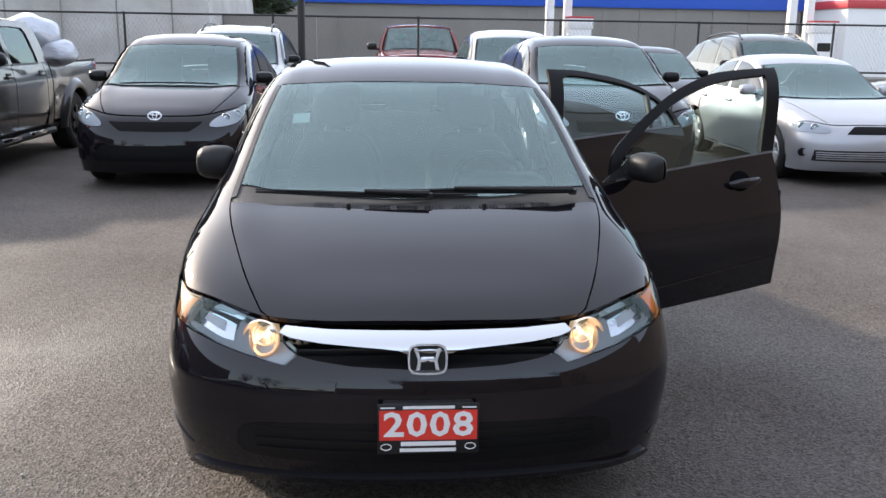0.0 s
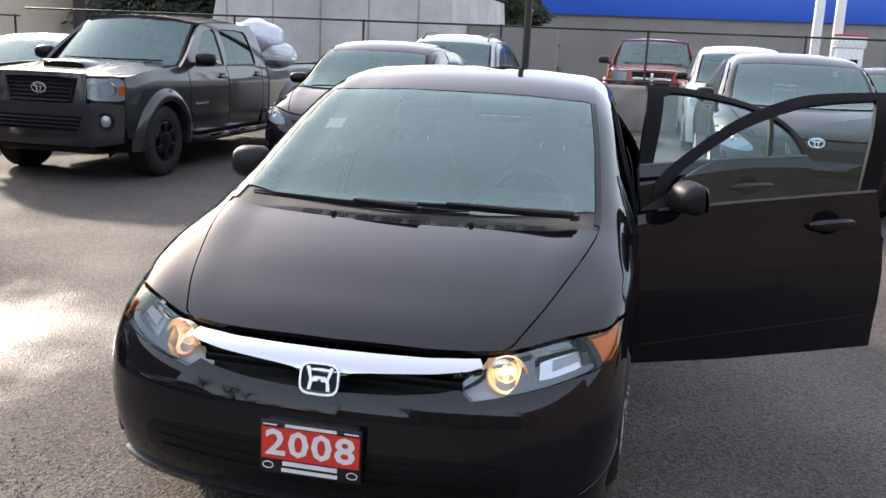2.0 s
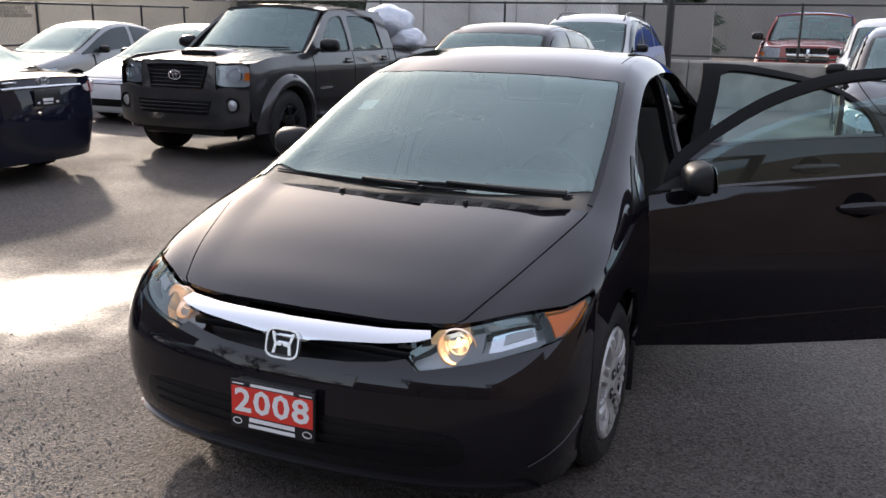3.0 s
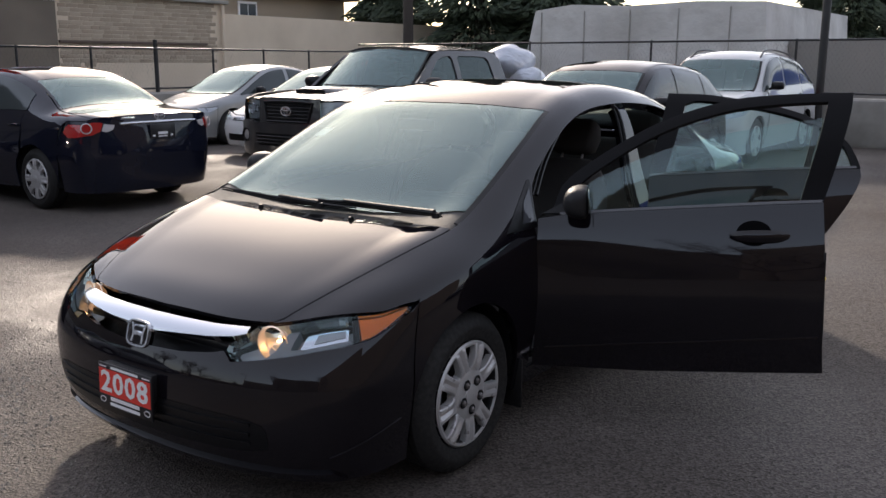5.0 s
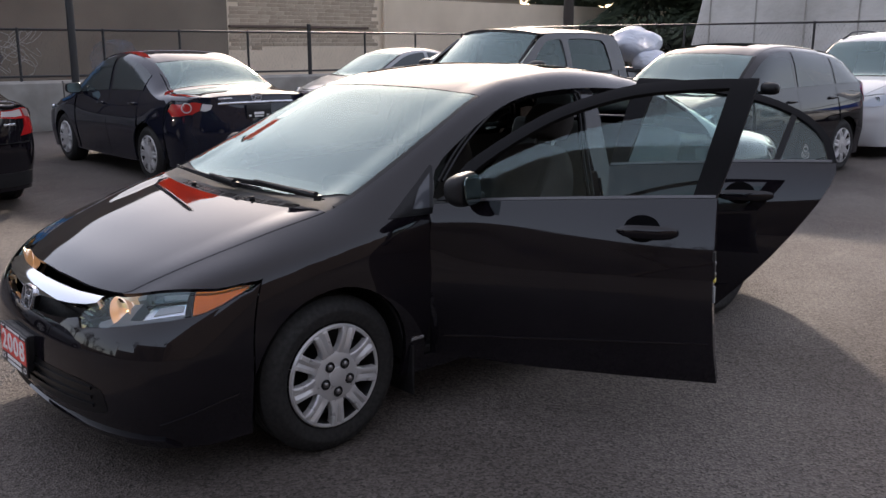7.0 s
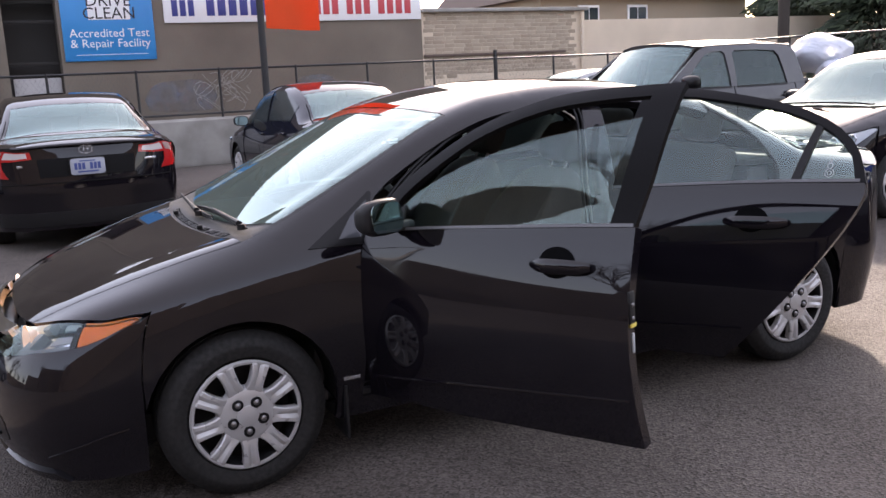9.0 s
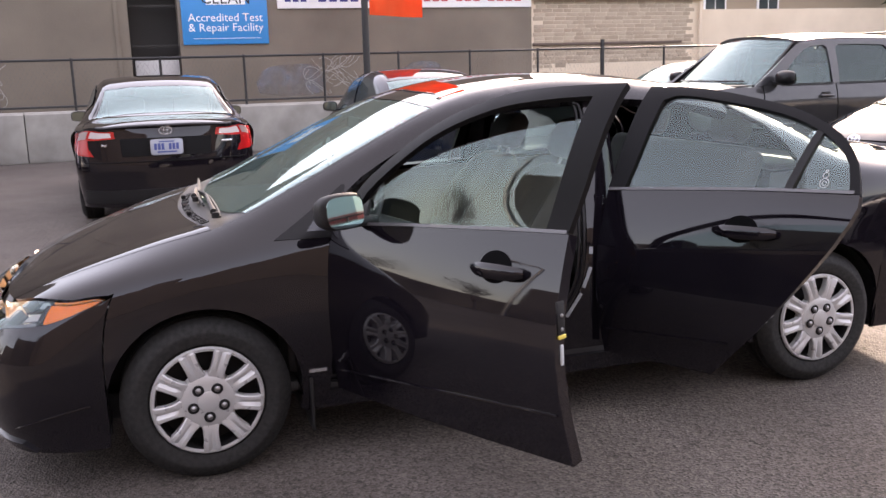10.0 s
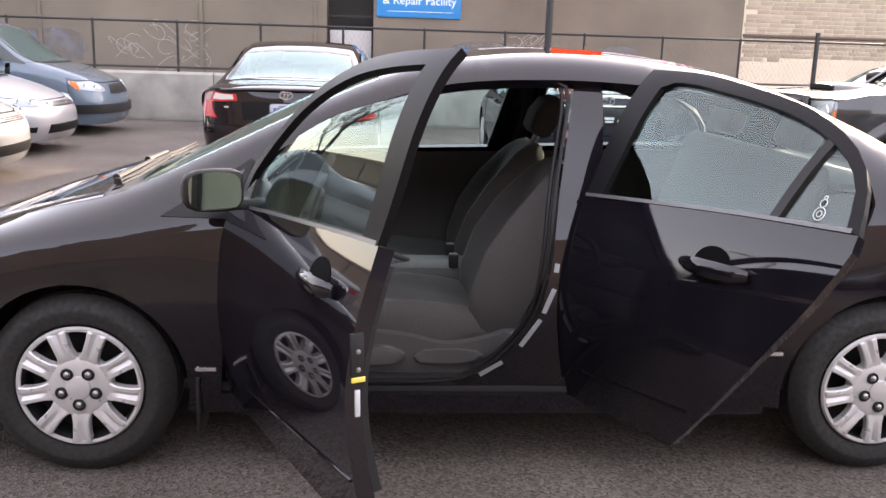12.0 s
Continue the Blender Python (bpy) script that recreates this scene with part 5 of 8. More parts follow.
            part("handle", boxed(p[0] - 0.005, p[0] + 0.03, p[1] - 0.09, p[1] + 0.09, p[2] - 0.014, p[2] + 0.014, 0.01, Matrix.Diagonal((k, 1, 1, 1))), colour, ob)
        for y in (front, rear):
            wheel(ob, k * (float(S.m(y)[0]) - 0.03), y, R, k, rim, spokes, 0.2, 0.66, rim_mat=rim_mat)
            bm = lathe(bmesh.new(), [(arch + 0.004, float(S.m(y)[0]) - 0.04), (arch + 0.004, 0.5), (0.1, 0.5)], 32)
            bmesh.ops.delete(bm, geom=[f for f in bm.faces if f.calc_center_median().z < -0.1], context="FACES")
            bmesh.ops.transform(bm, matrix=Matrix.Diagonal((k, 1, 1, 1)) @ pose(0, y, R), verts=bm.verts)
            part("wheel_liner", bm, PLASTIC, ob)
        if mirrors:
            p = S.side(d0 + 0.16, belt(d0 + 0.16) + 0.06)[0]
            mirror_housing(ob, k * (p[0] + 0.03), p[1], p[2] + 0.02, k, colour if clear else TRIM, None, 0.85)
        for out, mat, off in head or ():
            Le = end if k > 0 else mirrored(end)
            lamp = skin("headlight" if mat is not AMBER else "turn_signal", out, Le, mat, ob, step=0.04, wide=0.4, offset=off, depth=0.01)
            if mat is not AMBER:
                (a0, h0), (a1, h1) = np.min(out, 0), np.max(out, 0)
                for f, r in ((0.36, 0.045), (0.66, 0.040)):
                    a, h = a0 + (a1 - a0) * f, h0 + (h1 - h0) * (0.42 + 0.28 * f)
                    p, q = Le(np.array([a]), np.array([h]))[0], Le(np.array([a]), np.array([h + 0.02]))[0]
                    face = look(p, p + np.array([k * 0.25 * f, -1, 0.15])) @ pose(0, 0, 0, 0, 90, 0)
                    part("reflector", lathe(bmesh.new(), [(r, 0.004), (r - 0.005, 0.012), (r - 0.009, 0.010), (r * 0.6, 0.006), (r * 0.3, 0.005), (r * 0.26, 0.012), (0.0005, 0.013)], 20, face), REFLECTOR, lamp)
                skin("lens", out, Le, LENS, lamp, step=0.05, wide=0.4, offset=off + 0.016, depth=0)
        for out, mat, off in tail or ():
            skin("tail_light", out, (rend if k > 0 else mirrored(rend)), mat, ob, step=0.04, wide=0.4, offset=off, depth=0.01)
        if roof_rails:
            ys = np.linspace(wy(1.95), wy(3.15), 10)
            part("roof_rail", tube(bmesh.new(), [(k * (float(S.e(y)[0]) - 0.06), y, float(S.top(float(S.e(y)[0]) - 0.06, y)[0, 2]) + (0.0 if i in (0, 9) else 0.05)) for i, y in enumerate(ys)], 0.016, 8), TRIM, ob)
    skin("hood", B.hood(), S.top, colour, ob, step=step)
    skin("roof", B.roof(), S.top, colour, ob, step=step)
    skin("windscreen", B.windscreen(), S.top, PARKED_SCREEN, ob, step=step, depth=0, offset=-0.002)
    skin("rear_window", B.backlight(), S.top, PARKED_SCREEN, ob, step=step, depth=0, offset=-0.002)
    skin("boot_lid", B.deck(), S.top, colour, ob, step=step)
    skin("front_bumper", [(-1, 0), (1, 0), (1, 1.97), (-1, 1.97)], end, colour, ob, step=0.05, wide=0.4, offset=-0.002)
    skin("rear_bumper", [(-1, 0), (1, 0), (1, 1.97), (-1, 1.97)], rend, colour, ob, step=0.05, wide=0.4, offset=-0.002)
    ys = np.linspace(wy(0.9), wy(1.06), 4)
    x0 = float(S.e(wy(0.98))[0]) - 0.01
    skin("cowl", [(-x0, wy(0.87)), (x0, wy(0.87)), (x0, wy(1.04)), (-x0, wy(1.04))], S.top, PLASTIC, ob, step=step, depth=0, offset=-0.012)
    for out, mat, off in grille or ():
        skin("grille", out, end, mat, ob, step=0.04, wide=0.4, offset=off, depth=0.01)
    part("underbody", boxed(-0.6, 0.6, 0.4, S.L - 0.4, sill - 0.05, sill + 0.06, 0.02), PLASTIC, ob)
    part("cabin", boxed(-0.60, 0.60, wy(1.15), wy(3.4), sill, wz(0.80), 0.05), CABIN, ob)
    for x in (-0.37, 0.37):
        bm = boxed(x - 0.22, x + 0.22, -0.06, 0.07, 0.0, wz(1.22) - wz(0.72), 0.06, pose(0, wy(2.35), wz(0.72), -14))
        part("front_seat", block(bm, x - 0.12, x + 0.12, -0.05, 0.05, wz(1.23) - wz(0.72), wz(1.36) - wz(0.72), 0.04, pose(0, wy(2.35), wz(0.72), -14)), CLOTH, ob)
    return ob


def rear_things(ob, S, badge_z, plate_z, size=0.13, dark=False):
    """Badge and number plate on the tail."""
    def tail_y(z):
        hs = np.linspace(0, 2, 80)
        p = S.end(np.zeros(80), hs, True)
        return float(np.interp(z, p[:, 2], p[:, 1]))
    oval_badge(ob, pose(0, tail_y(badge_z) + 0.004, badge_z, 0, 0, 180), size)
    plate = new("number_plate")
    plate.parent = ob
    plate.matrix_basis = pose(0, tail_y(plate_z) + 0.012, plate_z, 90, 0, 180)
    part("plate", boxed(-0.152, 0.152, -0.076, 0.076, -0.003, 0.002, 0.002), INK if dark else PLATE, plate)
    if dark:
        for x0, x1, y0, y1 in ((-0.06, 0.06, -0.035, -0.008), (-0.055, 0.055, -0.060, -0.046), (-0.125, -0.095, -0.055, -0.035), (0.095, 0.125, -0.055, -0.035)):
            part("print_bar", boxed(x0, x1, y0, y1, 0.002, 0.0035), WHITE, plate)
        return ob
    for k in range(7):
        if k != 3:
            part("print_bar", boxed(-0.118 + k * 0.034, -0.092 + k * 0.034, -0.028, 0.034, 0.002, 0.0035), PLATE_INK, plate)
    part("print_bar", boxed(-0.07, 0.07, 0.045, 0.056, 0.002, 0.0035), PLATE_INK, plate)
    part("print_bar", boxed(-0.09, 0.09, -0.056, -0.042, 0.002, 0.0035), PLATE_INK, plate)
    part("plate_frame", ring(bmesh.new(), 0.165, 0.088, 0.012, 0.004, pose(0, 0, 0, -90), 40, 0.25), TRIM, plate)
    return ob


def front_badge(ob, S, z, size=0.14):
    hs = np.linspace(0, 2, 80)
    p = S.end(np.zeros(80), hs)
    oval_badge(ob, pose(0, float(np.interp(z, p[:, 2], p[:, 1])) - 0.018, z, -20), size)


MESH = material("dark_intake", (0.004, 0.004, 0.0045), 0.6, Specular_IOR_Level=0.15)
SIDE_GLASS = material("dark_side_glass", (0.035, 0.046, 0.049), 0.12, IOR=1.5, Specular_IOR_Level=0.5)
PLATE = material("white_plate", (0.36, 0.39, 0.45), 0.4)
PLATE_INK = material("blue_plate_ink", (0.05, 0.08, 0.25), 0.4)
HEAD = material("parked_lamp", (0.42, 0.43, 0.46), 0.28, 0.6)
NAVY = paint("navy_paint", (0.006, 0.008, 0.018), dust=0.04)
GUN = paint("dark_grey_paint", (0.045, 0.046, 0.048), 0.5, dust=0.15)
SILVER_CAR = paint("silver_car_paint", (0.42, 0.43, 0.46), 0.7, dust=0.05)
WHITE_CAR = paint("white_car_paint", (0.54, 0.55, 0.55), dust=0.06)
PALE = paint("pale_grey_paint", (0.26, 0.275, 0.285), 0.5, dust=0.1)
REDCAR = paint("red_car_paint", (0.24, 0.03, 0.03), 0.2, dust=0.1)
BLUE_VAN = paint("blue_grey_paint", (0.085, 0.125, 0.165), 0.4, dust=0.1)
GREEN_CAR = paint("dark_green_paint", (0.02, 0.03, 0.028), 0.2, dust=0.1)

# outlines of lamps on front (a, h) and rear skins
HEAD_WEDGE = curve([(0.45, 1.46), (0.60, 1.40), (0.80, 1.48), (0.96, 1.74), (0.985, 1.92), (0.88, 1.95), (0.68, 1.86), (0.52, 1.70)], 0.03, True)
HEAD_WIDE = curve([(0.44, 1.50), (0.50, 1.42), (0.65, 1.40), (0.85, 1.46), (0.98, 1.62), (0.975, 1.86), (0.8, 1.88), (0.6, 1.80), (0.47, 1.66)], 0.04, True)

# black saloon at the barrier, its tail to the aisle
SMOKY_LENS = material("smoky_lens", (0.30, 0.22, 0.21), 0.2, Coat_Weight=1.0, Coat_Roughness=0.02)
S, wy, wz = car_shape(4.81, 1.82, 1.47, cowl=1.05, wtop=1.95, mid=2.58, roof_end=3.35, deck=4.02, belt_z=0.98, square=0.17, tail_lip=[(0, 0, 4.76), (0.5, 0.52, 4.73), (0.8, 0.74, 4.62), (1, 0.84, 4.38)], rear_join=0.6, knee=0.62)
tail_a = [([(0.38, 1.58), (0.42, 1.80), (0.70, 1.87), (0.97, 1.90), (0.99, 1.46), (0.93, 1.32), (0.76, 1.20), (0.56, 1.18), (0.64, 1.36), (0.67, 1.54)], RED_LENS, 0.004),
          ([(0.42, 1.62), (0.45, 1.77), (0.665, 1.82), (0.665, 1.61)], CLEAR_LENS, 0.006), ([(0.70, 1.59), (0.70, 1.83), (0.84, 1.86), (0.85, 1.57)], SMOKY_LENS, 0.006)]
ob = parked("black_parked_saloon", "black parked saloon with red and clear tail lights", pose(-9.85, 0.95, 0, 0, 0, -90), BLACK, S, wy, wz, 0.96, 3.74, 0.325, (1.46, 2.56, 3.5), 3.62, tail=tail_a, head=[(HEAD_WIDE, HEAD, 0.003)])
rear_things(ob, S, 0.945, 0.79)
lid = S.end(np.linspace(-0.62, 0.62, 20), np.full(20, 1.93), True)
part("boot_spoiler", tube(bmesh.new(), [tuple(p + np.array([0, 0.014, 0.010])) for p in lid], 0.016, 8), BLACK, ob)
for row in ([(a, 1.06) for a in np.linspace(-0.66, 0.66, 14)], [(-0.70, 1.20), (-0.69, 1.12), (-0.66, 1.06)], [(0.70, 1.20), (0.69, 1.12), (0.66, 1.06)]):
    part("lid_seam", tube(bmesh.new(), [tuple(S.end(np.array([a]), np.array([h]), True)[0]) for a, h in row], 0.006, 6), MESH, ob)
skin("lower_valance", [(-0.80, 0.10), (0.80, 0.10), (0.74, 0.42), (-0.74, 0.42)], lambda a, h: S.end(a, h, True), PLASTIC, ob, step=0.05, wide=0.4, offset=0.004, depth=0.006)
# no real hollow: a near-black patch paints the shade around the plate
skin("plate_recess_shade", [(-0.30, 1.16), (0.30, 1.16), (0.34, 1.56), (-0.34, 1.56)], lambda a, h: S.end(a, h, True), MESH, ob, step=0.05, wide=0.4, offset=0.002, depth=0.002)
for k, w in ((-1, 0.06), (1, 0.025)):
    p = S.end(np.array([k * 0.47]), np.array([1.42]), True)[0]
    part("boot_script", boxed(-w, w, 0, 0.006, -0.009, 0.009, 0.001, Matrix.Translation(p + np.array([0, 0.004, 0])) @ pose(0, 0, 0, 0, 0, -k * 22)), BADGE, ob)

# dark blue saloon beside it
S, wy, wz = car_shape(4.54, 1.76, 1.465, cowl=1.02, wtop=1.86, mid=2.46, roof_end=3.18, deck=3.78, belt_z=0.97, square=0.12, tail_lip=[(0, 0, 4.49), (0.5, 0.5, 4.46), (0.8, 0.71, 4.36), (1, 0.81, 4.12)], rear_join=0.58, knee=0.62)
tail_b = [([(0.59, 1.73), (0.80, 1.80), (0.97, 1.82), (0.985, 1.52), (0.93, 1.36), (0.66, 1.38), (0.58, 1.48)], RED_LENS, 0.004), ([(0.45, 1.66), (0.575, 1.71), (0.57, 1.49), (0.51, 1.46), (0.455, 1.52)], CLEAR_LENS, 0.006)]
ob = parked("dark_blue_saloon", "dark blue parked saloon with a chrome boot strip", pose(-9.76, 4.12, 0, 0, 0, -90), NAVY, S, wy, wz, 0.93, 3.53, 0.317, (1.42, 2.44, 3.32), 3.42, tail=tail_b, head=[(HEAD_WIDE, HEAD, 0.003)], rim="hubcap", spokes=8)
rear_things(ob, S, 0.965, 0.815, dark=True)
for k in (-1, 1):
    p = S.end(np.array([k * 0.76]), np.array([1.60]), True)[0]
    part("lamp_ring", lathe(bmesh.new(), [(0.052, 0.0), (0.054, 0.012), (0.046, 0.014), (0.044, 0.004)], 24, Matrix.Translation(p + np.array([k * 0.008, 0.014, 0])) @ pose(0, 0, 0, 0, 0, 90 - k * 30)), CLEAR_LENS, ob)
part("boot_script", boxed(0.30, 0.46, 0, 0.004, -0.008, 0.008, 0.001, pose(0, float(S.end(np.array([0.3]), np.array([1.72]), True)[0, 1]) + 0.012, 0.96)), BADGE, ob)
strip = S.end(np.linspace(-0.40, 0.40, 16), np.full(16, 1.68), True)
part("chrome_strip", tube(bmesh.new(), [tuple(p + np.array([0, 0.012, 0])) for p in strip], 0.013, 8), BADGE, ob)

# black five-door in the row facing the aisle
S, wy, wz = car_shape(4.37, 1.77, 1.55, cowl=0.98, wtop=1.75, mid=2.38, roof_end=3.75, deck=4.22, hood_z=0.74, cowl_z=1.0, belt_z=1.02, tail_lip=[(0, 0, 4.33), (0.5, 0.5, 4.31), (0.8, 0.7, 4.25), (1, 0.78, 4.0)], lip=[(0, 0, 0.16), (0.25, 0.25, 0.175), (0.45, 0.45, 0.22), (0.65, 0.63, 0.32), (0.85, 0.77, 0.46), (1, 0.83, 0.64)])
rounded = lambda pts: curve([q for a, b in zip(pts, pts[1:] + pts[:1]) for q in (tuple(np.array(a) * 0.9 + np.array(b) * 0.1), tuple(np.array(a) * 0.1 + np.array(b) * 0.9))], 0.03, True)
g5 = [(rounded([(-0.40, 1.66), (0.40, 1.66), (0.25, 1.30), (-0.25, 1.30)]), MESH, 0.004), (rounded([(-0.5, 0.40), (0.5, 0.40), (0.40, 0.86), (-0.40, 0.86)]), MESH, 0.003), (rounded([(0.66, 0.38), (0.84, 0.40), (0.80, 0.66), (0.68, 0.62)]), MESH, 0.003), (rounded([(-0.84, 0.40), (-0.66, 0.38), (-0.68, 0.62), (-0.80, 0.66)]), MESH, 0.003)]
ob = parked("black_hatchback", "black five-door hatchback parked facing the aisle", pose(-2.34, 6.55, 0), BLACK, S, wy, wz, 0.92, 3.52, 0.32, (1.38, 2.36, 3.3), 4.0, head=[(HEAD_WEDGE, HEAD, 0.004)], grille=g5, tail=[(HEAD_WEDGE, RED_LENS, 0.003)], rim="hubcap", spokes=7)
front_badge(ob, S, 0.745, 0.14)
hatch_wipers = [S.top(x, 1.0 + 0.02 * math.cos(x * 3)) for x in np.linspace(-0.55, 0.5, 9)]
part("wiper", tube(bmesh.new(), [tuple(p[0] + np.array([0, -0.01, 0.012])) for p in hatch_wipers], 0.009, 6), TRIM, ob)

# dark five-door, taller
S, wy, wz = car_shape(4.7, 1.86, 1.60, cowl=1.02, wtop=1.8, mid=2.48, roof_end=3.95, deck=4.5, hood_z=0.80, cowl_z=1.06, belt_z=1.08, tail_lip=[(0, 0, 4.66), (0.5, 0.5, 4.64), (0.8, 0.72, 4.56), (1, 0.82, 4.3)])
g6 = [([(-0.40, 1.62), (0.40, 1.62), (0.34, 1.28), (-0.34, 1.28)], TRIM, 0.004), ([(-0.5, 0.3), (0.5, 0.3), (0.46, 0.9), (-0.46, 0.9)], PLASTIC, 0.003)]
ob = parked("dark_crossover", "dark grey crossover parked facing the aisle", pose(2.42, 6.62, 0), BLACK, S, wy, wz, 0.95, 3.65, 0.345, (1.42, 2.46, 3.45), 4.2, arch=0.385, head=[(HEAD_WEDGE, HEAD, 0.004)], grille=g6, tail=[(HEAD_WEDGE, RED_LENS, 0.003)])
front_badge(ob, S, 0.78, 0.15)

# silver saloon
S, wy, wz = car_shape(4.5, 1.71, 1.41, cowl=1.1, wtop=1.9, mid=2.5, hood_z=0.68, cowl_z=0.92, belt_z=0.93)
g7 = [([(-0.22, 1.86), (0.22, 1.86), (0.27, 1.36), (-0.27, 1.36)], MESH, 0.004), ([(-0.62, 0.36), (0.62, 0.36), (0.58, 0.72), (-0.58, 0.72)], PLASTIC, 0.004)]
silver_head = curve([(0.44, 1.62), (0.47, 1.42), (0.60, 1.36), (0.8, 1.37), (0.93, 1.44), (0.96, 1.66), (0.92, 1.84), (0.7, 1.88), (0.52, 1.84)], 0.03, True)
ob = parked("silver_saloon", "silver saloon with bright headlights facing the aisle", pose(5.32, 6.85, 0), SILVER_CAR, S, wy, wz, 0.9, 3.44, 0.305, (1.4, 2.46, 3.28), 3.42, head=[(silver_head, HEAD, 0.004)], grille=g7, tail=[(silver_head, RED_LENS, 0.003)], clear=True)
for k in range(4):
    skin("bumper_bar", [(-0.56, 0.42 + k * 0.07), (0.56, 0.42 + k * 0.07), (0.56, 0.455 + k * 0.07), (-0.56, 0.455 + k * 0.07)], S.end, SILVER_CAR, ob, step=0.05, wide=0.4, offset=0.010, depth=0.008)
for k in (-1, 1):
    p = S.end(np.array([k * 0.74]), np.array([0.62]))[0]
    part("fog_lamp", lathe(bmesh.new(), [(0.045, 0.0), (0.046, 0.012), (0.038, 0.012), (0.034, 0.004), (0.0005, 0.003)], 20, look(p, p + np.array([k * 0.5, -1, 0])) @ pose(0, 0, 0, 0, 90, 0)), MESH, ob)
# white crossover by the fence with roof rails
S, wy, wz = car_shape(4.65, 1.85, 1.72, cowl=1.08, wtop=1.75, mid=2.45, roof_end=4.0, deck=4.48, hood_z=0.85, cowl_z=1.1, belt_z=1.12, tail_lip=[(0, 0, 4.6), (0.5, 0.5, 4.58), (0.8, 0.72, 4.5), (1, 0.82, 4.25)], knee=0.55)
ob = parked("white_crossover", "white crossover with black roof rails by the fence", pose(-2.45, 11.3, 0), WHITE_CAR, S, wy, wz, 0.9, 3.6, 0.35, (1.42, 2.45, 3.4), 4.3, arch=0.39, head=[(HEAD_WEDGE, HEAD, 0.004)], tail=[(HEAD_WEDGE, RED_LENS, 0.003)], roof_rails=True)
ob = parked("white_van", "white people carrier parked by the fence", pose(2.35, 12.4, 0), WHITE_CAR, S, wy, wz, 0.9, 3.6, 0.35, (1.42, 2.45, 3.4), 4.3, arch=0.39, head=[(HEAD_WEDGE, HEAD, 0.004)], tail=[(HEAD_WEDGE, RED_LENS, 0.003)])
ob = parked("dark_green_wagon", "dark green estate car parked behind the silver saloon", pose(7.2, 12.2, 0), GREEN_CAR, S, wy, wz, 0.9, 3.6, 0.35, (1.42, 2.45, 3.4), 4.3, arch=0.39, head=[(HEAD_WEDGE, HEAD, 0.004)], tail=[(HEAD_WEDGE, RED_LENS, 0.003)], roof_rails=True)
# saloons further off
S, wy, wz = car_shape(4.6, 1.77, 1.46, cowl=1.02, wtop=1.86, mid=2.46, roof_end=3.2, deck=3.8, belt_z=0.97)
def far_saloon(name, label, at, colour):
    ob = parked(name, label, at, colour, S, wy, wz, 0.93, 3.63, 0.317, (1.42, 2.44, 3.32), 3.42, head=[(HEAD_WIDE, HEAD, 0.004)], tail=[(HEAD_WIDE, RED_LENS, 0.003)],
                grille=[([(-0.34, 1.38), (0.34, 1.38), (0.38, 1.74), (-0.38, 1.74)], MESH, 0.004), ([(-0.42, 0.30), (0.42, 0.30), (0.38, 0.62), (-0.38, 0.62)], MESH, 0.004)])
    for h in (1.44, 1.54, 1.64, 1.72):
        skin("grille_bar", [(-0.35, h), (0.35, h), (0.355, h + 0.045), (-0.355, h + 0.045)], S.end, BADGE, ob, step=0.06, wide=0.4, offset=0.010, depth=0.006)
    for k in (-1, 1):
        skin("fog_recess", [(k * 0.62, 0.36), (k * 0.74, 0.36), (k * 0.74, 0.56), (k * 0.60, 0.56)][::k], S.end, MESH, ob, step=0.05, wide=0.4, offset=0.004, depth=0.004)
    return ob


far_saloon("white_saloon", "white saloon with slim headlights in the back corner", pose(-8.3, 8.0, 0), WHITE_CAR)
far_saloon("grey_saloon", "pale grey saloon in the back corner by the fence", pose(-11.2, 8.6, 0), PALE)
far_saloon("black_saloon", "black saloon parked by the north fence", pose(4.9, 12.2, 0), BLACK)
far_saloon("dull_grey_saloon", "grey saloon parked beside the silver one", pose(8.3, 6.9, 0), GUN)
ob = far_saloon("silver_white_saloon", "bright silver saloon with a chrome grille facing the aisle end", pose(-8.2, -2.1, 0, 0, 0, 180), SILVER_CAR)
ob = far_saloon("silver_grey_saloon", "silver grey saloon facing the aisle end", pose(-5.6, -1.75, 0, 0, 0, 180), PALE)
S, wy, wz = car_shape(4.9, 1.9, 1.72, cowl=1.05, wtop=1.8, mid=2.5, roof_end=4.2, deck=4.72, hood_z=0.78, cowl_z=1.06, belt_z=1.08, tail_lip=[(0, 0, 4.85), (0.5, 0.5, 4.83), (0.8, 0.74, 4.75), (1, 0.84, 4.5)])
parked("blue_minivan", "blue-grey minivan with amber corner lamps by the barrier", pose(-10.9, -2.15, 0, 0, 0, 180), BLUE_VAN, S, wy, wz, 0.95, 3.85, 0.33, (1.45, 2.48, 3.5), 4.5, head=[(HEAD_WIDE, HEAD, 0.004), ([(0.89, 1.42), (0.95, 1.50), (0.985, 1.64), (0.98, 1.86), (0.90, 1.86)], AMBER, 0.008)], tail=[(HEAD_WEDGE, RED_LENS, 0.003)], grille=[([(-0.3, 1.3), (0.3, 1.3), (0.3, 1.8), (-0.3, 1.8)], PLASTIC, 0.004), ([(-0.98, 0.5), (0.98, 0.5), (0.98, 0.9), (-0.98, 0.9)], PLASTIC, 0.02)])
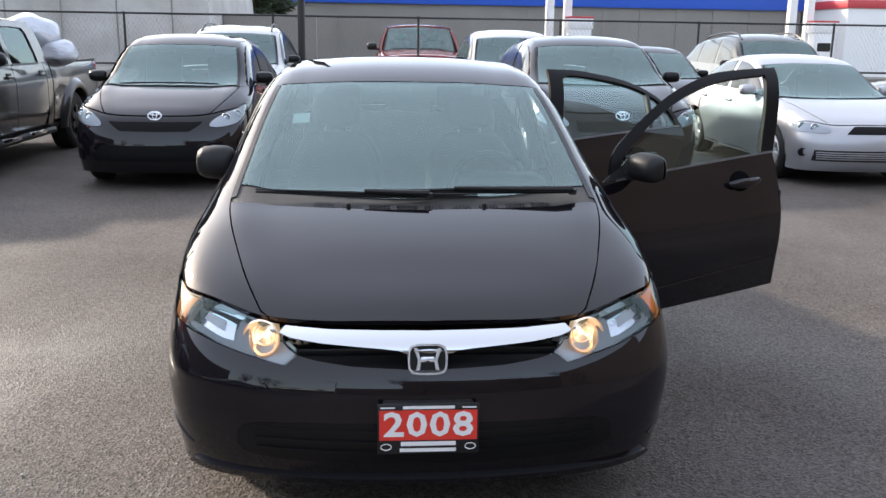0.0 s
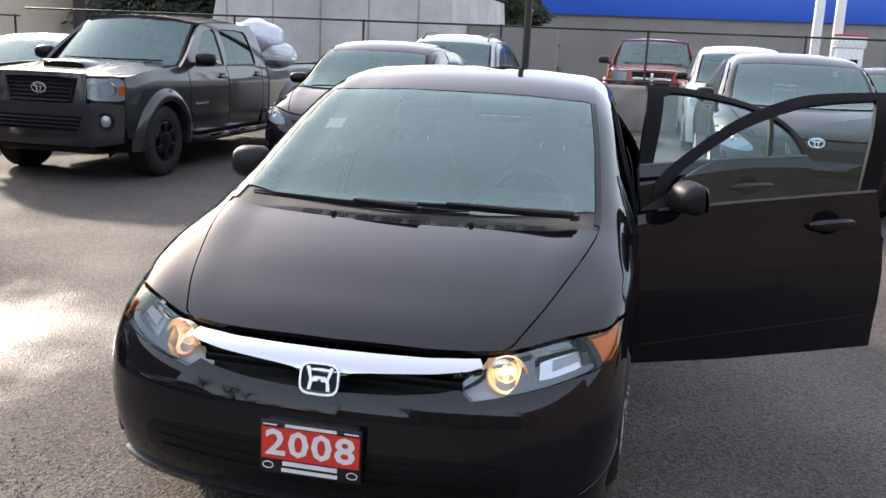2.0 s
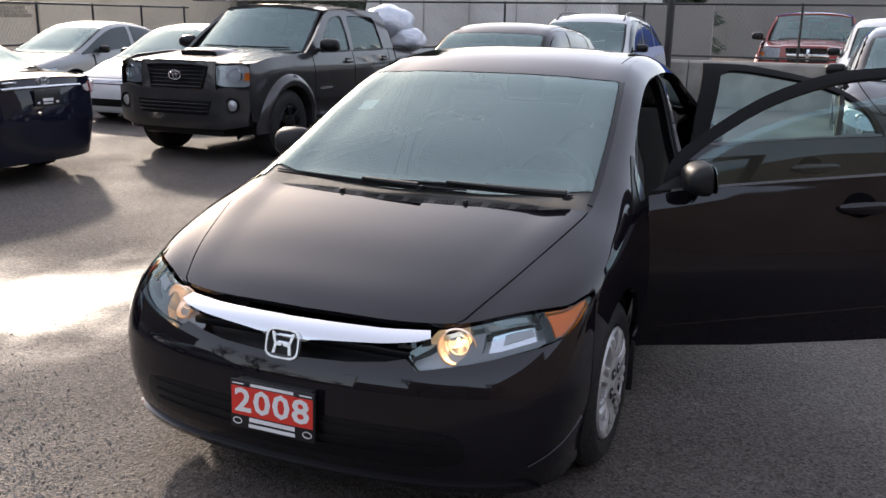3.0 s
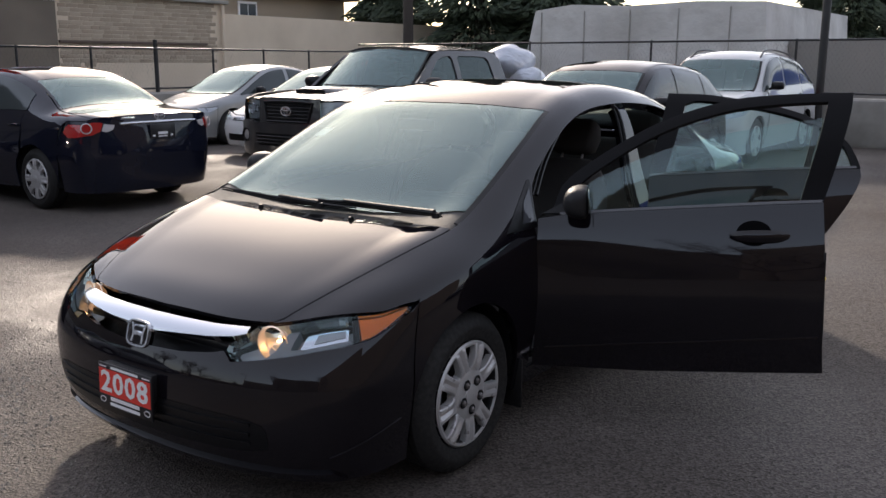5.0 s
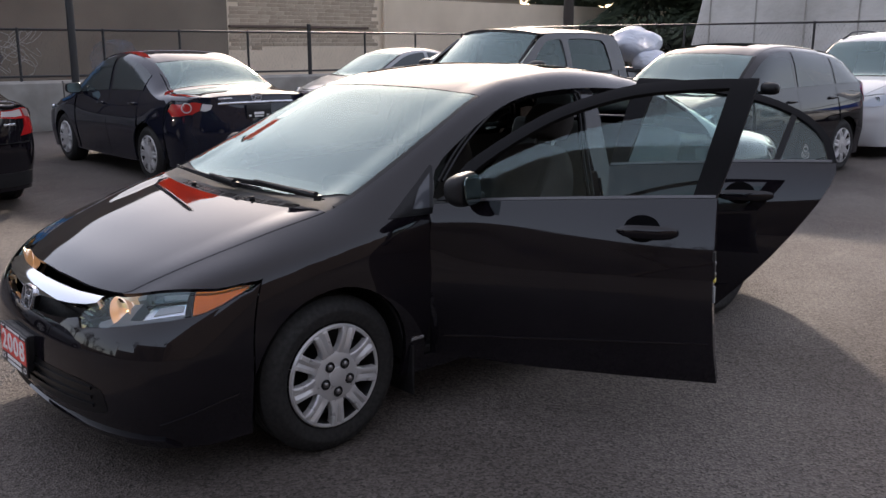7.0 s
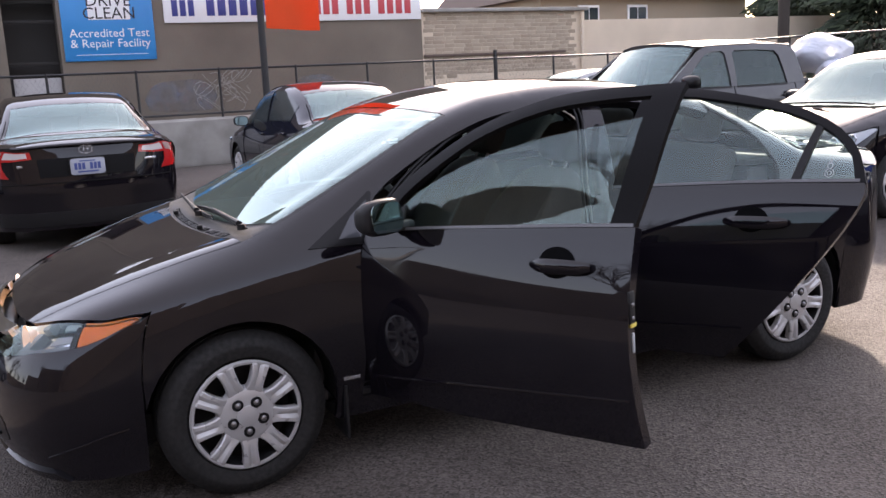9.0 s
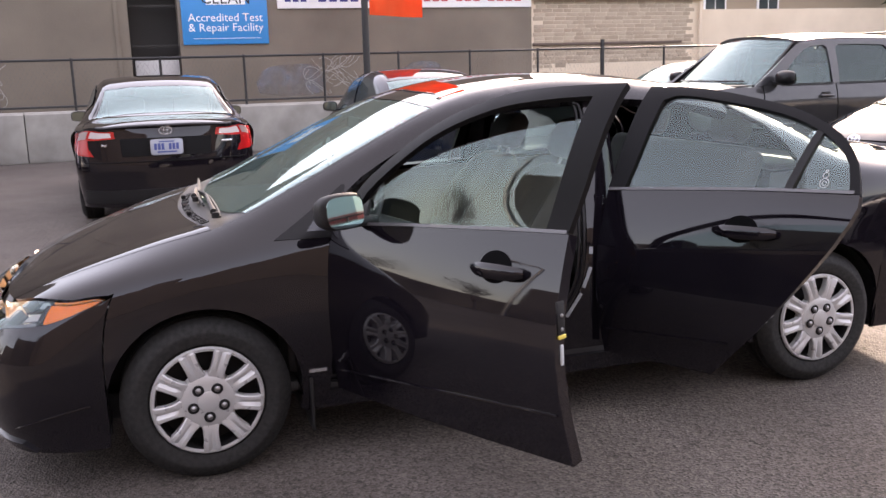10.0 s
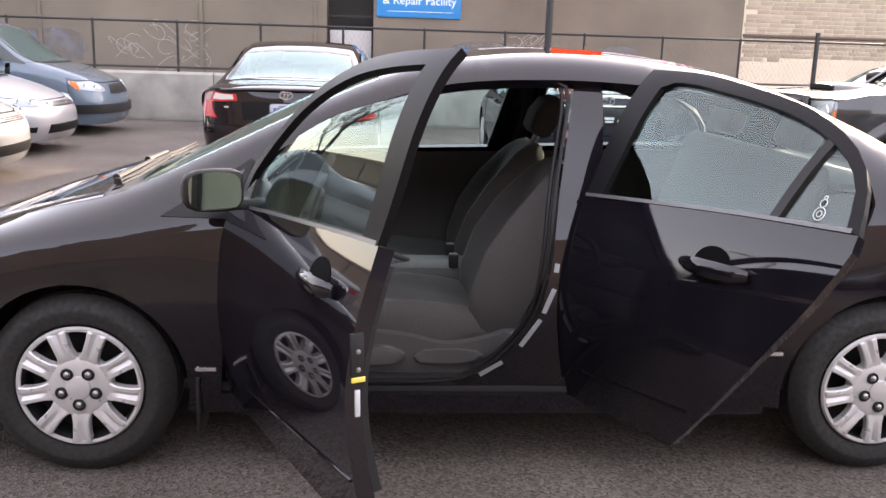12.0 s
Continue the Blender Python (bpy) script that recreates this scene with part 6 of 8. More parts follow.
# ---------------------------------------------------------------- pickups
def pickup(name, label, at, colour, group, scoop=False):
    """A double-cab pickup: fenders, doors, bed and cab built panel by panel; nose at y = 0, 5.6 m long."""
    ob = thing(name, label, "pickup truck", at, group)
    R, front, rear, arch = 0.385, 0.90, 4.47, 0.455
    L = 5.6
    width = spline([(0.30, 0.86), (0.42, 0.905), (0.62, 0.935), (0.80, 0.940), (0.95, 0.942), (1.05, 0.925), (1.13, 0.905), (1.18, 0.885)])

    def flank(y, z):
        y, z = np.broadcast_arrays(np.asarray(y, float), np.asarray(z, float))
        x = width(z)[0] - 0.16 * np.clip((0.62 - y) / 0.62, 0, 1.2) ** 2.2 - 0.03 * np.clip((y - 5.2) / 0.4, 0, 1) ** 2
        return np.stack([x, y, z], -1)

    def cabside(y, z):
        y, z = np.broadcast_arrays(np.asarray(y, float), np.asarray(z, float))
        u = np.clip(z - 1.17, -0.1, 1)
        return np.stack([0.893 - 0.22 * u - 0.22 * u * u - 0.05 * np.clip((1.7 - y) / 0.5, 0, 1) ** 2, y, z], -1)

    def bonnet(x, y):
        x, y = np.broadcast_arrays(np.asarray(x, float), np.asarray(y, float))
        z = 1.075 + 0.125 * np.clip(y / 1.4, 0, 1.2) ** 0.8 - 0.035 * (x / 0.85) ** 4 - 0.05 * np.clip((0.25 - y) / 0.25, 0, 1) ** 2 + 0.018 / (1 + np.exp((np.abs(x) - 0.47) * 55))
        return np.stack([x, y, z], -1)

    def face(x, z):
        x, z = np.broadcast_arrays(np.asarray(x, float), np.asarray(z, float))
        y = 0.085 + 0.20 * (np.abs(x) / 0.92) ** 3.2 + 0.10 * np.clip(z - 0.80, 0, 1) ** 1.2
        return np.stack([x, y, z], -1)

    def bow(x, z):
        p = face(x, z).copy()
        p[..., 1] -= 0.07 - 0.30 * np.clip(0.45 - np.asarray(z, float), 0, 1)
        return p

    def screen(x, s):
        x, s = np.broadcast_arrays(np.asarray(x, float), np.asarray(s, float))
        return np.stack([x, 1.29 + 0.60 * s + 0.17 * (x / 0.8) ** 2, 1.185 + 0.505 * s - 0.035 * (x / 0.75) ** 2 * s], -1)

    def lid(x, y):
        x, y = np.broadcast_arrays(np.asarray(x, float), np.asarray(y, float))
        return np.stack([x, y, 1.752 - 0.045 * ((y - 2.65) / 0.9) ** 2 - 0.075 * np.abs(x / 0.74) ** 2.6], -1)

    out = (0, 2.5, 0.7)
    for k in (1, -1):
        F, C = (flank, cabside) if k > 0 else (mirrored(flank), mirrored(cabside))
        wheel_arch = arc(front, R, arch, 0.50)
        skin("front_fender", [(1.44, 0.42), (1.44, 1.165), (1.0, 1.16), (0.5, 1.13), (0.235, 1.07), (0.215, 0.83), (0.215, 0.60), (0.26, 0.46), (0.40, 0.44), *wheel_arch[::-1], (1.36, 0.42)], F, colour, ob, step=0.07, ref=out)
        door = skin("front_door", [(1.455, 0.42), (1.455, 1.172), (2.42, 1.176), (2.42, 0.42)], F, colour, ob, step=0.08, ref=out)
        back = skin("rear_door", [(2.435, 0.42), (2.435, 1.176), (3.42, 1.18), (3.42, 0.62), (3.36, 0.50), (3.30, 0.42)], F, colour, ob, step=0.08, ref=out)
        skin("cab_corner", [(3.435, 0.42), (3.435, 1.18), (3.60, 1.18), (3.60, 0.42)], F, colour, ob, step=0.08, ref=out)
        skin("bed_side", [(3.635, 0.46), (3.635, 1.165), (L - 0.05, 1.165), (L - 0.05, 0.52), *[q for q in arc(rear, R, arch, 0.50)], (3.9, 0.46)], F, colour, ob, step=0.08, ref=out)
        skin("rocker", [(1.36, 0.34), (1.36, 0.415), (3.9, 0.415), (3.9, 0.34)], F, TRIM, ob, step=0.1, offset=-0.01, depth=0.08, ref=out)
        skin("door_moulding", [(1.50, 0.615), (1.50, 0.655), (2.40, 0.655), (2.40, 0.615)], F, colour, door, step=0.08, offset=0.012, depth=0.012, ref=out)
        skin("door_script", [(1.56, 0.74), (1.56, 0.765), (1.86, 0.765), (1.86, 0.74)], F, BADGE, door, step=0.08, offset=0.004, depth=0.003, ref=out)
        # cab frame: rail with three pillars hanging from it
        frame_line = [(1.36, 1.17), (1.60, 1.345), (1.80, 1.49), (1.96, 1.605), (2.10, 1.655), (2.6, 1.675), (3.2, 1.668), (3.42, 1.645), (3.52, 1.57), (3.60, 1.18), (3.30, 1.18), (3.285, 1.28), (3.24, 1.53), (3.18, 1.585), (2.9, 1.60), (2.54, 1.60), (2.49, 1.57), (2.475, 1.178), (2.385, 1.178), (2.375, 1.57), (2.33, 1.60), (2.16, 1.585), (2.05, 1.55), (1.90, 1.44), (1.76, 1.31), (1.685, 1.175)]
        side_frame = skin("cab_frame", frame_line, C, colour, ob, step=0.05, depth=0.04, ref=out)
        skin("side_window", [(1.68, 1.16), (1.76, 1.32), (1.90, 1.45), (2.05, 1.56), (2.16, 1.595), (2.385, 1.61), (2.395, 1.16)], C, GLASS, side_frame, step=0.08, depth=0, offset=-0.015, ref=out)
        skin("side_window", [(2.465, 1.16), (2.48, 1.60), (2.9, 1.61), (3.19, 1.59), (3.25, 1.53), (3.295, 1.16)], C, PRIVACY, side_frame, step=0.08, depth=0, offset=-0.015, ref=out)
        for y0, y1 in ((1.70, 2.38), (2.48, 3.29)):
            skin("window_seal", [(y0, 1.165), (y0, 1.185), (y1, 1.185), (y1, 1.165)], C, TRIM, side_frame, step=0.1, depth=0.01, offset=0.006, ref=out)
        for y, d in ((2.27, door), (3.27, back)):
            p = flank(y, 1.04)
            part("handle", boxed(p[0] - 0.005, p[0] + 0.035, y - 0.09, y + 0.09, 1.025, 1.058, 0.012, Matrix.Diagonal((k, 1, 1, 1)), 3), colour, d)
            part("handle_cup", boxed(p[0] - 0.02, p[0] + 0.003, y - 0.06, y + 0.06, 0.995, 1.085, 0.002, Matrix.Diagonal((k, 1, 1, 1))), TRIM, d)
        mirror_housing(ob, k * 0.93, 1.63, 1.255, k, TRIM, None, 1.02)
        for y in (front, rear):
            wheel(ob, k * 0.925, y, R, k, "rim", 6, 0.25, 0.55, rim_mat=TRIM)
            bm = lathe(bmesh.new(), [(arch + 0.004, 0.90), (arch + 0.004, 0.5), (0.1, 0.5)], 32)
            bmesh.ops.delete(bm, geom=[f for f in bm.faces if f.calc_center_median().z < -0.1], context="FACES")
            bmesh.ops.transform(bm, matrix=Matrix.Diagonal((k, 1, 1, 1)) @ pose(0, y, R), verts=bm.verts)
            part("wheel_liner", bm, PLASTIC, ob)
            bm, grid = bmesh.new(), []
            for a in np.linspace(-0.12, math.pi + 0.12, 26):
                row = []
                for r, lift in ((arch - 0.02, -0.04), (arch - 0.02, 0.045), (arch + 0.005, 0.062), (arch + 0.055, 0.056), (arch + 0.10, 0.018), (arch + 0.115, -0.01)):
                    yy, zz = y + r * math.cos(a), R + r * math.sin(a)
                    p = flank(yy, min(max(zz, 0.40), 1.15))
                    row.append(bm.verts.new((k * (float(p[0]) + lift), yy, zz)))
                grid.append(row)
            for a, b in zip(grid, grid[1:]):
                for i in range(5):
                    bm.faces.new((a[i], a[i + 1], b[i + 1], b[i]))
            part("arch_flare", bm, colour, ob, angle=0.8)
        step_bar = part("side_step", tube(bmesh.new(), [(k * 0.84, 1.50, 0.36), (k * 0.96, 1.60, 0.35), (k * 0.96, 3.45, 0.35), (k * 0.84, 3.55, 0.36)], 0.042, 10), PLASTIC, ob)
        for y in (1.75, 2.55):
            part("tread", boxed(k * 0.985 - 0.03, k * 0.985 + 0.03, y, y + 0.5, 0.345, 0.398, 0.006), CHROME, step_bar)
        # headlamp: dark bezel, two reflector bowls, amber corner, clear lens
        Fa = face if k > 0 else mirrored(face)
        shape = [(0.505, 1.05), (0.515, 0.855), (0.60, 0.835), (0.80, 0.835), (0.875, 0.855), (0.865, 1.03), (0.80, 1.065), (0.62, 1.08)]
        lamp = skin("headlight", shape, Fa, HEAD, ob, step=0.04, offset=-0.03, depth=0, ref=out)
        skin("turn_signal", [(0.80, 0.90), (0.855, 0.905), (0.853, 0.985), (0.805, 0.985)], Fa, AMBER, lamp, step=0.04, offset=-0.008, depth=0.02, ref=out)
        skin("lamp_bezel", [(0.53, 0.885), (0.79, 0.875), (0.79, 1.045), (0.54, 1.04)], Fa, HEAD, lamp, step=0.04, offset=-0.02, depth=0.01, ref=out)
        for x, z, r in ((0.575, 0.96, 0.05), (0.705, 0.95, 0.078)):
            p = face(x, z)
            aim = look((k * x, float(p[1]) + 0.03, z), (k * (x + 0.15), float(p[1]) - 1, z)) @ pose(0, 0, 0, 0, 90, 0)
            part("reflector", lathe(bmesh.new(), [(r, 0.018), (r * 0.95, 0.03), (r * 0.9, 0.014), (r * 0.6, -0.01), (r * 0.25, -0.02), (r * 0.22, 0.0), (0.0005, 0.004)], 24, aim), REFLECTOR, lamp)
        skin("lens", shape, Fa, LENS, lamp, step=0.05, offset=0.004, depth=0.03, ref=out)
        p = bow(0.72, 0.64)
        fog = part("fog_recess", lathe(bmesh.new(), [(0.085, 0.0), (0.085, 0.012), (0.065, 0.01), (0.06, -0.03), (0.0005, -0.03)], 24, look((k * 0.72, float(p[1]) - 0.004, 0.64), (k * 0.85, float(p[1]) - 1, 0.64)) @ pose(0, 0, 0, 0, 90, 0)), TRIM, ob)
        part("fog_lamp", lathe(bmesh.new(), [(0.058, -0.02), (0.056, 0.0), (0.04, 0.006), (0.0005, 0.009)], 24, look((k * 0.72, float(p[1]) - 0.006, 0.64), (k * 0.85, float(p[1]) - 1, 0.64)) @ pose(0, 0, 0, 0, 90, 0)), HEAD, fog)
        skin("pillar_strip", [(k * x, s) for x, s in ((0.80, -0.02), (0.695, 0.98), (0.67, 0.98), (0.765, -0.02))][::k], screen, TRIM, ob, step=0.06, depth=0.01, ref=out)
        part("tail_light", boxed(0.80, 0.905, L - 0.13, L - 0.02, 0.72, 1.13, 0.02, Matrix.Diagonal((k, 1, 1, 1))), RED_LENS, ob)
        part("bed_rail", boxed(0.78, 0.905, 3.66, L - 0.06, 1.15, 1.185, 0.012, Matrix.Diagonal((k, 1, 1, 1))), PLASTIC, ob)
        part("bed_wall", boxed(0.74, 0.79, 3.66, L - 0.08, 0.62, 1.16, 0.01, Matrix.Diagonal((k, 1, 1, 1))), PLASTIC, ob)
    bonnet_line = [(0.80, 1.26), (0.815, 0.9), (0.80, 0.5), (0.77, 0.26), (0.62, 0.165), (0.45, 0.125), (0.2, 0.105)]
    hood = skin("hood", bonnet_line + [(-x, y) for x, y in bonnet_line[::-1]] + [(-0.5, 1.22), (0, 1.20), (0.5, 1.22)], bonnet, colour, ob, step=0.05, depth=0.025)
    for k in (1, -1):
        rows = [(0.805, 1.36), (0.825, 0.9), (0.81, 0.5), (0.775, 0.25), (0.79, 0.235), (0.83, 0.33), (0.905, 0.6), (0.905, 1.0), (0.90, 1.36)]
        skin("fender_top", [(k * x, y) for x, y in rows][::k], lambda x, y: np.stack([x, y, bonnet(x, y)[..., 2] - 0.028 * np.clip((np.abs(x) - 0.81) / 0.09, 0, 1.2) ** 2], -1), colour, ob, step=0.05)
    part("cowl", boxed(-0.78, 0.78, 1.20, 1.42, 1.10, 1.183, 0.02), TRIM, ob)
    skin("windscreen", [(0.77, 0.0), (0.675, 0.97), (0.3, 0.99), (-0.3, 0.99), (-0.675, 0.97), (-0.77, 0.0), (-0.3, -0.04), (0.3, -0.04)], screen, PARKED_SCREEN, ob, step=0.08, depth=0, ref=out)
    for x0, x1 in ((-0.62, -0.02), (0.0, 0.62)):
        part("wiper", tube(bmesh.new(), [tuple(screen(x, 0.045) + np.array([0, -0.015, 0.015])) for x in np.linspace(x0, x1, 7)], 0.009, 6), TRIM, ob)
    skin("roof", [(0.72, 2.02), (0.735, 2.7), (0.72, 3.42), (0.6, 3.52), (-0.6, 3.52), (-0.72, 3.42), (-0.735, 2.7), (-0.72, 2.02), (-0.66, 1.98), (-0.3, 1.895), (0.3, 1.895), (0.66, 1.98)], lid, colour, ob, step=0.06, depth=0.04)
    skin("cab_back", [(0.86, 1.15), (0.70, 1.66), (-0.70, 1.66), (-0.86, 1.15)], lambda x, z: np.stack([x, 3.60 - 0.16 * np.clip(z - 1.2, 0, 1), z], -1), colour, ob, step=0.1, depth=0.03, ref=out)
    skin("rear_window", [(0.62, 1.25), (0.56, 1.58), (-0.56, 1.58), (-0.62, 1.25)], lambda x, z: np.stack([x, 3.608 - 0.16 * np.clip(z - 1.2, 0, 1), z], -1), SIDE_GLASS, ob, step=0.1, depth=0, ref=out)
    part("bed_floor", boxed(-0.76, 0.76, 3.64, L - 0.06, 0.58, 0.63, 0.01), PLASTIC, ob)
    part("bed_front", boxed(-0.80, 0.80, 3.635, 3.675, 0.55, 1.165, 0.01), PLASTIC, ob)
    gate = part("tailgate", boxed(-0.79, 0.79, L - 0.07, L - 0.02, 0.56, 1.165, 0.015), colour, ob)
    part("gate_handle", boxed(-0.12, 0.12, L - 0.025, L - 0.005, 0.98, 1.06, 0.008), TRIM, gate)
    part("rear_bumper", boxed(-0.88, 0.88, L - 0.10, L + 0.06, 0.42, 0.55, 0.03, None, 3), STEEL, ob)
    # nose
    skin("nose_backing", [(-0.86, 0.42), (0.86, 0.42), (0.86, 1.04), (0.6, 1.06), (-0.6, 1.06), (-0.86, 1.04)], face, PLASTIC, ob, step=0.1, offset=-0.06, depth=0, ref=out)
    skin("nose_panel", [(-0.5, 0.79), (0.5, 0.79), (0.5, 1.095), (0.3, 1.105), (-0.3, 1.105), (-0.5, 1.095)], face, colour, ob, step=0.05, depth=0.04, ref=out)
    opening = [(-0.40, 1.045), (-0.34, 0.82), (0.34, 0.82), (0.40, 1.045), (0.2, 1.058), (-0.2, 1.058)]
    grille = skin("grille", opening, face, MESH, ob, step=0.05, offset=0.003, depth=0.002, ref=out)
    rim = [tuple(face(x, z) + np.array([0, -0.012, 0])) for x, z in dense(opening, 0.06)]
    part("grille_frame", tube(bmesh.new(), rim + rim[:1], 0.014, 8, False), TRIM, grille)
    for z in (0.865, 0.905, 0.945, 0.985, 1.02):
        w = 0.35 + 0.25 * (z - 0.83)
        part("grille_slat", tube(bmesh.new(), [tuple(face(x, z) + np.array([0, -0.008, 0])) for x in np.linspace(-w, w, 9)], 0.008, 6), TRIM, grille)
    bumper = skin("front_bumper", [(-0.885, 0.60), (-0.86, 0.42), (-0.6, 0.375), (0.6, 0.375), (0.86, 0.42), (0.885, 0.60), (0.885, 0.80), (0.7, 0.83), (0.5, 0.80), (-0.5, 0.80), (-0.7, 0.83), (-0.885, 0.80)], bow, colour, ob, step=0.05, depth=0.10, ref=out)
    skin("lower_intake", [(-0.44, 0.53), (0.44, 0.53), (0.50, 0.68), (-0.50, 0.68)], bow, MESH, bumper, step=0.05, offset=0.003, depth=0.002, ref=out)
    for z in (0.565, 0.605, 0.645):
        part("intake_bar", tube(bmesh.new(), [tuple(bow(x, z) + np.array([0, -0.006, 0])) for x in np.linspace(-0.46, 0.46, 9)], 0.008, 6), TRIM, bumper)
    part("skid_plate", boxed(-0.55, 0.55, 0.14, 0.7, 0.30, 0.40, 0.03, pose(0, 0, 0, -4)), PLASTIC, ob)
    part("underbody", boxed(-0.55, 0.55, 0.5, L - 0.3, 0.36, 0.56, 0.03), PLASTIC, ob)
    part("cabin", boxed(-0.80, 0.80, 1.45, 3.5, 0.5, 0.86, 0.05), CABIN, ob)
    part("dashboard", boxed(-0.78, 0.78, 1.38, 1.66, 0.85, 1.14, 0.06, None, 3), CABIN, ob)
    part("steering_wheel", tube(bmesh.new(), [pose(0.37, 1.82, 1.16, 64) @ Vector((0.19 * math.cos(a), 0.19 * math.sin(a), 0)) for a in np.linspace(0, 2 * math.pi, 25)], 0.016, 8, False), CABIN, ob)
    for x in (-0.38, 0.38):
        for y in (2.35, 3.22):
            bm = boxed(x - 0.24, x + 0.24, -0.07, 0.08, 0.0, 0.56, 0.06, pose(0, y, 0.84, -14), 3)
            part("cab_seat", block(bm, x - 0.13, x + 0.13, -0.05, 0.05, 0.57, 0.72, 0.04, pose(0, y, 0.84, -14), 3), CLOTH, ob)
    part("inner_mirror", boxed(-0.12, 0.12, 1.84, 1.87, 1.54, 1.60, 0.012), CABIN, ob)
    if scoop:
        z = float(bonnet(0.0, 0.72)[2])
        bm, grid = bmesh.new(), []
        for y, w, h in ((0.50, 0.27, 0.052), (0.54, 0.29, 0.062), (0.70, 0.29, 0.056), (0.92, 0.26, 0.03), (1.05, 0.22, -0.004)):
            base = float(bonnet(0.0, y)[2])
            grid.append([bm.verts.new((w * u, y - 0.02 * (1 - abs(u)), base - 0.02 + (h + 0.02) * (1 - abs(u) ** 5))) for u in np.linspace(-1, 1, 15)])
        for a, b in zip(grid, grid[1:]):
            for i in range(14):
                bm.faces.new((a[i], a[i + 1], b[i + 1], b[i]))
        scoop_hood = part("hood_scoop", bm, colour, hood, angle=0.9)
        y = 0.505
        mouth = [(x, float(bonnet(0, y)[2]) + dz) for x, dz in ((-0.24, 0.006), (0.24, 0.006), (0.225, 0.04), (0.0, 0.047), (-0.225, 0.04))]
        part("scoop_mouth", prism(bmesh.new(), mouth, -0.004, 0.02, Matrix(((1, 0, 0, 0), (0, 0, 1, y - 0.018), (0, 1, 0, 0), (0, 0, 0, 1)))), MESH, scoop_hood)
        oval_badge(grille, pose(0, float(face(0, 0.945)[1]) - 0.022, 0.945), 0.17)
    else:
        part("grille_cross", boxed(-0.03, 0.03, 0.06, 0.13, 0.82, 1.05, 0.01), CHROME, grille)
        part("grille_cross", boxed(-0.38, 0.38, 0.07, 0.12, 0.91, 0.96, 0.01), CHROME, grille)
    return ob


PRIVACY = glass("tinted_side_glass", (0.30, 0.34, 0.34), ior=1.6)
TRUCK = paint("dark_grey_truck_paint", (0.023, 0.024, 0.027), 0.35, 0.4, dust=0.14)
pickup("grey_pickup", "dark grey double-cab pickup with a hood scoop", pose(-5.15, 5.75, 0), TRUCK, "cars parked in the lot", True)
pickup("red_pickup", "dull red pickup parked beyond the fence", pose(0.9, 17.4, 0) @ Matrix.Diagonal((1.06, 1.02, 1.07, 1)), REDCAR, "cars parked in the lot")
WRAP = material("plastic_wrap", (0.62, 0.66, 0.74), 0.25, Transmission_Weight=0.25, Specular_IOR_Level=0.6)
bm = bmesh.new()
for centre, size, seed in ((Vector((0, 0, 0.06)), Vector((0.38, 0.52, 0.25)), 1), (Vector((0.34, -0.2, -0.18)), Vector((0.24, 0.36, 0.17)), 5)):
    lump = bmesh.ops.create_icosphere(bm, subdivisions=5, radius=1)["verts"]
    for v in lump:
        n = v.co.normalized()
        fold = noise.noise(Vector((n.x * 2.2, n.y * 7.0 + n.z * 5.0, seed)))
        d = 1 + 0.16 * noise.noise(n * 1.4 + Vector((seed, 0, 0))) + 0.05 * abs(fold) - 0.03 * abs(noise.noise(n * 11.0))
        v.co = centre + Vector((n.x * size.x, n.y * size.y, n.z * size.z)) * d
bag = part("wrapped_parcel", bm, WRAP, None, angle=3)
bag.matrix_basis = pose(-4.72, 10.1, 1.46, 0, 0, 20)
tagged(bag, "parcel wrapped in crumpled clear plastic on the pickup bed", "parcel")
# ---------------------------------------------------------------- surfaces of the yard
ASPHALT = material("damp_asphalt", (0.06, 0.058, 0.055), 0.6)
flat = place(ASPHALT)
stones = node(ASPHALT, "ShaderNodeTexVoronoi", Scale=110.0)
link(ASPHALT, flat, stones.inputs["Vector"])
tone = grain(ASPHALT, 0.45, 0.0, 1.0, 5.0, flat)
tint = blend(ASPHALT, tone, (0.058, 0.049, 0.044), (0.104, 0.090, 0.080))
speck = node(ASPHALT, "ShaderNodeMapRange", From_Min=0.0, From_Max=1.0, To_Min=0.2, To_Max=2.2)
link(ASPHALT, stones.outputs["Color"], speck.inputs["Value"])
shade = ASPHALT.node_tree.nodes.new("ShaderNodeMix")
shade.data_type, shade.blend_type = "RGBA", "MULTIPLY"
shade.inputs["Factor"].default_value = 0.85
link(ASPHALT, tint, shade.inputs["A"])
link(ASPHALT, speck.outputs["Result"], shade.inputs["B"])
link(ASPHALT, shade.outputs["Result"], shader(ASPHALT).inputs["Base Color"])
def patch(m, x, y, inner, outer):
    """1 within a ragged spot about that place, 0 outside."""
    away = node(m, "ShaderNodeVectorMath")
    away.operation = "DISTANCE"
    link(m, flat, away.inputs[0])
    away.inputs[1].default_value = (x, y, 0)
    ragged = node(m, "ShaderNodeMath")
    ragged.operation = "ADD"
    link(m, away.outputs["Value"], ragged.inputs[0])
    link(m, grain(m, 2.2, -0.35, 0.35, 6.0, flat), ragged.inputs[1])
    r = node(m, "ShaderNodeMapRange", From_Min=inner, From_Max=outer, To_Min=1.0, To_Max=0.0)
    link(m, ragged.outputs[0], r.inputs["Value"])
    return r.outputs["Result"]


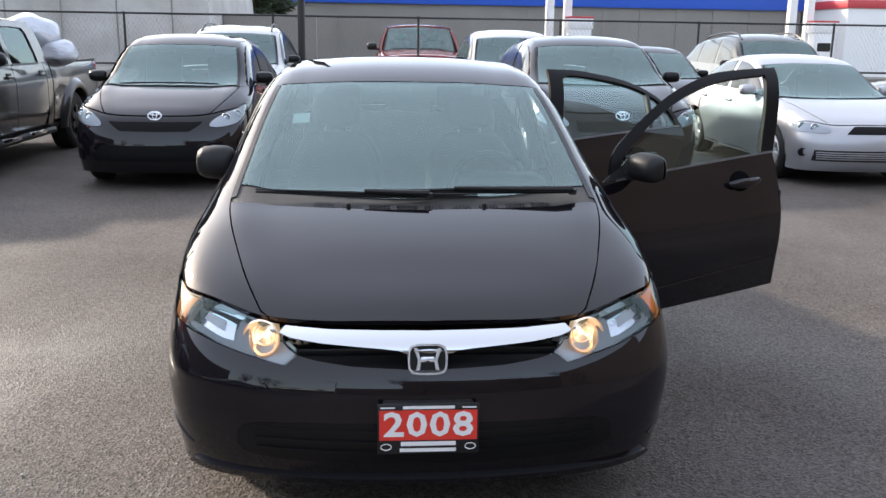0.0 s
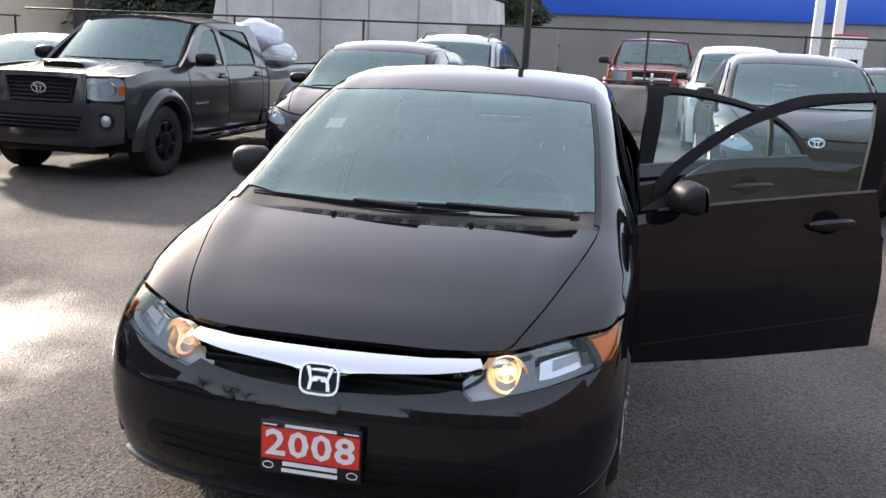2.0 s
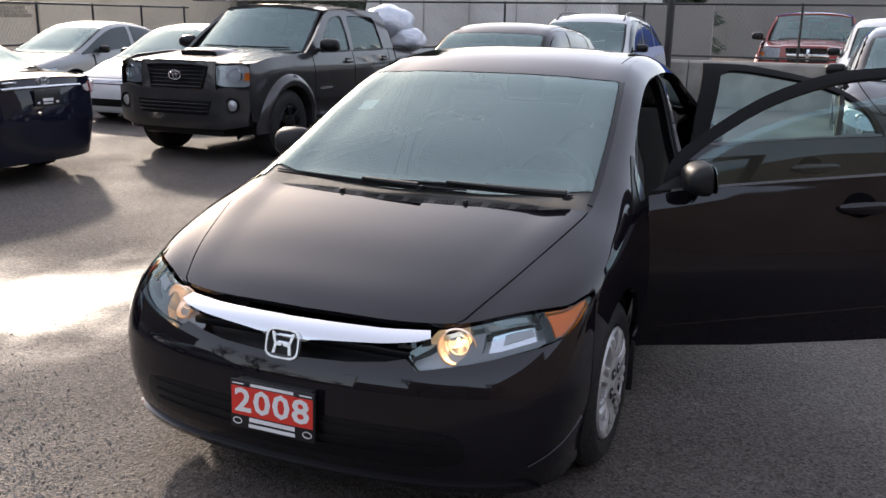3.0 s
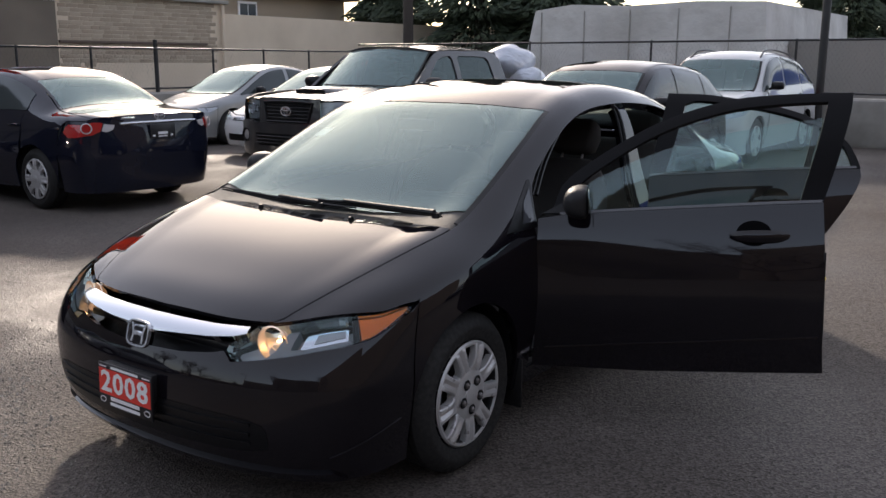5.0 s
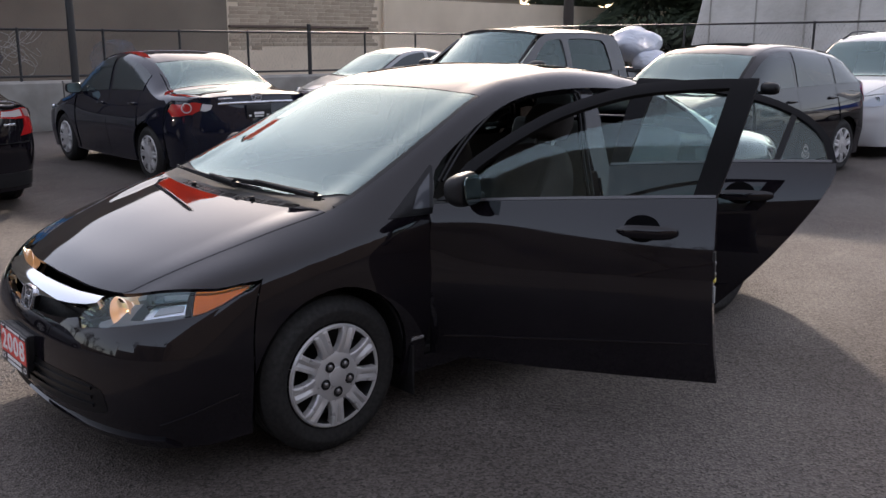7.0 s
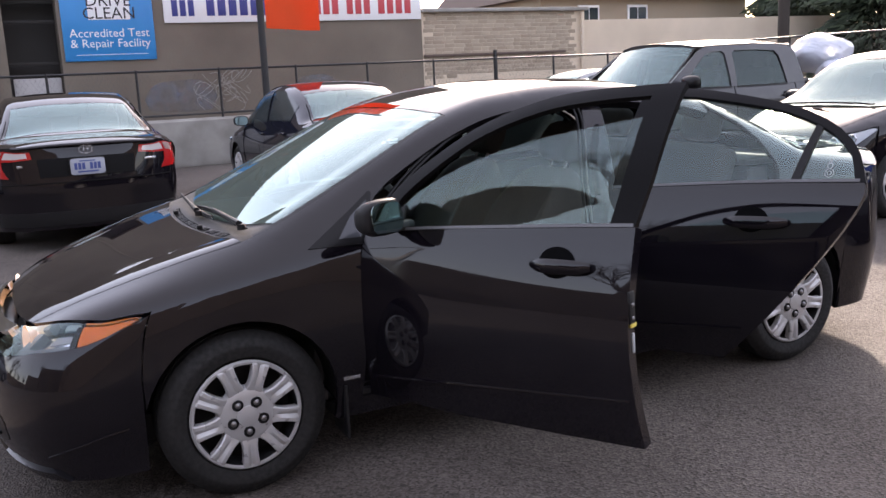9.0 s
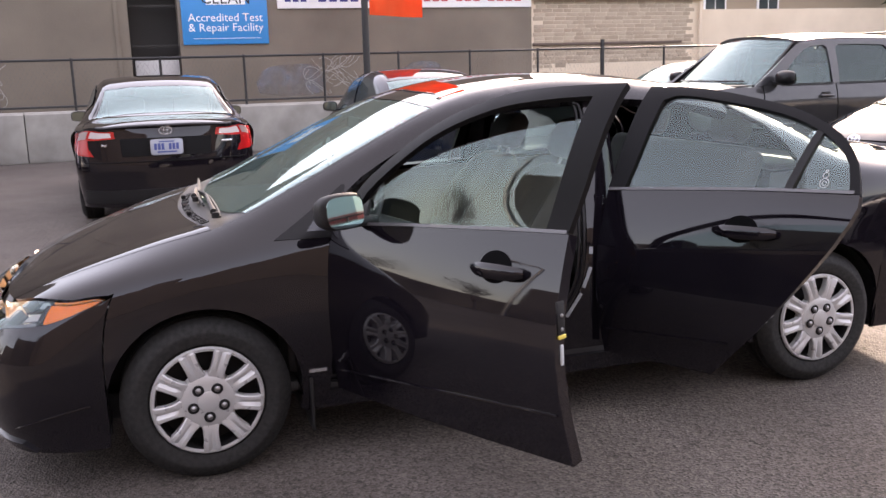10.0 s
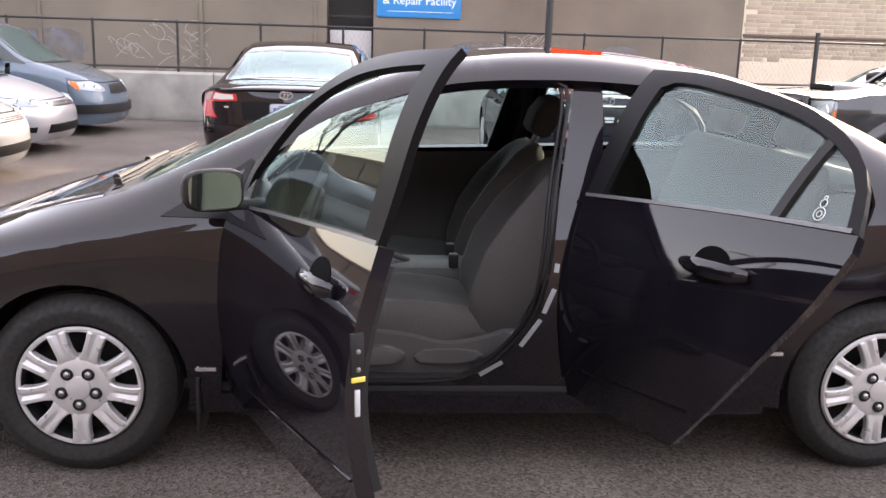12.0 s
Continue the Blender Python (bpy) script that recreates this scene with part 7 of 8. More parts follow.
# a wet spot keeps its shine, the rest has dried
wet = patch(ASPHALT, -2.45, 1.45, 0.15, 0.95)
dull = grain(ASPHALT, 0.7, 0.58, 0.92, 6.0, flat)
sheen = node(ASPHALT, "ShaderNodeMix")
link(ASPHALT, wet, sheen.inputs["Factor"])
link(ASPHALT, dull, sheen.inputs["A"])
sheen.inputs["B"].default_value = 0.29
link(ASPHALT, sheen.outputs["Result"], shader(ASPHALT).inputs["Roughness"])
shader(ASPHALT).inputs["Specular IOR Level"].default_value = 0.26
coarse = node(ASPHALT, "ShaderNodeTexVoronoi", Scale=48.0)
link(ASPHALT, flat, coarse.inputs["Vector"])
rise = node(ASPHALT, "ShaderNodeMath")
rise.operation = "ADD"
link(ASPHALT, stones.outputs["Distance"], rise.inputs[0])
lumps = node(ASPHALT, "ShaderNodeMath")
lumps.operation = "MULTIPLY_ADD"
link(ASPHALT, coarse.outputs["Distance"], lumps.inputs[0])
link(ASPHALT, grain(ASPHALT, 1.6, 0.1, 1.1, 5.0, flat), lumps.inputs[1])
link(ASPHALT, grain(ASPHALT, 14, 0, 0.35, 4.0, flat), lumps.inputs[2])
link(ASPHALT, lumps.outputs[0], rise.inputs[1])
bump(ASPHALT, rise.outputs[0], 0.6, 0.010)
relief = node(ASPHALT, "ShaderNodeMapRange", To_Min=0.6, To_Max=0.16)
link(ASPHALT, wet, relief.inputs["Value"])
link(ASPHALT, relief.outputs["Result"], next(n for n in ASPHALT.node_tree.nodes if n.bl_idname == "ShaderNodeBump").inputs["Strength"])

CONCRETE = material("barrier_concrete", (0.36, 0.34, 0.31), 0.9)
link(CONCRETE, blend(CONCRETE, grain(CONCRETE, 2.2, 0, 1, 7.0), (0.22, 0.208, 0.19), (0.35, 0.335, 0.305)), shader(CONCRETE).inputs["Base Color"])
bump(CONCRETE, grain(CONCRETE, 40, 0, 1, 5.0), 0.25, 0.005)
STUCCO = material("painted_block_wall", (0.30, 0.26, 0.21), 0.9)
link(STUCCO, blend(STUCCO, grain(STUCCO, 0.5, 0, 1, 6.0), (0.132, 0.110, 0.087), (0.198, 0.166, 0.130)), shader(STUCCO).inputs["Base Color"])
bump(STUCCO, grain(STUCCO, 25, 0, 1, 5.0), 0.2, 0.006)
TAN = material("tan_stucco", (0.42, 0.34, 0.25), 0.9)
link(TAN, blend(TAN, grain(TAN, 0.6, 0, 1, 6.0), (0.58, 0.48, 0.365), (0.74, 0.62, 0.48)), shader(TAN).inputs["Base Color"])
BRICK = material("pale_brick", (0.36, 0.29, 0.22), 0.9)
pick = node(BRICK, "ShaderNodeObjectInfo")
link(BRICK, blend(BRICK, pick.outputs["Random"], (0.33, 0.265, 0.20), (0.43, 0.355, 0.27)), shader(BRICK).inputs["Base Color"])
GREYWALL = material("grey_metal_cladding", (0.22, 0.205, 0.19), 0.6)
link(GREYWALL, blend(GREYWALL, grain(GREYWALL, 0.3, 0, 1, 4.0), (0.20, 0.186, 0.17), (0.25, 0.235, 0.215)), shader(GREYWALL).inputs["Base Color"])
BLUEBAND = material("blue_fascia", (0.02, 0.10, 0.52), 0.4)
WHITEWALL = material("stained_white_wall", (0.5, 0.48, 0.45), 0.9)
link(WHITEWALL, blend(WHITEWALL, grain(WHITEWALL, 0.8, 0, 1, 7.0), (0.40, 0.385, 0.36), (0.60, 0.585, 0.56)), shader(WHITEWALL).inputs["Base Color"])
bump(WHITEWALL, grain(WHITEWALL, 3, 0, 1, 6.0), 0.4, 0.05)
IRON = material("black_fence_paint", (0.012, 0.012, 0.013), 0.45)
WIRE = material("fence_wire", (0.10, 0.095, 0.09), 0.5, 0.5)
ORANGE = material("orange_cloth", (0.85, 0.12, 0.03), 0.8)
SIGN_BLUE = material("blue_sign_face", (0.012, 0.23, 0.54), 0.35)
SIGN_INK = material("navy_lettering", (0.03, 0.04, 0.20), 0.5)
SIGN_RED = material("red_lettering", (0.5, 0.05, 0.06), 0.5)
DOORWAY_SHADE = material("doorway_shade", (0.03, 0.027, 0.025), 0.8)
BARK = material("bark", (0.04, 0.032, 0.027), 0.9)
NEEDLES = material("conifer_needles", (0.035, 0.05, 0.03), 0.8)
isl = node(NEEDLES, "ShaderNodeNewGeometry")
link(NEEDLES, blend(NEEDLES, isl.outputs["Random Per Island"], (0.018, 0.030, 0.018), (0.055, 0.075, 0.04)), shader(NEEDLES).inputs["Base Color"])
ROOF = material("brown_shingle", (0.12, 0.085, 0.07), 0.9)

# one sheet of ground
bm = bmesh.new()
bmesh.ops.create_grid(bm, x_segments=2, y_segments=2, size=600)
tagged(part("ground", bm, ASPHALT), "damp grey asphalt of a car yard", "ground", kind="structure")


# loose grit on the crumbled asphalt in front of the car
STONE = material("grey_grit", (0.10, 0.09, 0.08), 0.7)
own = node(STONE, "ShaderNodeNewGeometry")
link(STONE, blend(STONE, own.outputs["Random Per Island"], (0.06, 0.053, 0.046), (0.30, 0.28, 0.25)), shader(STONE).inputs["Base Color"])
rng = random.Random(17)
verts, faces = [], []
for _ in range(4200):
    u, v = rng.gauss(0, 1), rng.gauss(0, 1)
    x, y = -1.15 + 0.55 * u, -0.02 + 0.26 * v - 0.30 * u
    if x > -0.75 and y > 0.1:
        continue
    size = 0.003 + 0.007 * rng.random() ** 2.5
    turn, n = rng.uniform(0, 6.28), len(verts)
    for a in range(5):
        q = turn + a * 1.2566
        verts.append((x + size * rng.uniform(0.7, 1.3) * math.cos(q), y + size * rng.uniform(0.7, 1.3) * math.sin(q), -0.001))
    verts.append((x + 0.3 * size * rng.uniform(-1, 1), y + 0.3 * size * rng.uniform(-1, 1), size * rng.uniform(0.5, 0.9)))
    faces += [(n + a, n + (a + 1) % 5, n + 5) for a in range(5)]
mesh = bpy.data.meshes.new("loose_grit")
mesh.from_pydata(verts, [], faces)
tagged(link_mesh("loose_grit", mesh, STONE), "loose grey grit on broken asphalt", "gravel", kind="stuff")


def wall(name, label, mat, x0, x1, y0, y1, z0, z1):
    return tagged(part(name, boxed(x0, x1, y0, y1, z0, z1), mat), label, "wall", kind="structure")


# ---------------------------------------------------------------- west side
# painted block building with a doorway
west = thing("wall_west", "long beige-grey painted block wall with signs", "wall", kind="structure")
for y0, y1, z0, z1 in ((-12, 0.64, 0, 6), (1.66, 9.95, 0, 6), (0.64, 1.66, 3.6, 6)):
    part("wall_panel", boxed(-18, -16.6, y0, y1, z0, z1), STUCCO, west)
# near-black back and slats put the doorway's inner shade into their colour
part("doorway_back", boxed(-17.6, -17.4, 0.5, 1.8, 0, 3.7), DOORWAY_SHADE, west)
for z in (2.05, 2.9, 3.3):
    part("doorway_slat", boxed(-17.0, -16.94, 0.66, 1.64, z, z + 0.06, 0.01), DOORWAY_SHADE, west)
part("door_board", boxed(-16.9, -16.8, 0.7, 1.62, 0.9, 1.78, 0.02), material("grey_board", (0.42, 0.41, 0.40), 0.7), west)
for y in (-5.5, -2.1, 0.35):
    part("pilaster", boxed(-16.6, -16.56, y, y + 0.09, 0, 6, 0.01), STUCCO, west)
# pale brick bay with a coping
bay = thing("wall_brick_bay", "pale brick wall bay with a stone coping", "wall", kind="structure")
part("bay_core", boxed(-17.6, -16.66, 9.95, 14.85, 0, 3.0), TAN, bay)
part("coping", boxed(-17.65, -16.5, 9.93, 14.9, 3.0, 3.09, 0.015), CONCRETE, bay)
part("lintel_course", boxed(-16.67, -16.59, 10.0, 14.2, 1.92, 1.98, 0.008), ROOF, bay)
part("downpipe", tube(bmesh.new(), [(-16.55, 14.72, 0), (-16.55, 14.72, 2.95)], 0.05, 10), TAN, bay)
wall("wall_low", "low tan rendered boundary wall", TAN, -17.1, -16.7, 14.85, 40, 0, 2.76)

# house behind the low wall
house = thing("brick_house", "brown house with two white windows behind the wall", "house")
part("wall", boxed(-34, -26, 19.5, 30, 0, 4.2), BRICK, house)
bm = bmesh.new()
prism(bm, [(19.0, 4.2), (30.5, 4.2), (28.5, 6.2), (21.0, 6.2)], -34.5, -25.4, Matrix(((0, 0, 1, 0), (1, 0, 0, 0), (0, 1, 0, 0), (0, 0, 0, 1))))
part("roof", bm, ROOF, house)
for y in (21.2, 23.6):
    w = part("window", boxed(-26.0, -25.93, y, y + 1.0, 2.5, 3.9, 0.01), WHITE, house)
    for k in range(2):
        part("pane", boxed(-25.95, -25.92, y + 0.08 + k * 0.44, y + 0.48 + k * 0.44, 2.6, 3.8), SIDE_GLASS, w)

# concrete barrier of cast blocks
barrier = thing("concrete_barrier", "grey cast concrete barrier under the fence", "barrier", kind="structure")
profile = [(-13.55, 0.05), (-13.55, 0.88), (-13.24, 0.88), (-13.2, 0.84), (-13.17, 0.06), (-13.2, 0.0), (-13.5, 0.0)]
bm = prism(bmesh.new(), profile, 0, 2.98, Matrix(((1, 0, 0, 0), (0, 0, 1, 0), (0, 1, 0, 0), (0, 0, 0, 1))))
base = part("barrier_block", bm, CONCRETE, barrier)
base.location = (0, -16.2, 0)
for k in range(1, 11):
    b = link_mesh("barrier_block", base.data, None, barrier)
    b.location = (random.uniform(-0.015, 0.015), -16.2 + 3.0 * k, 0)
north_bar = thing("north_barrier", "low concrete barrier along the north fence", "barrier", kind="structure")
for k in range(9):
    b = link_mesh("barrier_block", base.data, None, north_bar)
    b.matrix_basis = pose(-13.2 + 3.0 * k, 16.3 + random.uniform(-0.01, 0.01), 0, 0, 0, -90) @ pose(13.35, 0, 0)


# fence: posts, rails and wire
def fence(name, label, a, b, spacing, first, low, high, thick=()):
    f = thing(name, label, "fence", kind="structure")
    a, b = Vector(a), Vector(b)
    length, way = (b - a).length, (b - a).normalized()
    s = first
    while s <= length:
        p = a + way * s
        big = any(abs(s - t) < 0.3 for t in thick)
        part("post", tube(bmesh.new(), [(p.x, p.y, low - 0.1), (p.x, p.y, high + (0.15 if big else 0.0))], 0.045 if big else 0.024, 10), IRON, f)
        s += spacing
    for z in (high - 0.03, low + 0.08):
        part("rail", tube(bmesh.new(), [(*a.xy, z), (*b.xy, z)], 0.021, 8), IRON, f)
    verts, faces = [], []
    side = way.cross(Vector((0, 0, 1)))
    span = high - low - 0.1
    for lean in (-1, 1):
        for k in range(int(length / 0.085)):
            p = a + way * (k * 0.085) + side * 0.03
            q = p + way * lean * span * 0.62
            if not 0 <= (q - a).dot(way) <= length:
                continue
            n = len(verts)
            r = 0.0014
            for e, z in ((p, low + 0.05), (q, low + 0.05 + span)):
                verts += [(e.x + r * way.x, e.y + r * way.y, z), (e.x - r * way.x, e.y - r * way.y, z), (e.x + side.x * r, e.y + side.y * r, z)]
            faces += [(n, n + 1, n + 4, n + 3), (n + 1, n + 2, n + 5, n + 4), (n + 2, n, n + 3, n + 5)]
    mesh = bpy.data.meshes.new("chain_link")
    mesh.from_pydata(verts, [], faces)
    tagged(link_mesh("chain_link", mesh, WIRE, f), kind="stuff")
    return f


fence("fence_west", "black chain-link fence with steel posts", (-13.35, -16.0, 0), (-13.35, 16.3, 0), 1.5, 0.64, 0.88, 1.80, (26.14,))
fence("fence_north", "black chain-link fence with tall posts", (-13.3, 16.45, 0), (14.5, 16.45, 0), 2.95, 2.25, 0.88, 1.98)
pole = thing("lamp_pole", "tall black steel pole by the fence", "pole")
part("shaft", tube(bmesh.new(), [(-1.6, 16.0, 0), (-1.6, 16.0, 7.0)], 0.075, 14), IRON, pole)
part("base_plate", boxed(-1.75, -1.45, 15.85, 16.15, 0, 0.03, 0.005), IRON, pole)
flagpole = thing("flag_pole", "black pole with an orange flag", "pole")
part("shaft", tube(bmesh.new(), [(-12.65, 4.82, 0), (-12.65, 4.84, 6.1)], 0.065, 14), IRON, flagpole)
bm = bmesh.new()
rows = [[bm.verts.new((-12.58 + 0.10 * math.sin(u * 7 + v * 2) * u, 4.9 + u * 1.0, 2.45 + v * 3.3 - 0.06 * u)) for u in np.linspace(0, 1, 16)] for v in np.linspace(0, 1, 22)]
for a, b in zip(rows, rows[1:]):
    for k in range(15):
        bm.faces.new((a[k], a[k + 1], b[k + 1], b[k]))
bmesh.ops.solidify(bm, geom=bm.faces[:], thickness=0.004)
part("flag", bm, ORANGE, flagpole, "bright orange cloth flag")
wood = thing("utility_pole", "dark wooden utility pole beyond the yard fence", "pole")
part("shaft", tube(bmesh.new(), [(-13.8, 19.2, 0), (-13.8, 19.2, 8)], [0.16, 0.12], 12), BARK, wood)

# signs on the block wall
on_wall = lambda y, z: Matrix(((0, 0, 1, -16.57), (1, 0, 0, y), (0, 1, 0, z), (0, 0, 0, 1)))
sign = thing("blue_sign", "blue wall sign with white lettering", "sign")
part("sign_face", boxed(-16.6, -16.56, 1.73, 3.57, 2.09, 3.75, 0.006), SIGN_BLUE, sign)
part("white_box", boxed(-16.57, -16.552, 2.26, 3.10, 2.93, 3.6), WHITE, sign)
lettering("words", "DRIVE", 0.34, INK, sign, on_wall(2.68, 3.31) @ pose(0, 0, 0.021), 0.002)
lettering("words", "CLEAN", 0.34, INK, sign, on_wall(2.68, 3.05) @ pose(0, 0, 0.021), 0.002)
lettering("words", "Accredited Test", 0.245, WHITE, sign, on_wall(2.66, 2.65) @ pose(0, 0, 0.013), 0.002)
lettering("words", "& Repair Facility", 0.245, WHITE, sign, on_wall(2.66, 2.44) @ pose(0, 0, 0.013), 0.002)
part("sign_line", boxed(-16.57, -16.556, 1.95, 3.4, 2.21, 2.22), WHITE, sign)
sign = thing("white_sign", "long white wall sign with blue and red print", "sign")
part("sign_face", boxed(-16.6, -16.55, 3.80, 9.93, 2.84, 3.75, 0.006), WHITE, sign)
for y0, y1, count, m in ((3.97, 4.5, 3, SIGN_INK), (4.72, 6.2, 6, SIGN_INK), (7.2, 7.85, 3, SIGN_RED), (8.0, 8.65, 3, SIGN_RED), (8.8, 9.72, 4, SIGN_RED)):
    step = (y1 - y0) / count
    for k in range(count):
        part("print_bar", boxed(-16.56, -16.542, y0 + k * step, y0 + (k + 0.72) * step, 2.98, 3.32, 0.004), m, sign)
# faded paint marks on the wall
PALEBLUE = material("faded_blue_paint", (0.28, 0.30, 0.36), 0.9)
link(PALEBLUE, blend(PALEBLUE, grain(PALEBLUE, 3, 0, 1, 6), (0.25, 0.225, 0.2), (0.27, 0.31, 0.40)), shader(PALEBLUE).inputs["Base Color"])
link(PALEBLUE, grain(PALEBLUE, 3.5, 0.0, 0.6, 7.0), shader(PALEBLUE).inputs["Alpha"])
for y0, y1 in ((3.3, 4.7), (6.6, 7.6), (-6.4, -4.6)):
    bm = prism(bmesh.new(), curve([(y0, 1.0), (y1, 0.98), (y1 - 0.05, 1.55), ((y0 + y1) / 2, 1.62), (y0 + 0.1, 1.5)], 0.2, True), 0, 0.004, Matrix(((0, 0, 1, -16.6), (1, 0, 0, 0), (0, 1, 0, 0), (0, 0, 0, 1))))
    tagged(part("paint_patch", bm, PALEBLUE, west), "faded blue paint patch")
SCRAWL = material("pale_spray_paint", (0.34, 0.32, 0.29), 0.8)
for y0, y1 in ((-3.8, -2.0), (4.5, 5.4)):
    bm = bmesh.new()
    for j in range(16):
        y, z = random.uniform(y0, y1), random.uniform(0.95, 1.75)
        pts = [(-16.595, y + 0.25 * math.sin(t * 1.3 + j), z + 0.16 * math.cos(t * 1.7 + 2 * j)) for t in np.linspace(0, random.uniform(2, 4), 10)]
        tube(bm, pts, 0.007, 5)
    tagged(part("spray_marks", bm, SCRAWL, west), "pale sprayed scrawl", kind="stuff")

# ---------------------------------------------------------------- north side
slab = thing("white_store_building", "low stained white windowless building", "building")
bm = prism(bmesh.new(), [(-11.9, 0), (-4.3, 0), (-4.5, 3.05), (-6.2, 3.12), (-8.3, 3.05), (-10.0, 3.14), (-11.2, 3.0)], -31, -22, Matrix(((1, 0, 0, 0), (0, 0, -1, 0), (0, 1, 0, 0), (0, 0, 0, 1))))
part("wall", bm, WHITEWALL, slab)
for k in range(5):
    part("wall_seam", boxed(-11 + k * 1.4, -10.97 + k * 1.4, 21.97, 22.0, 0, 2.95), CONCRETE, slab)
big = thing("grey_store_building", "wide grey building with a blue fascia band", "building")
part("wall", boxed(-5.1, 22.9, 46, 60, 0, 3.3), GREYWALL, big)
part("fascia", boxed(-5.2, 23.0, 45.8, 60, 3.3, 5.4, 0.02), BLUEBAND, big)
for k in range(14):
    part("wall_rib", boxed(-4.0 + k * 2.0, -3.9 + k * 2.0, 45.95, 46, 0, 3.3), GREYWALL, big)
kiosk = thing("white_shop_building", "white shop with an orange-red stripe", "building")
part("wall", boxed(23.4, 60, 42, 56, 0, 3.35), WHITE, kiosk)
part("stripe", boxed(23.3, 60, 41.9, 56, 3.35, 3.75, 0.02), SIGN_RED, kiosk)
part("parapet", boxed(23.4, 60, 42, 56, 3.75, 5.2), WHITE, kiosk)
for x in (6.6, 15.6):
    pump = thing("fuel_pump", "white fuel pump with a red top beside white columns", "fuel pump", group="fuel pumps")
    pump.matrix_basis = pose(x, 30, 0)
    part("body", boxed(0.15, 0.95, -0.25, 0.25, 0.15, 1.95, 0.03), WHITE, pump)
    part("top_sign", boxed(0.1, 1.0, -0.28, 0.28, 1.95, 2.35, 0.03), WHITE, pump)
    part("red_band", boxed(0.08, 1.02, -0.3, 0.3, 2.32, 2.39, 0.02), SIGN_RED, pump)
    part("screen", boxed(0.3, 0.8, -0.26, -0.24, 1.3, 1.6), TRIM, pump)
    part("island", boxed(-1.2, 1.6, -0.6, 0.6, 0, 0.15, 0.03), CONCRETE, pump)
    for c in (-0.45, 0.2):
        part("column", boxed(c - 0.14, c + 0.14, 0.3, 0.58, 0.15, 6, 0.02), WHITE, pump)


def conifer(x, y, h, r, seed):
    """A spruce: tapered trunk, drooping tiers of small needle sprays."""
    rng = random.Random(seed)
    t = thing("conifer_tree", "dark green conifer behind the yard", "tree", pose(x, y, 0), "conifers behind the yard")
    part("trunk", tube(bmesh.new(), [(0, 0, 0), (0.05, 0, h * 0.5), (0, 0, h)], [0.03 * h, 0.018 * h, 0.01], 8), BARK, t)
    verts, faces = [], []
    for k in range(int(9000 * h / 6)):
        f = rng.random() ** 0.8
        z = h * (0.08 + 0.92 * f)
        reach = r * (1 - f) ** 0.8 * rng.uniform(0.35, 1.05) * (0.8 + 0.25 * math.sin(f * 40))
        a = rng.uniform(0, 2 * math.pi)
        c = Vector((reach * math.cos(a), reach * math.sin(a), z - reach * 0.22))
        out = Vector((math.cos(a), math.sin(a), rng.uniform(-0.5, 0.1)))
        side = Vector((-math.sin(a), math.cos(a), rng.uniform(-0.3, 0.3)))
        s = rng.uniform(0.10, 0.22) * (0.6 + r / 5)
        n = len(verts)
        verts += [tuple(c + out * s), tuple(c + side * s * 0.32), tuple(c - out * s * 0.6 + Vector((0, 0, 0.08))), tuple(c - side * s * 0.32), tuple(c + Vector((0, 0, s * 0.35)))]
        faces += [(n, n + 1, n + 4), (n + 1, n + 2, n + 4), (n + 2, n + 3, n + 4), (n + 3, n, n + 4)]
    mesh = bpy.data.meshes.new("crown")
    mesh.from_pydata(verts, [], faces)
    link_mesh("crown", mesh, NEEDLES, t)
    return t


for x, y, h, r, s in ((-14.5, 24.0, 9, 2.8, 1), (-12.0, 25.0, 9, 3.0, 9), (-14.4, 27.5, 9, 3.0, 10), (-5.0, 34, 8.5, 1.7, 4), (-8.4, 42, 6.5, 1.5, 5), (-5.0, 40, 8.0, 1.8, 6), (-24, 30, 7, 2.4, 7), (-20, 27, 6.5, 2.4, 8)):
    conifer(x, y, h, r, s)


def bare_tree(x, y, h, seed):
    """A leafless tree: trunk and forking branches."""
    rng = random.Random(seed)
    t = thing("bare_tree", "leafless tree with a wide branching crown", "tree", pose(x, y, 0), "bare trees")
    trunk, crown = bmesh.new(), bmesh.new()

    def grow(p, way, length, radius, level):
        pts, q, d = [p], p, way
        for _ in range(4):
            d = (d + Vector((rng.uniform(-0.25, 0.25), rng.uniform(-0.25, 0.25), rng.uniform(-0.05, 0.22)))).normalized()
            q = q + d * length / 4
            pts.append(q)
        tube(trunk if level == 0 else crown, pts, [radius * (1 - 0.45 * i / 4) for i in range(5)], 8 if level < 2 else 4)
        if level < 6:
            for k in range(3 if level < 5 else 2):
                i = rng.randint(2, 4)
                turn = Vector((rng.uniform(-1, 1), rng.uniform(-1, 1), rng.uniform(0.0, 0.7))).normalized()
                grow(pts[i], (d * 0.5 + turn * 0.8).normalized(), length * rng.uniform(0.6, 0.8), radius * 0.56, level + 1)

    grow(Vector((0, 0, 0)), Vector((0, 0, 1)), h * 0.30, h * 0.019, 0)
    part("trunk", trunk, BARK, t)
    part("crown", crown, BARK, t)
    return t


# out of view: six mirrored in the panes, last three added to darken reflections
for x, y, h, s in ((-9.6, -13.5, 8.0, 11), (-14.8, -14.5, 8.5, 15), (-10.9, -21.0, 5.6, 31), (-7.4, -22.0, 5.2, 32), (-13.6, -22.5, 6.0, 33), (-17.0, -21.5, 5.8, 34), (0.6, -21.5, 11.0, 24), (13.0, -16.0, 11.0, 21), (6.0, -19.5, 11.5, 22)):
    bare_tree(x, y, h, s)
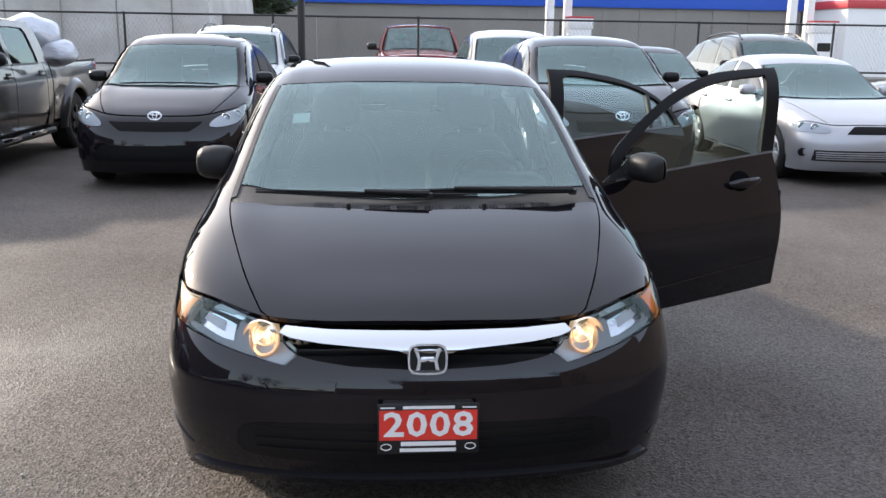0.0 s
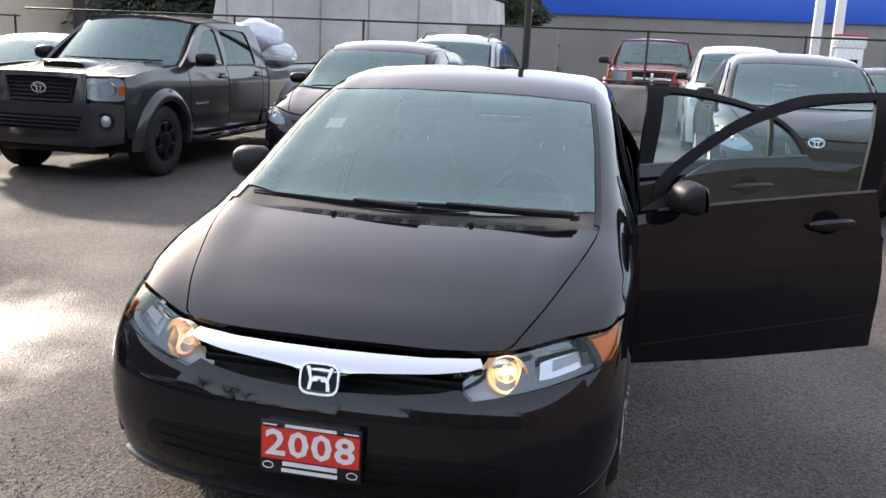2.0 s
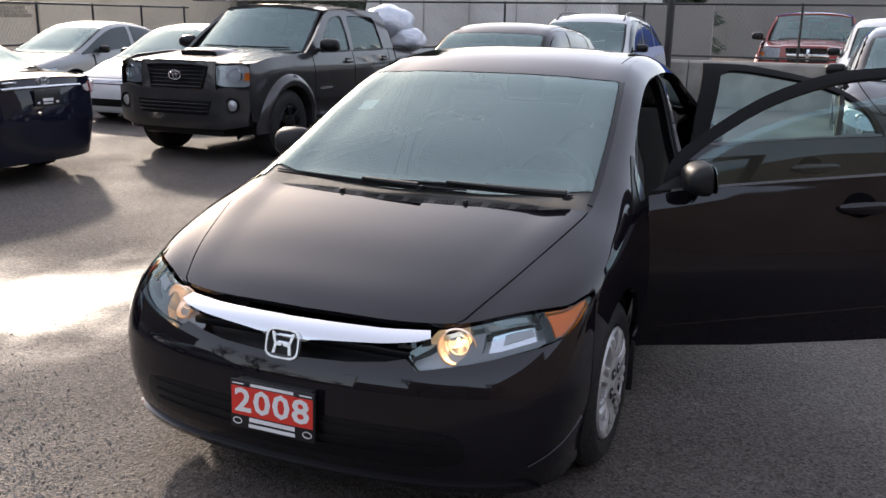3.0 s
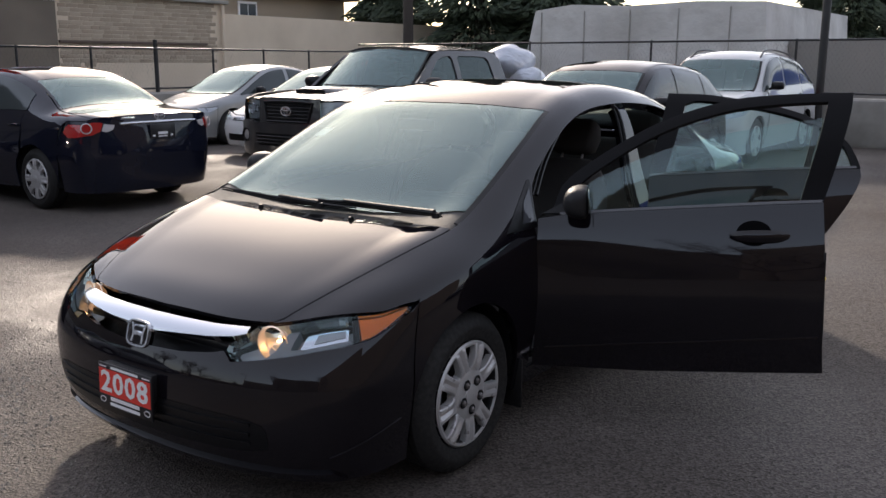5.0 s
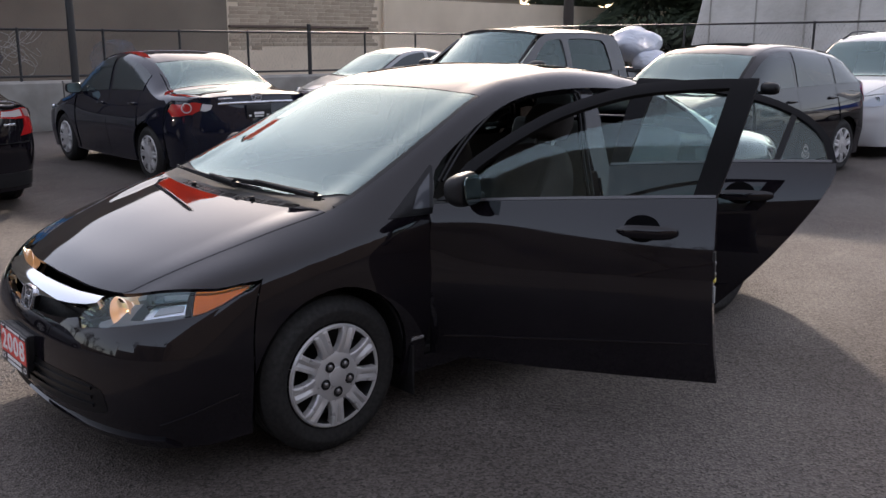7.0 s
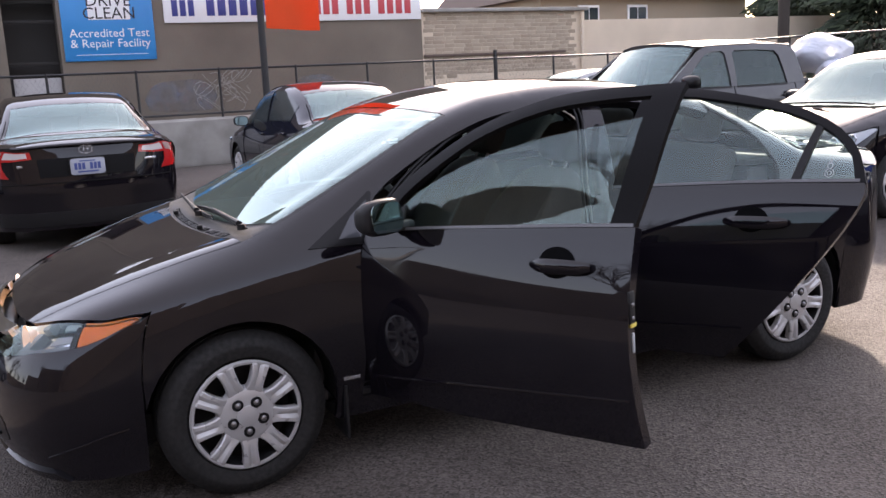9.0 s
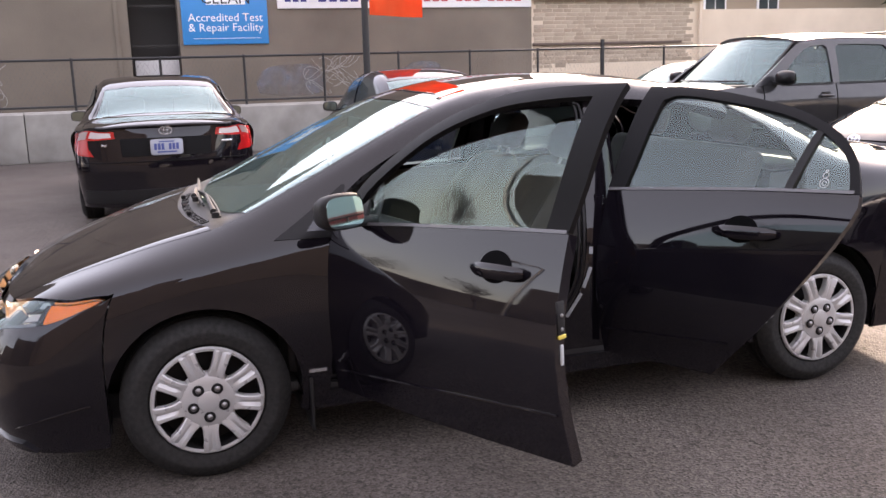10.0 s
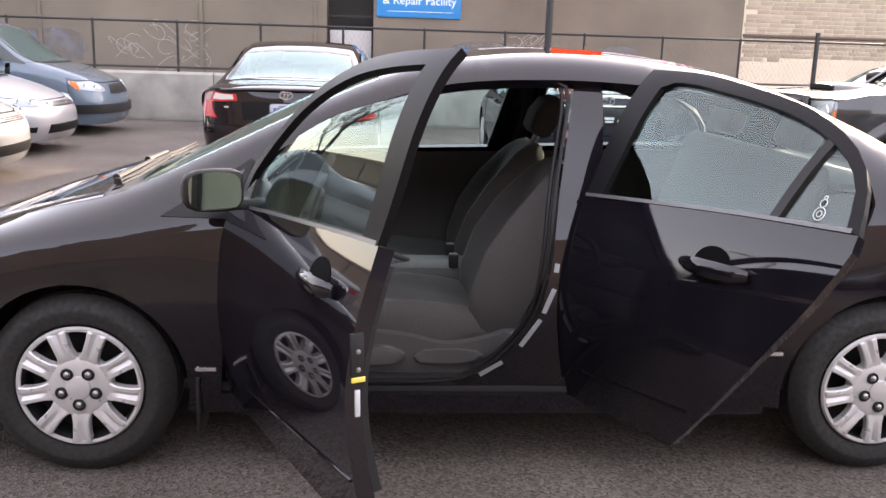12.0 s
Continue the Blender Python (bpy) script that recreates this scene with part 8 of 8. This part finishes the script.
# a street lamp across the road, seen only in the panes
street = thing("street_lamp", "grey steel street lamp with a curved arm", "lamp", pose(-5.6, -20.0, 0))
part("shaft", tube(bmesh.new(), [(0, 0, 0), (0, 0, 4.2), (0, 0, 6.6), (-0.2, 0, 6.7), (-0.8, 0, 6.72)], [0.10, 0.08, 0.06, 0.05, 0.045], 10), STEEL, street)
part("lamp_head", boxed(-1.4, -0.7, -0.14, 0.14, 6.62, 6.78, 0.05, None, 3), STEEL, street)
# unseen walls, added and sized for what paint and glass reflect
DARKBRICK = material("dark_brick", (0.05, 0.047, 0.047), 0.9)
link(DARKBRICK, blend(DARKBRICK, grain(DARKBRICK, 0.6, 0, 1, 6.0), (0.04, 0.038, 0.038), (0.065, 0.06, 0.06)), shader(DARKBRICK).inputs["Base Color"])
wall("wall_south", "plain dark wall out of view, added to darken reflections", DARKBRICK, -7, -0.5, -27, -25, 0, 5.4)
wall("wall_southwest", "plain dark low wall out of view, added for reflections", DARKBRICK, -40, -7, -27, -25, 0, 2.4)
wall("wall_southeast", "plain dark building out of view, added to darken reflections", DARKBRICK, -0.5, 40, -27, -25, 0, 9.0)
BROWNBRICK = material("brown_brick", (0.09, 0.075, 0.07), 0.9)
link(BROWNBRICK, blend(BROWNBRICK, grain(BROWNBRICK, 0.6, 0, 1, 6.0), (0.075, 0.064, 0.06), (0.108, 0.09, 0.084)), shader(BROWNBRICK).inputs["Base Color"])
wall("wall_east", "plain brown brick building out of view, added for reflections", BROWNBRICK, 17, 19, -25, -2.5, 0, 10.5)
wall("wall_northeast", "plain lower brick building out of view, added to darken reflections", BROWNBRICK, 17, 19, -2.5, 15, 0, 7.0)

wall("wall_north", "low grey block wall behind the north fence", GREYWALL, -4.4, -1.8, 24.0, 24.25, 0, 2.12)
# courses of brick on the bay
shapes = []
for w, h in ((0.285, 0.088), (0.21, 0.088), (0.285, 0.181)):
    ob = part("brick", boxed(-0.012, 0.012, 0, w, 0, h, 0.004), BRICK, bay)
    ob.location = (-16.664, 10.0 + 0.31 * len(shapes), 1.38)
    shapes.append(ob.data)
rng = random.Random(5)
for row in range(16):
    y, z = 9.99 + (0.0 if row % 2 else -0.0) + rng.uniform(0, 0.12), 1.475 + 0.095 * row
    while y < 14.5:
        w = rng.choice((0.285, 0.285, 0.21))
        if 10.0 <= y and y + w < 14.62:
            b = link_mesh("brick", shapes[0 if w > 0.25 else 1], None, bay)
            b.location = (-16.664 + rng.uniform(-0.003, 0.003), y, z)
        y += w + 0.01
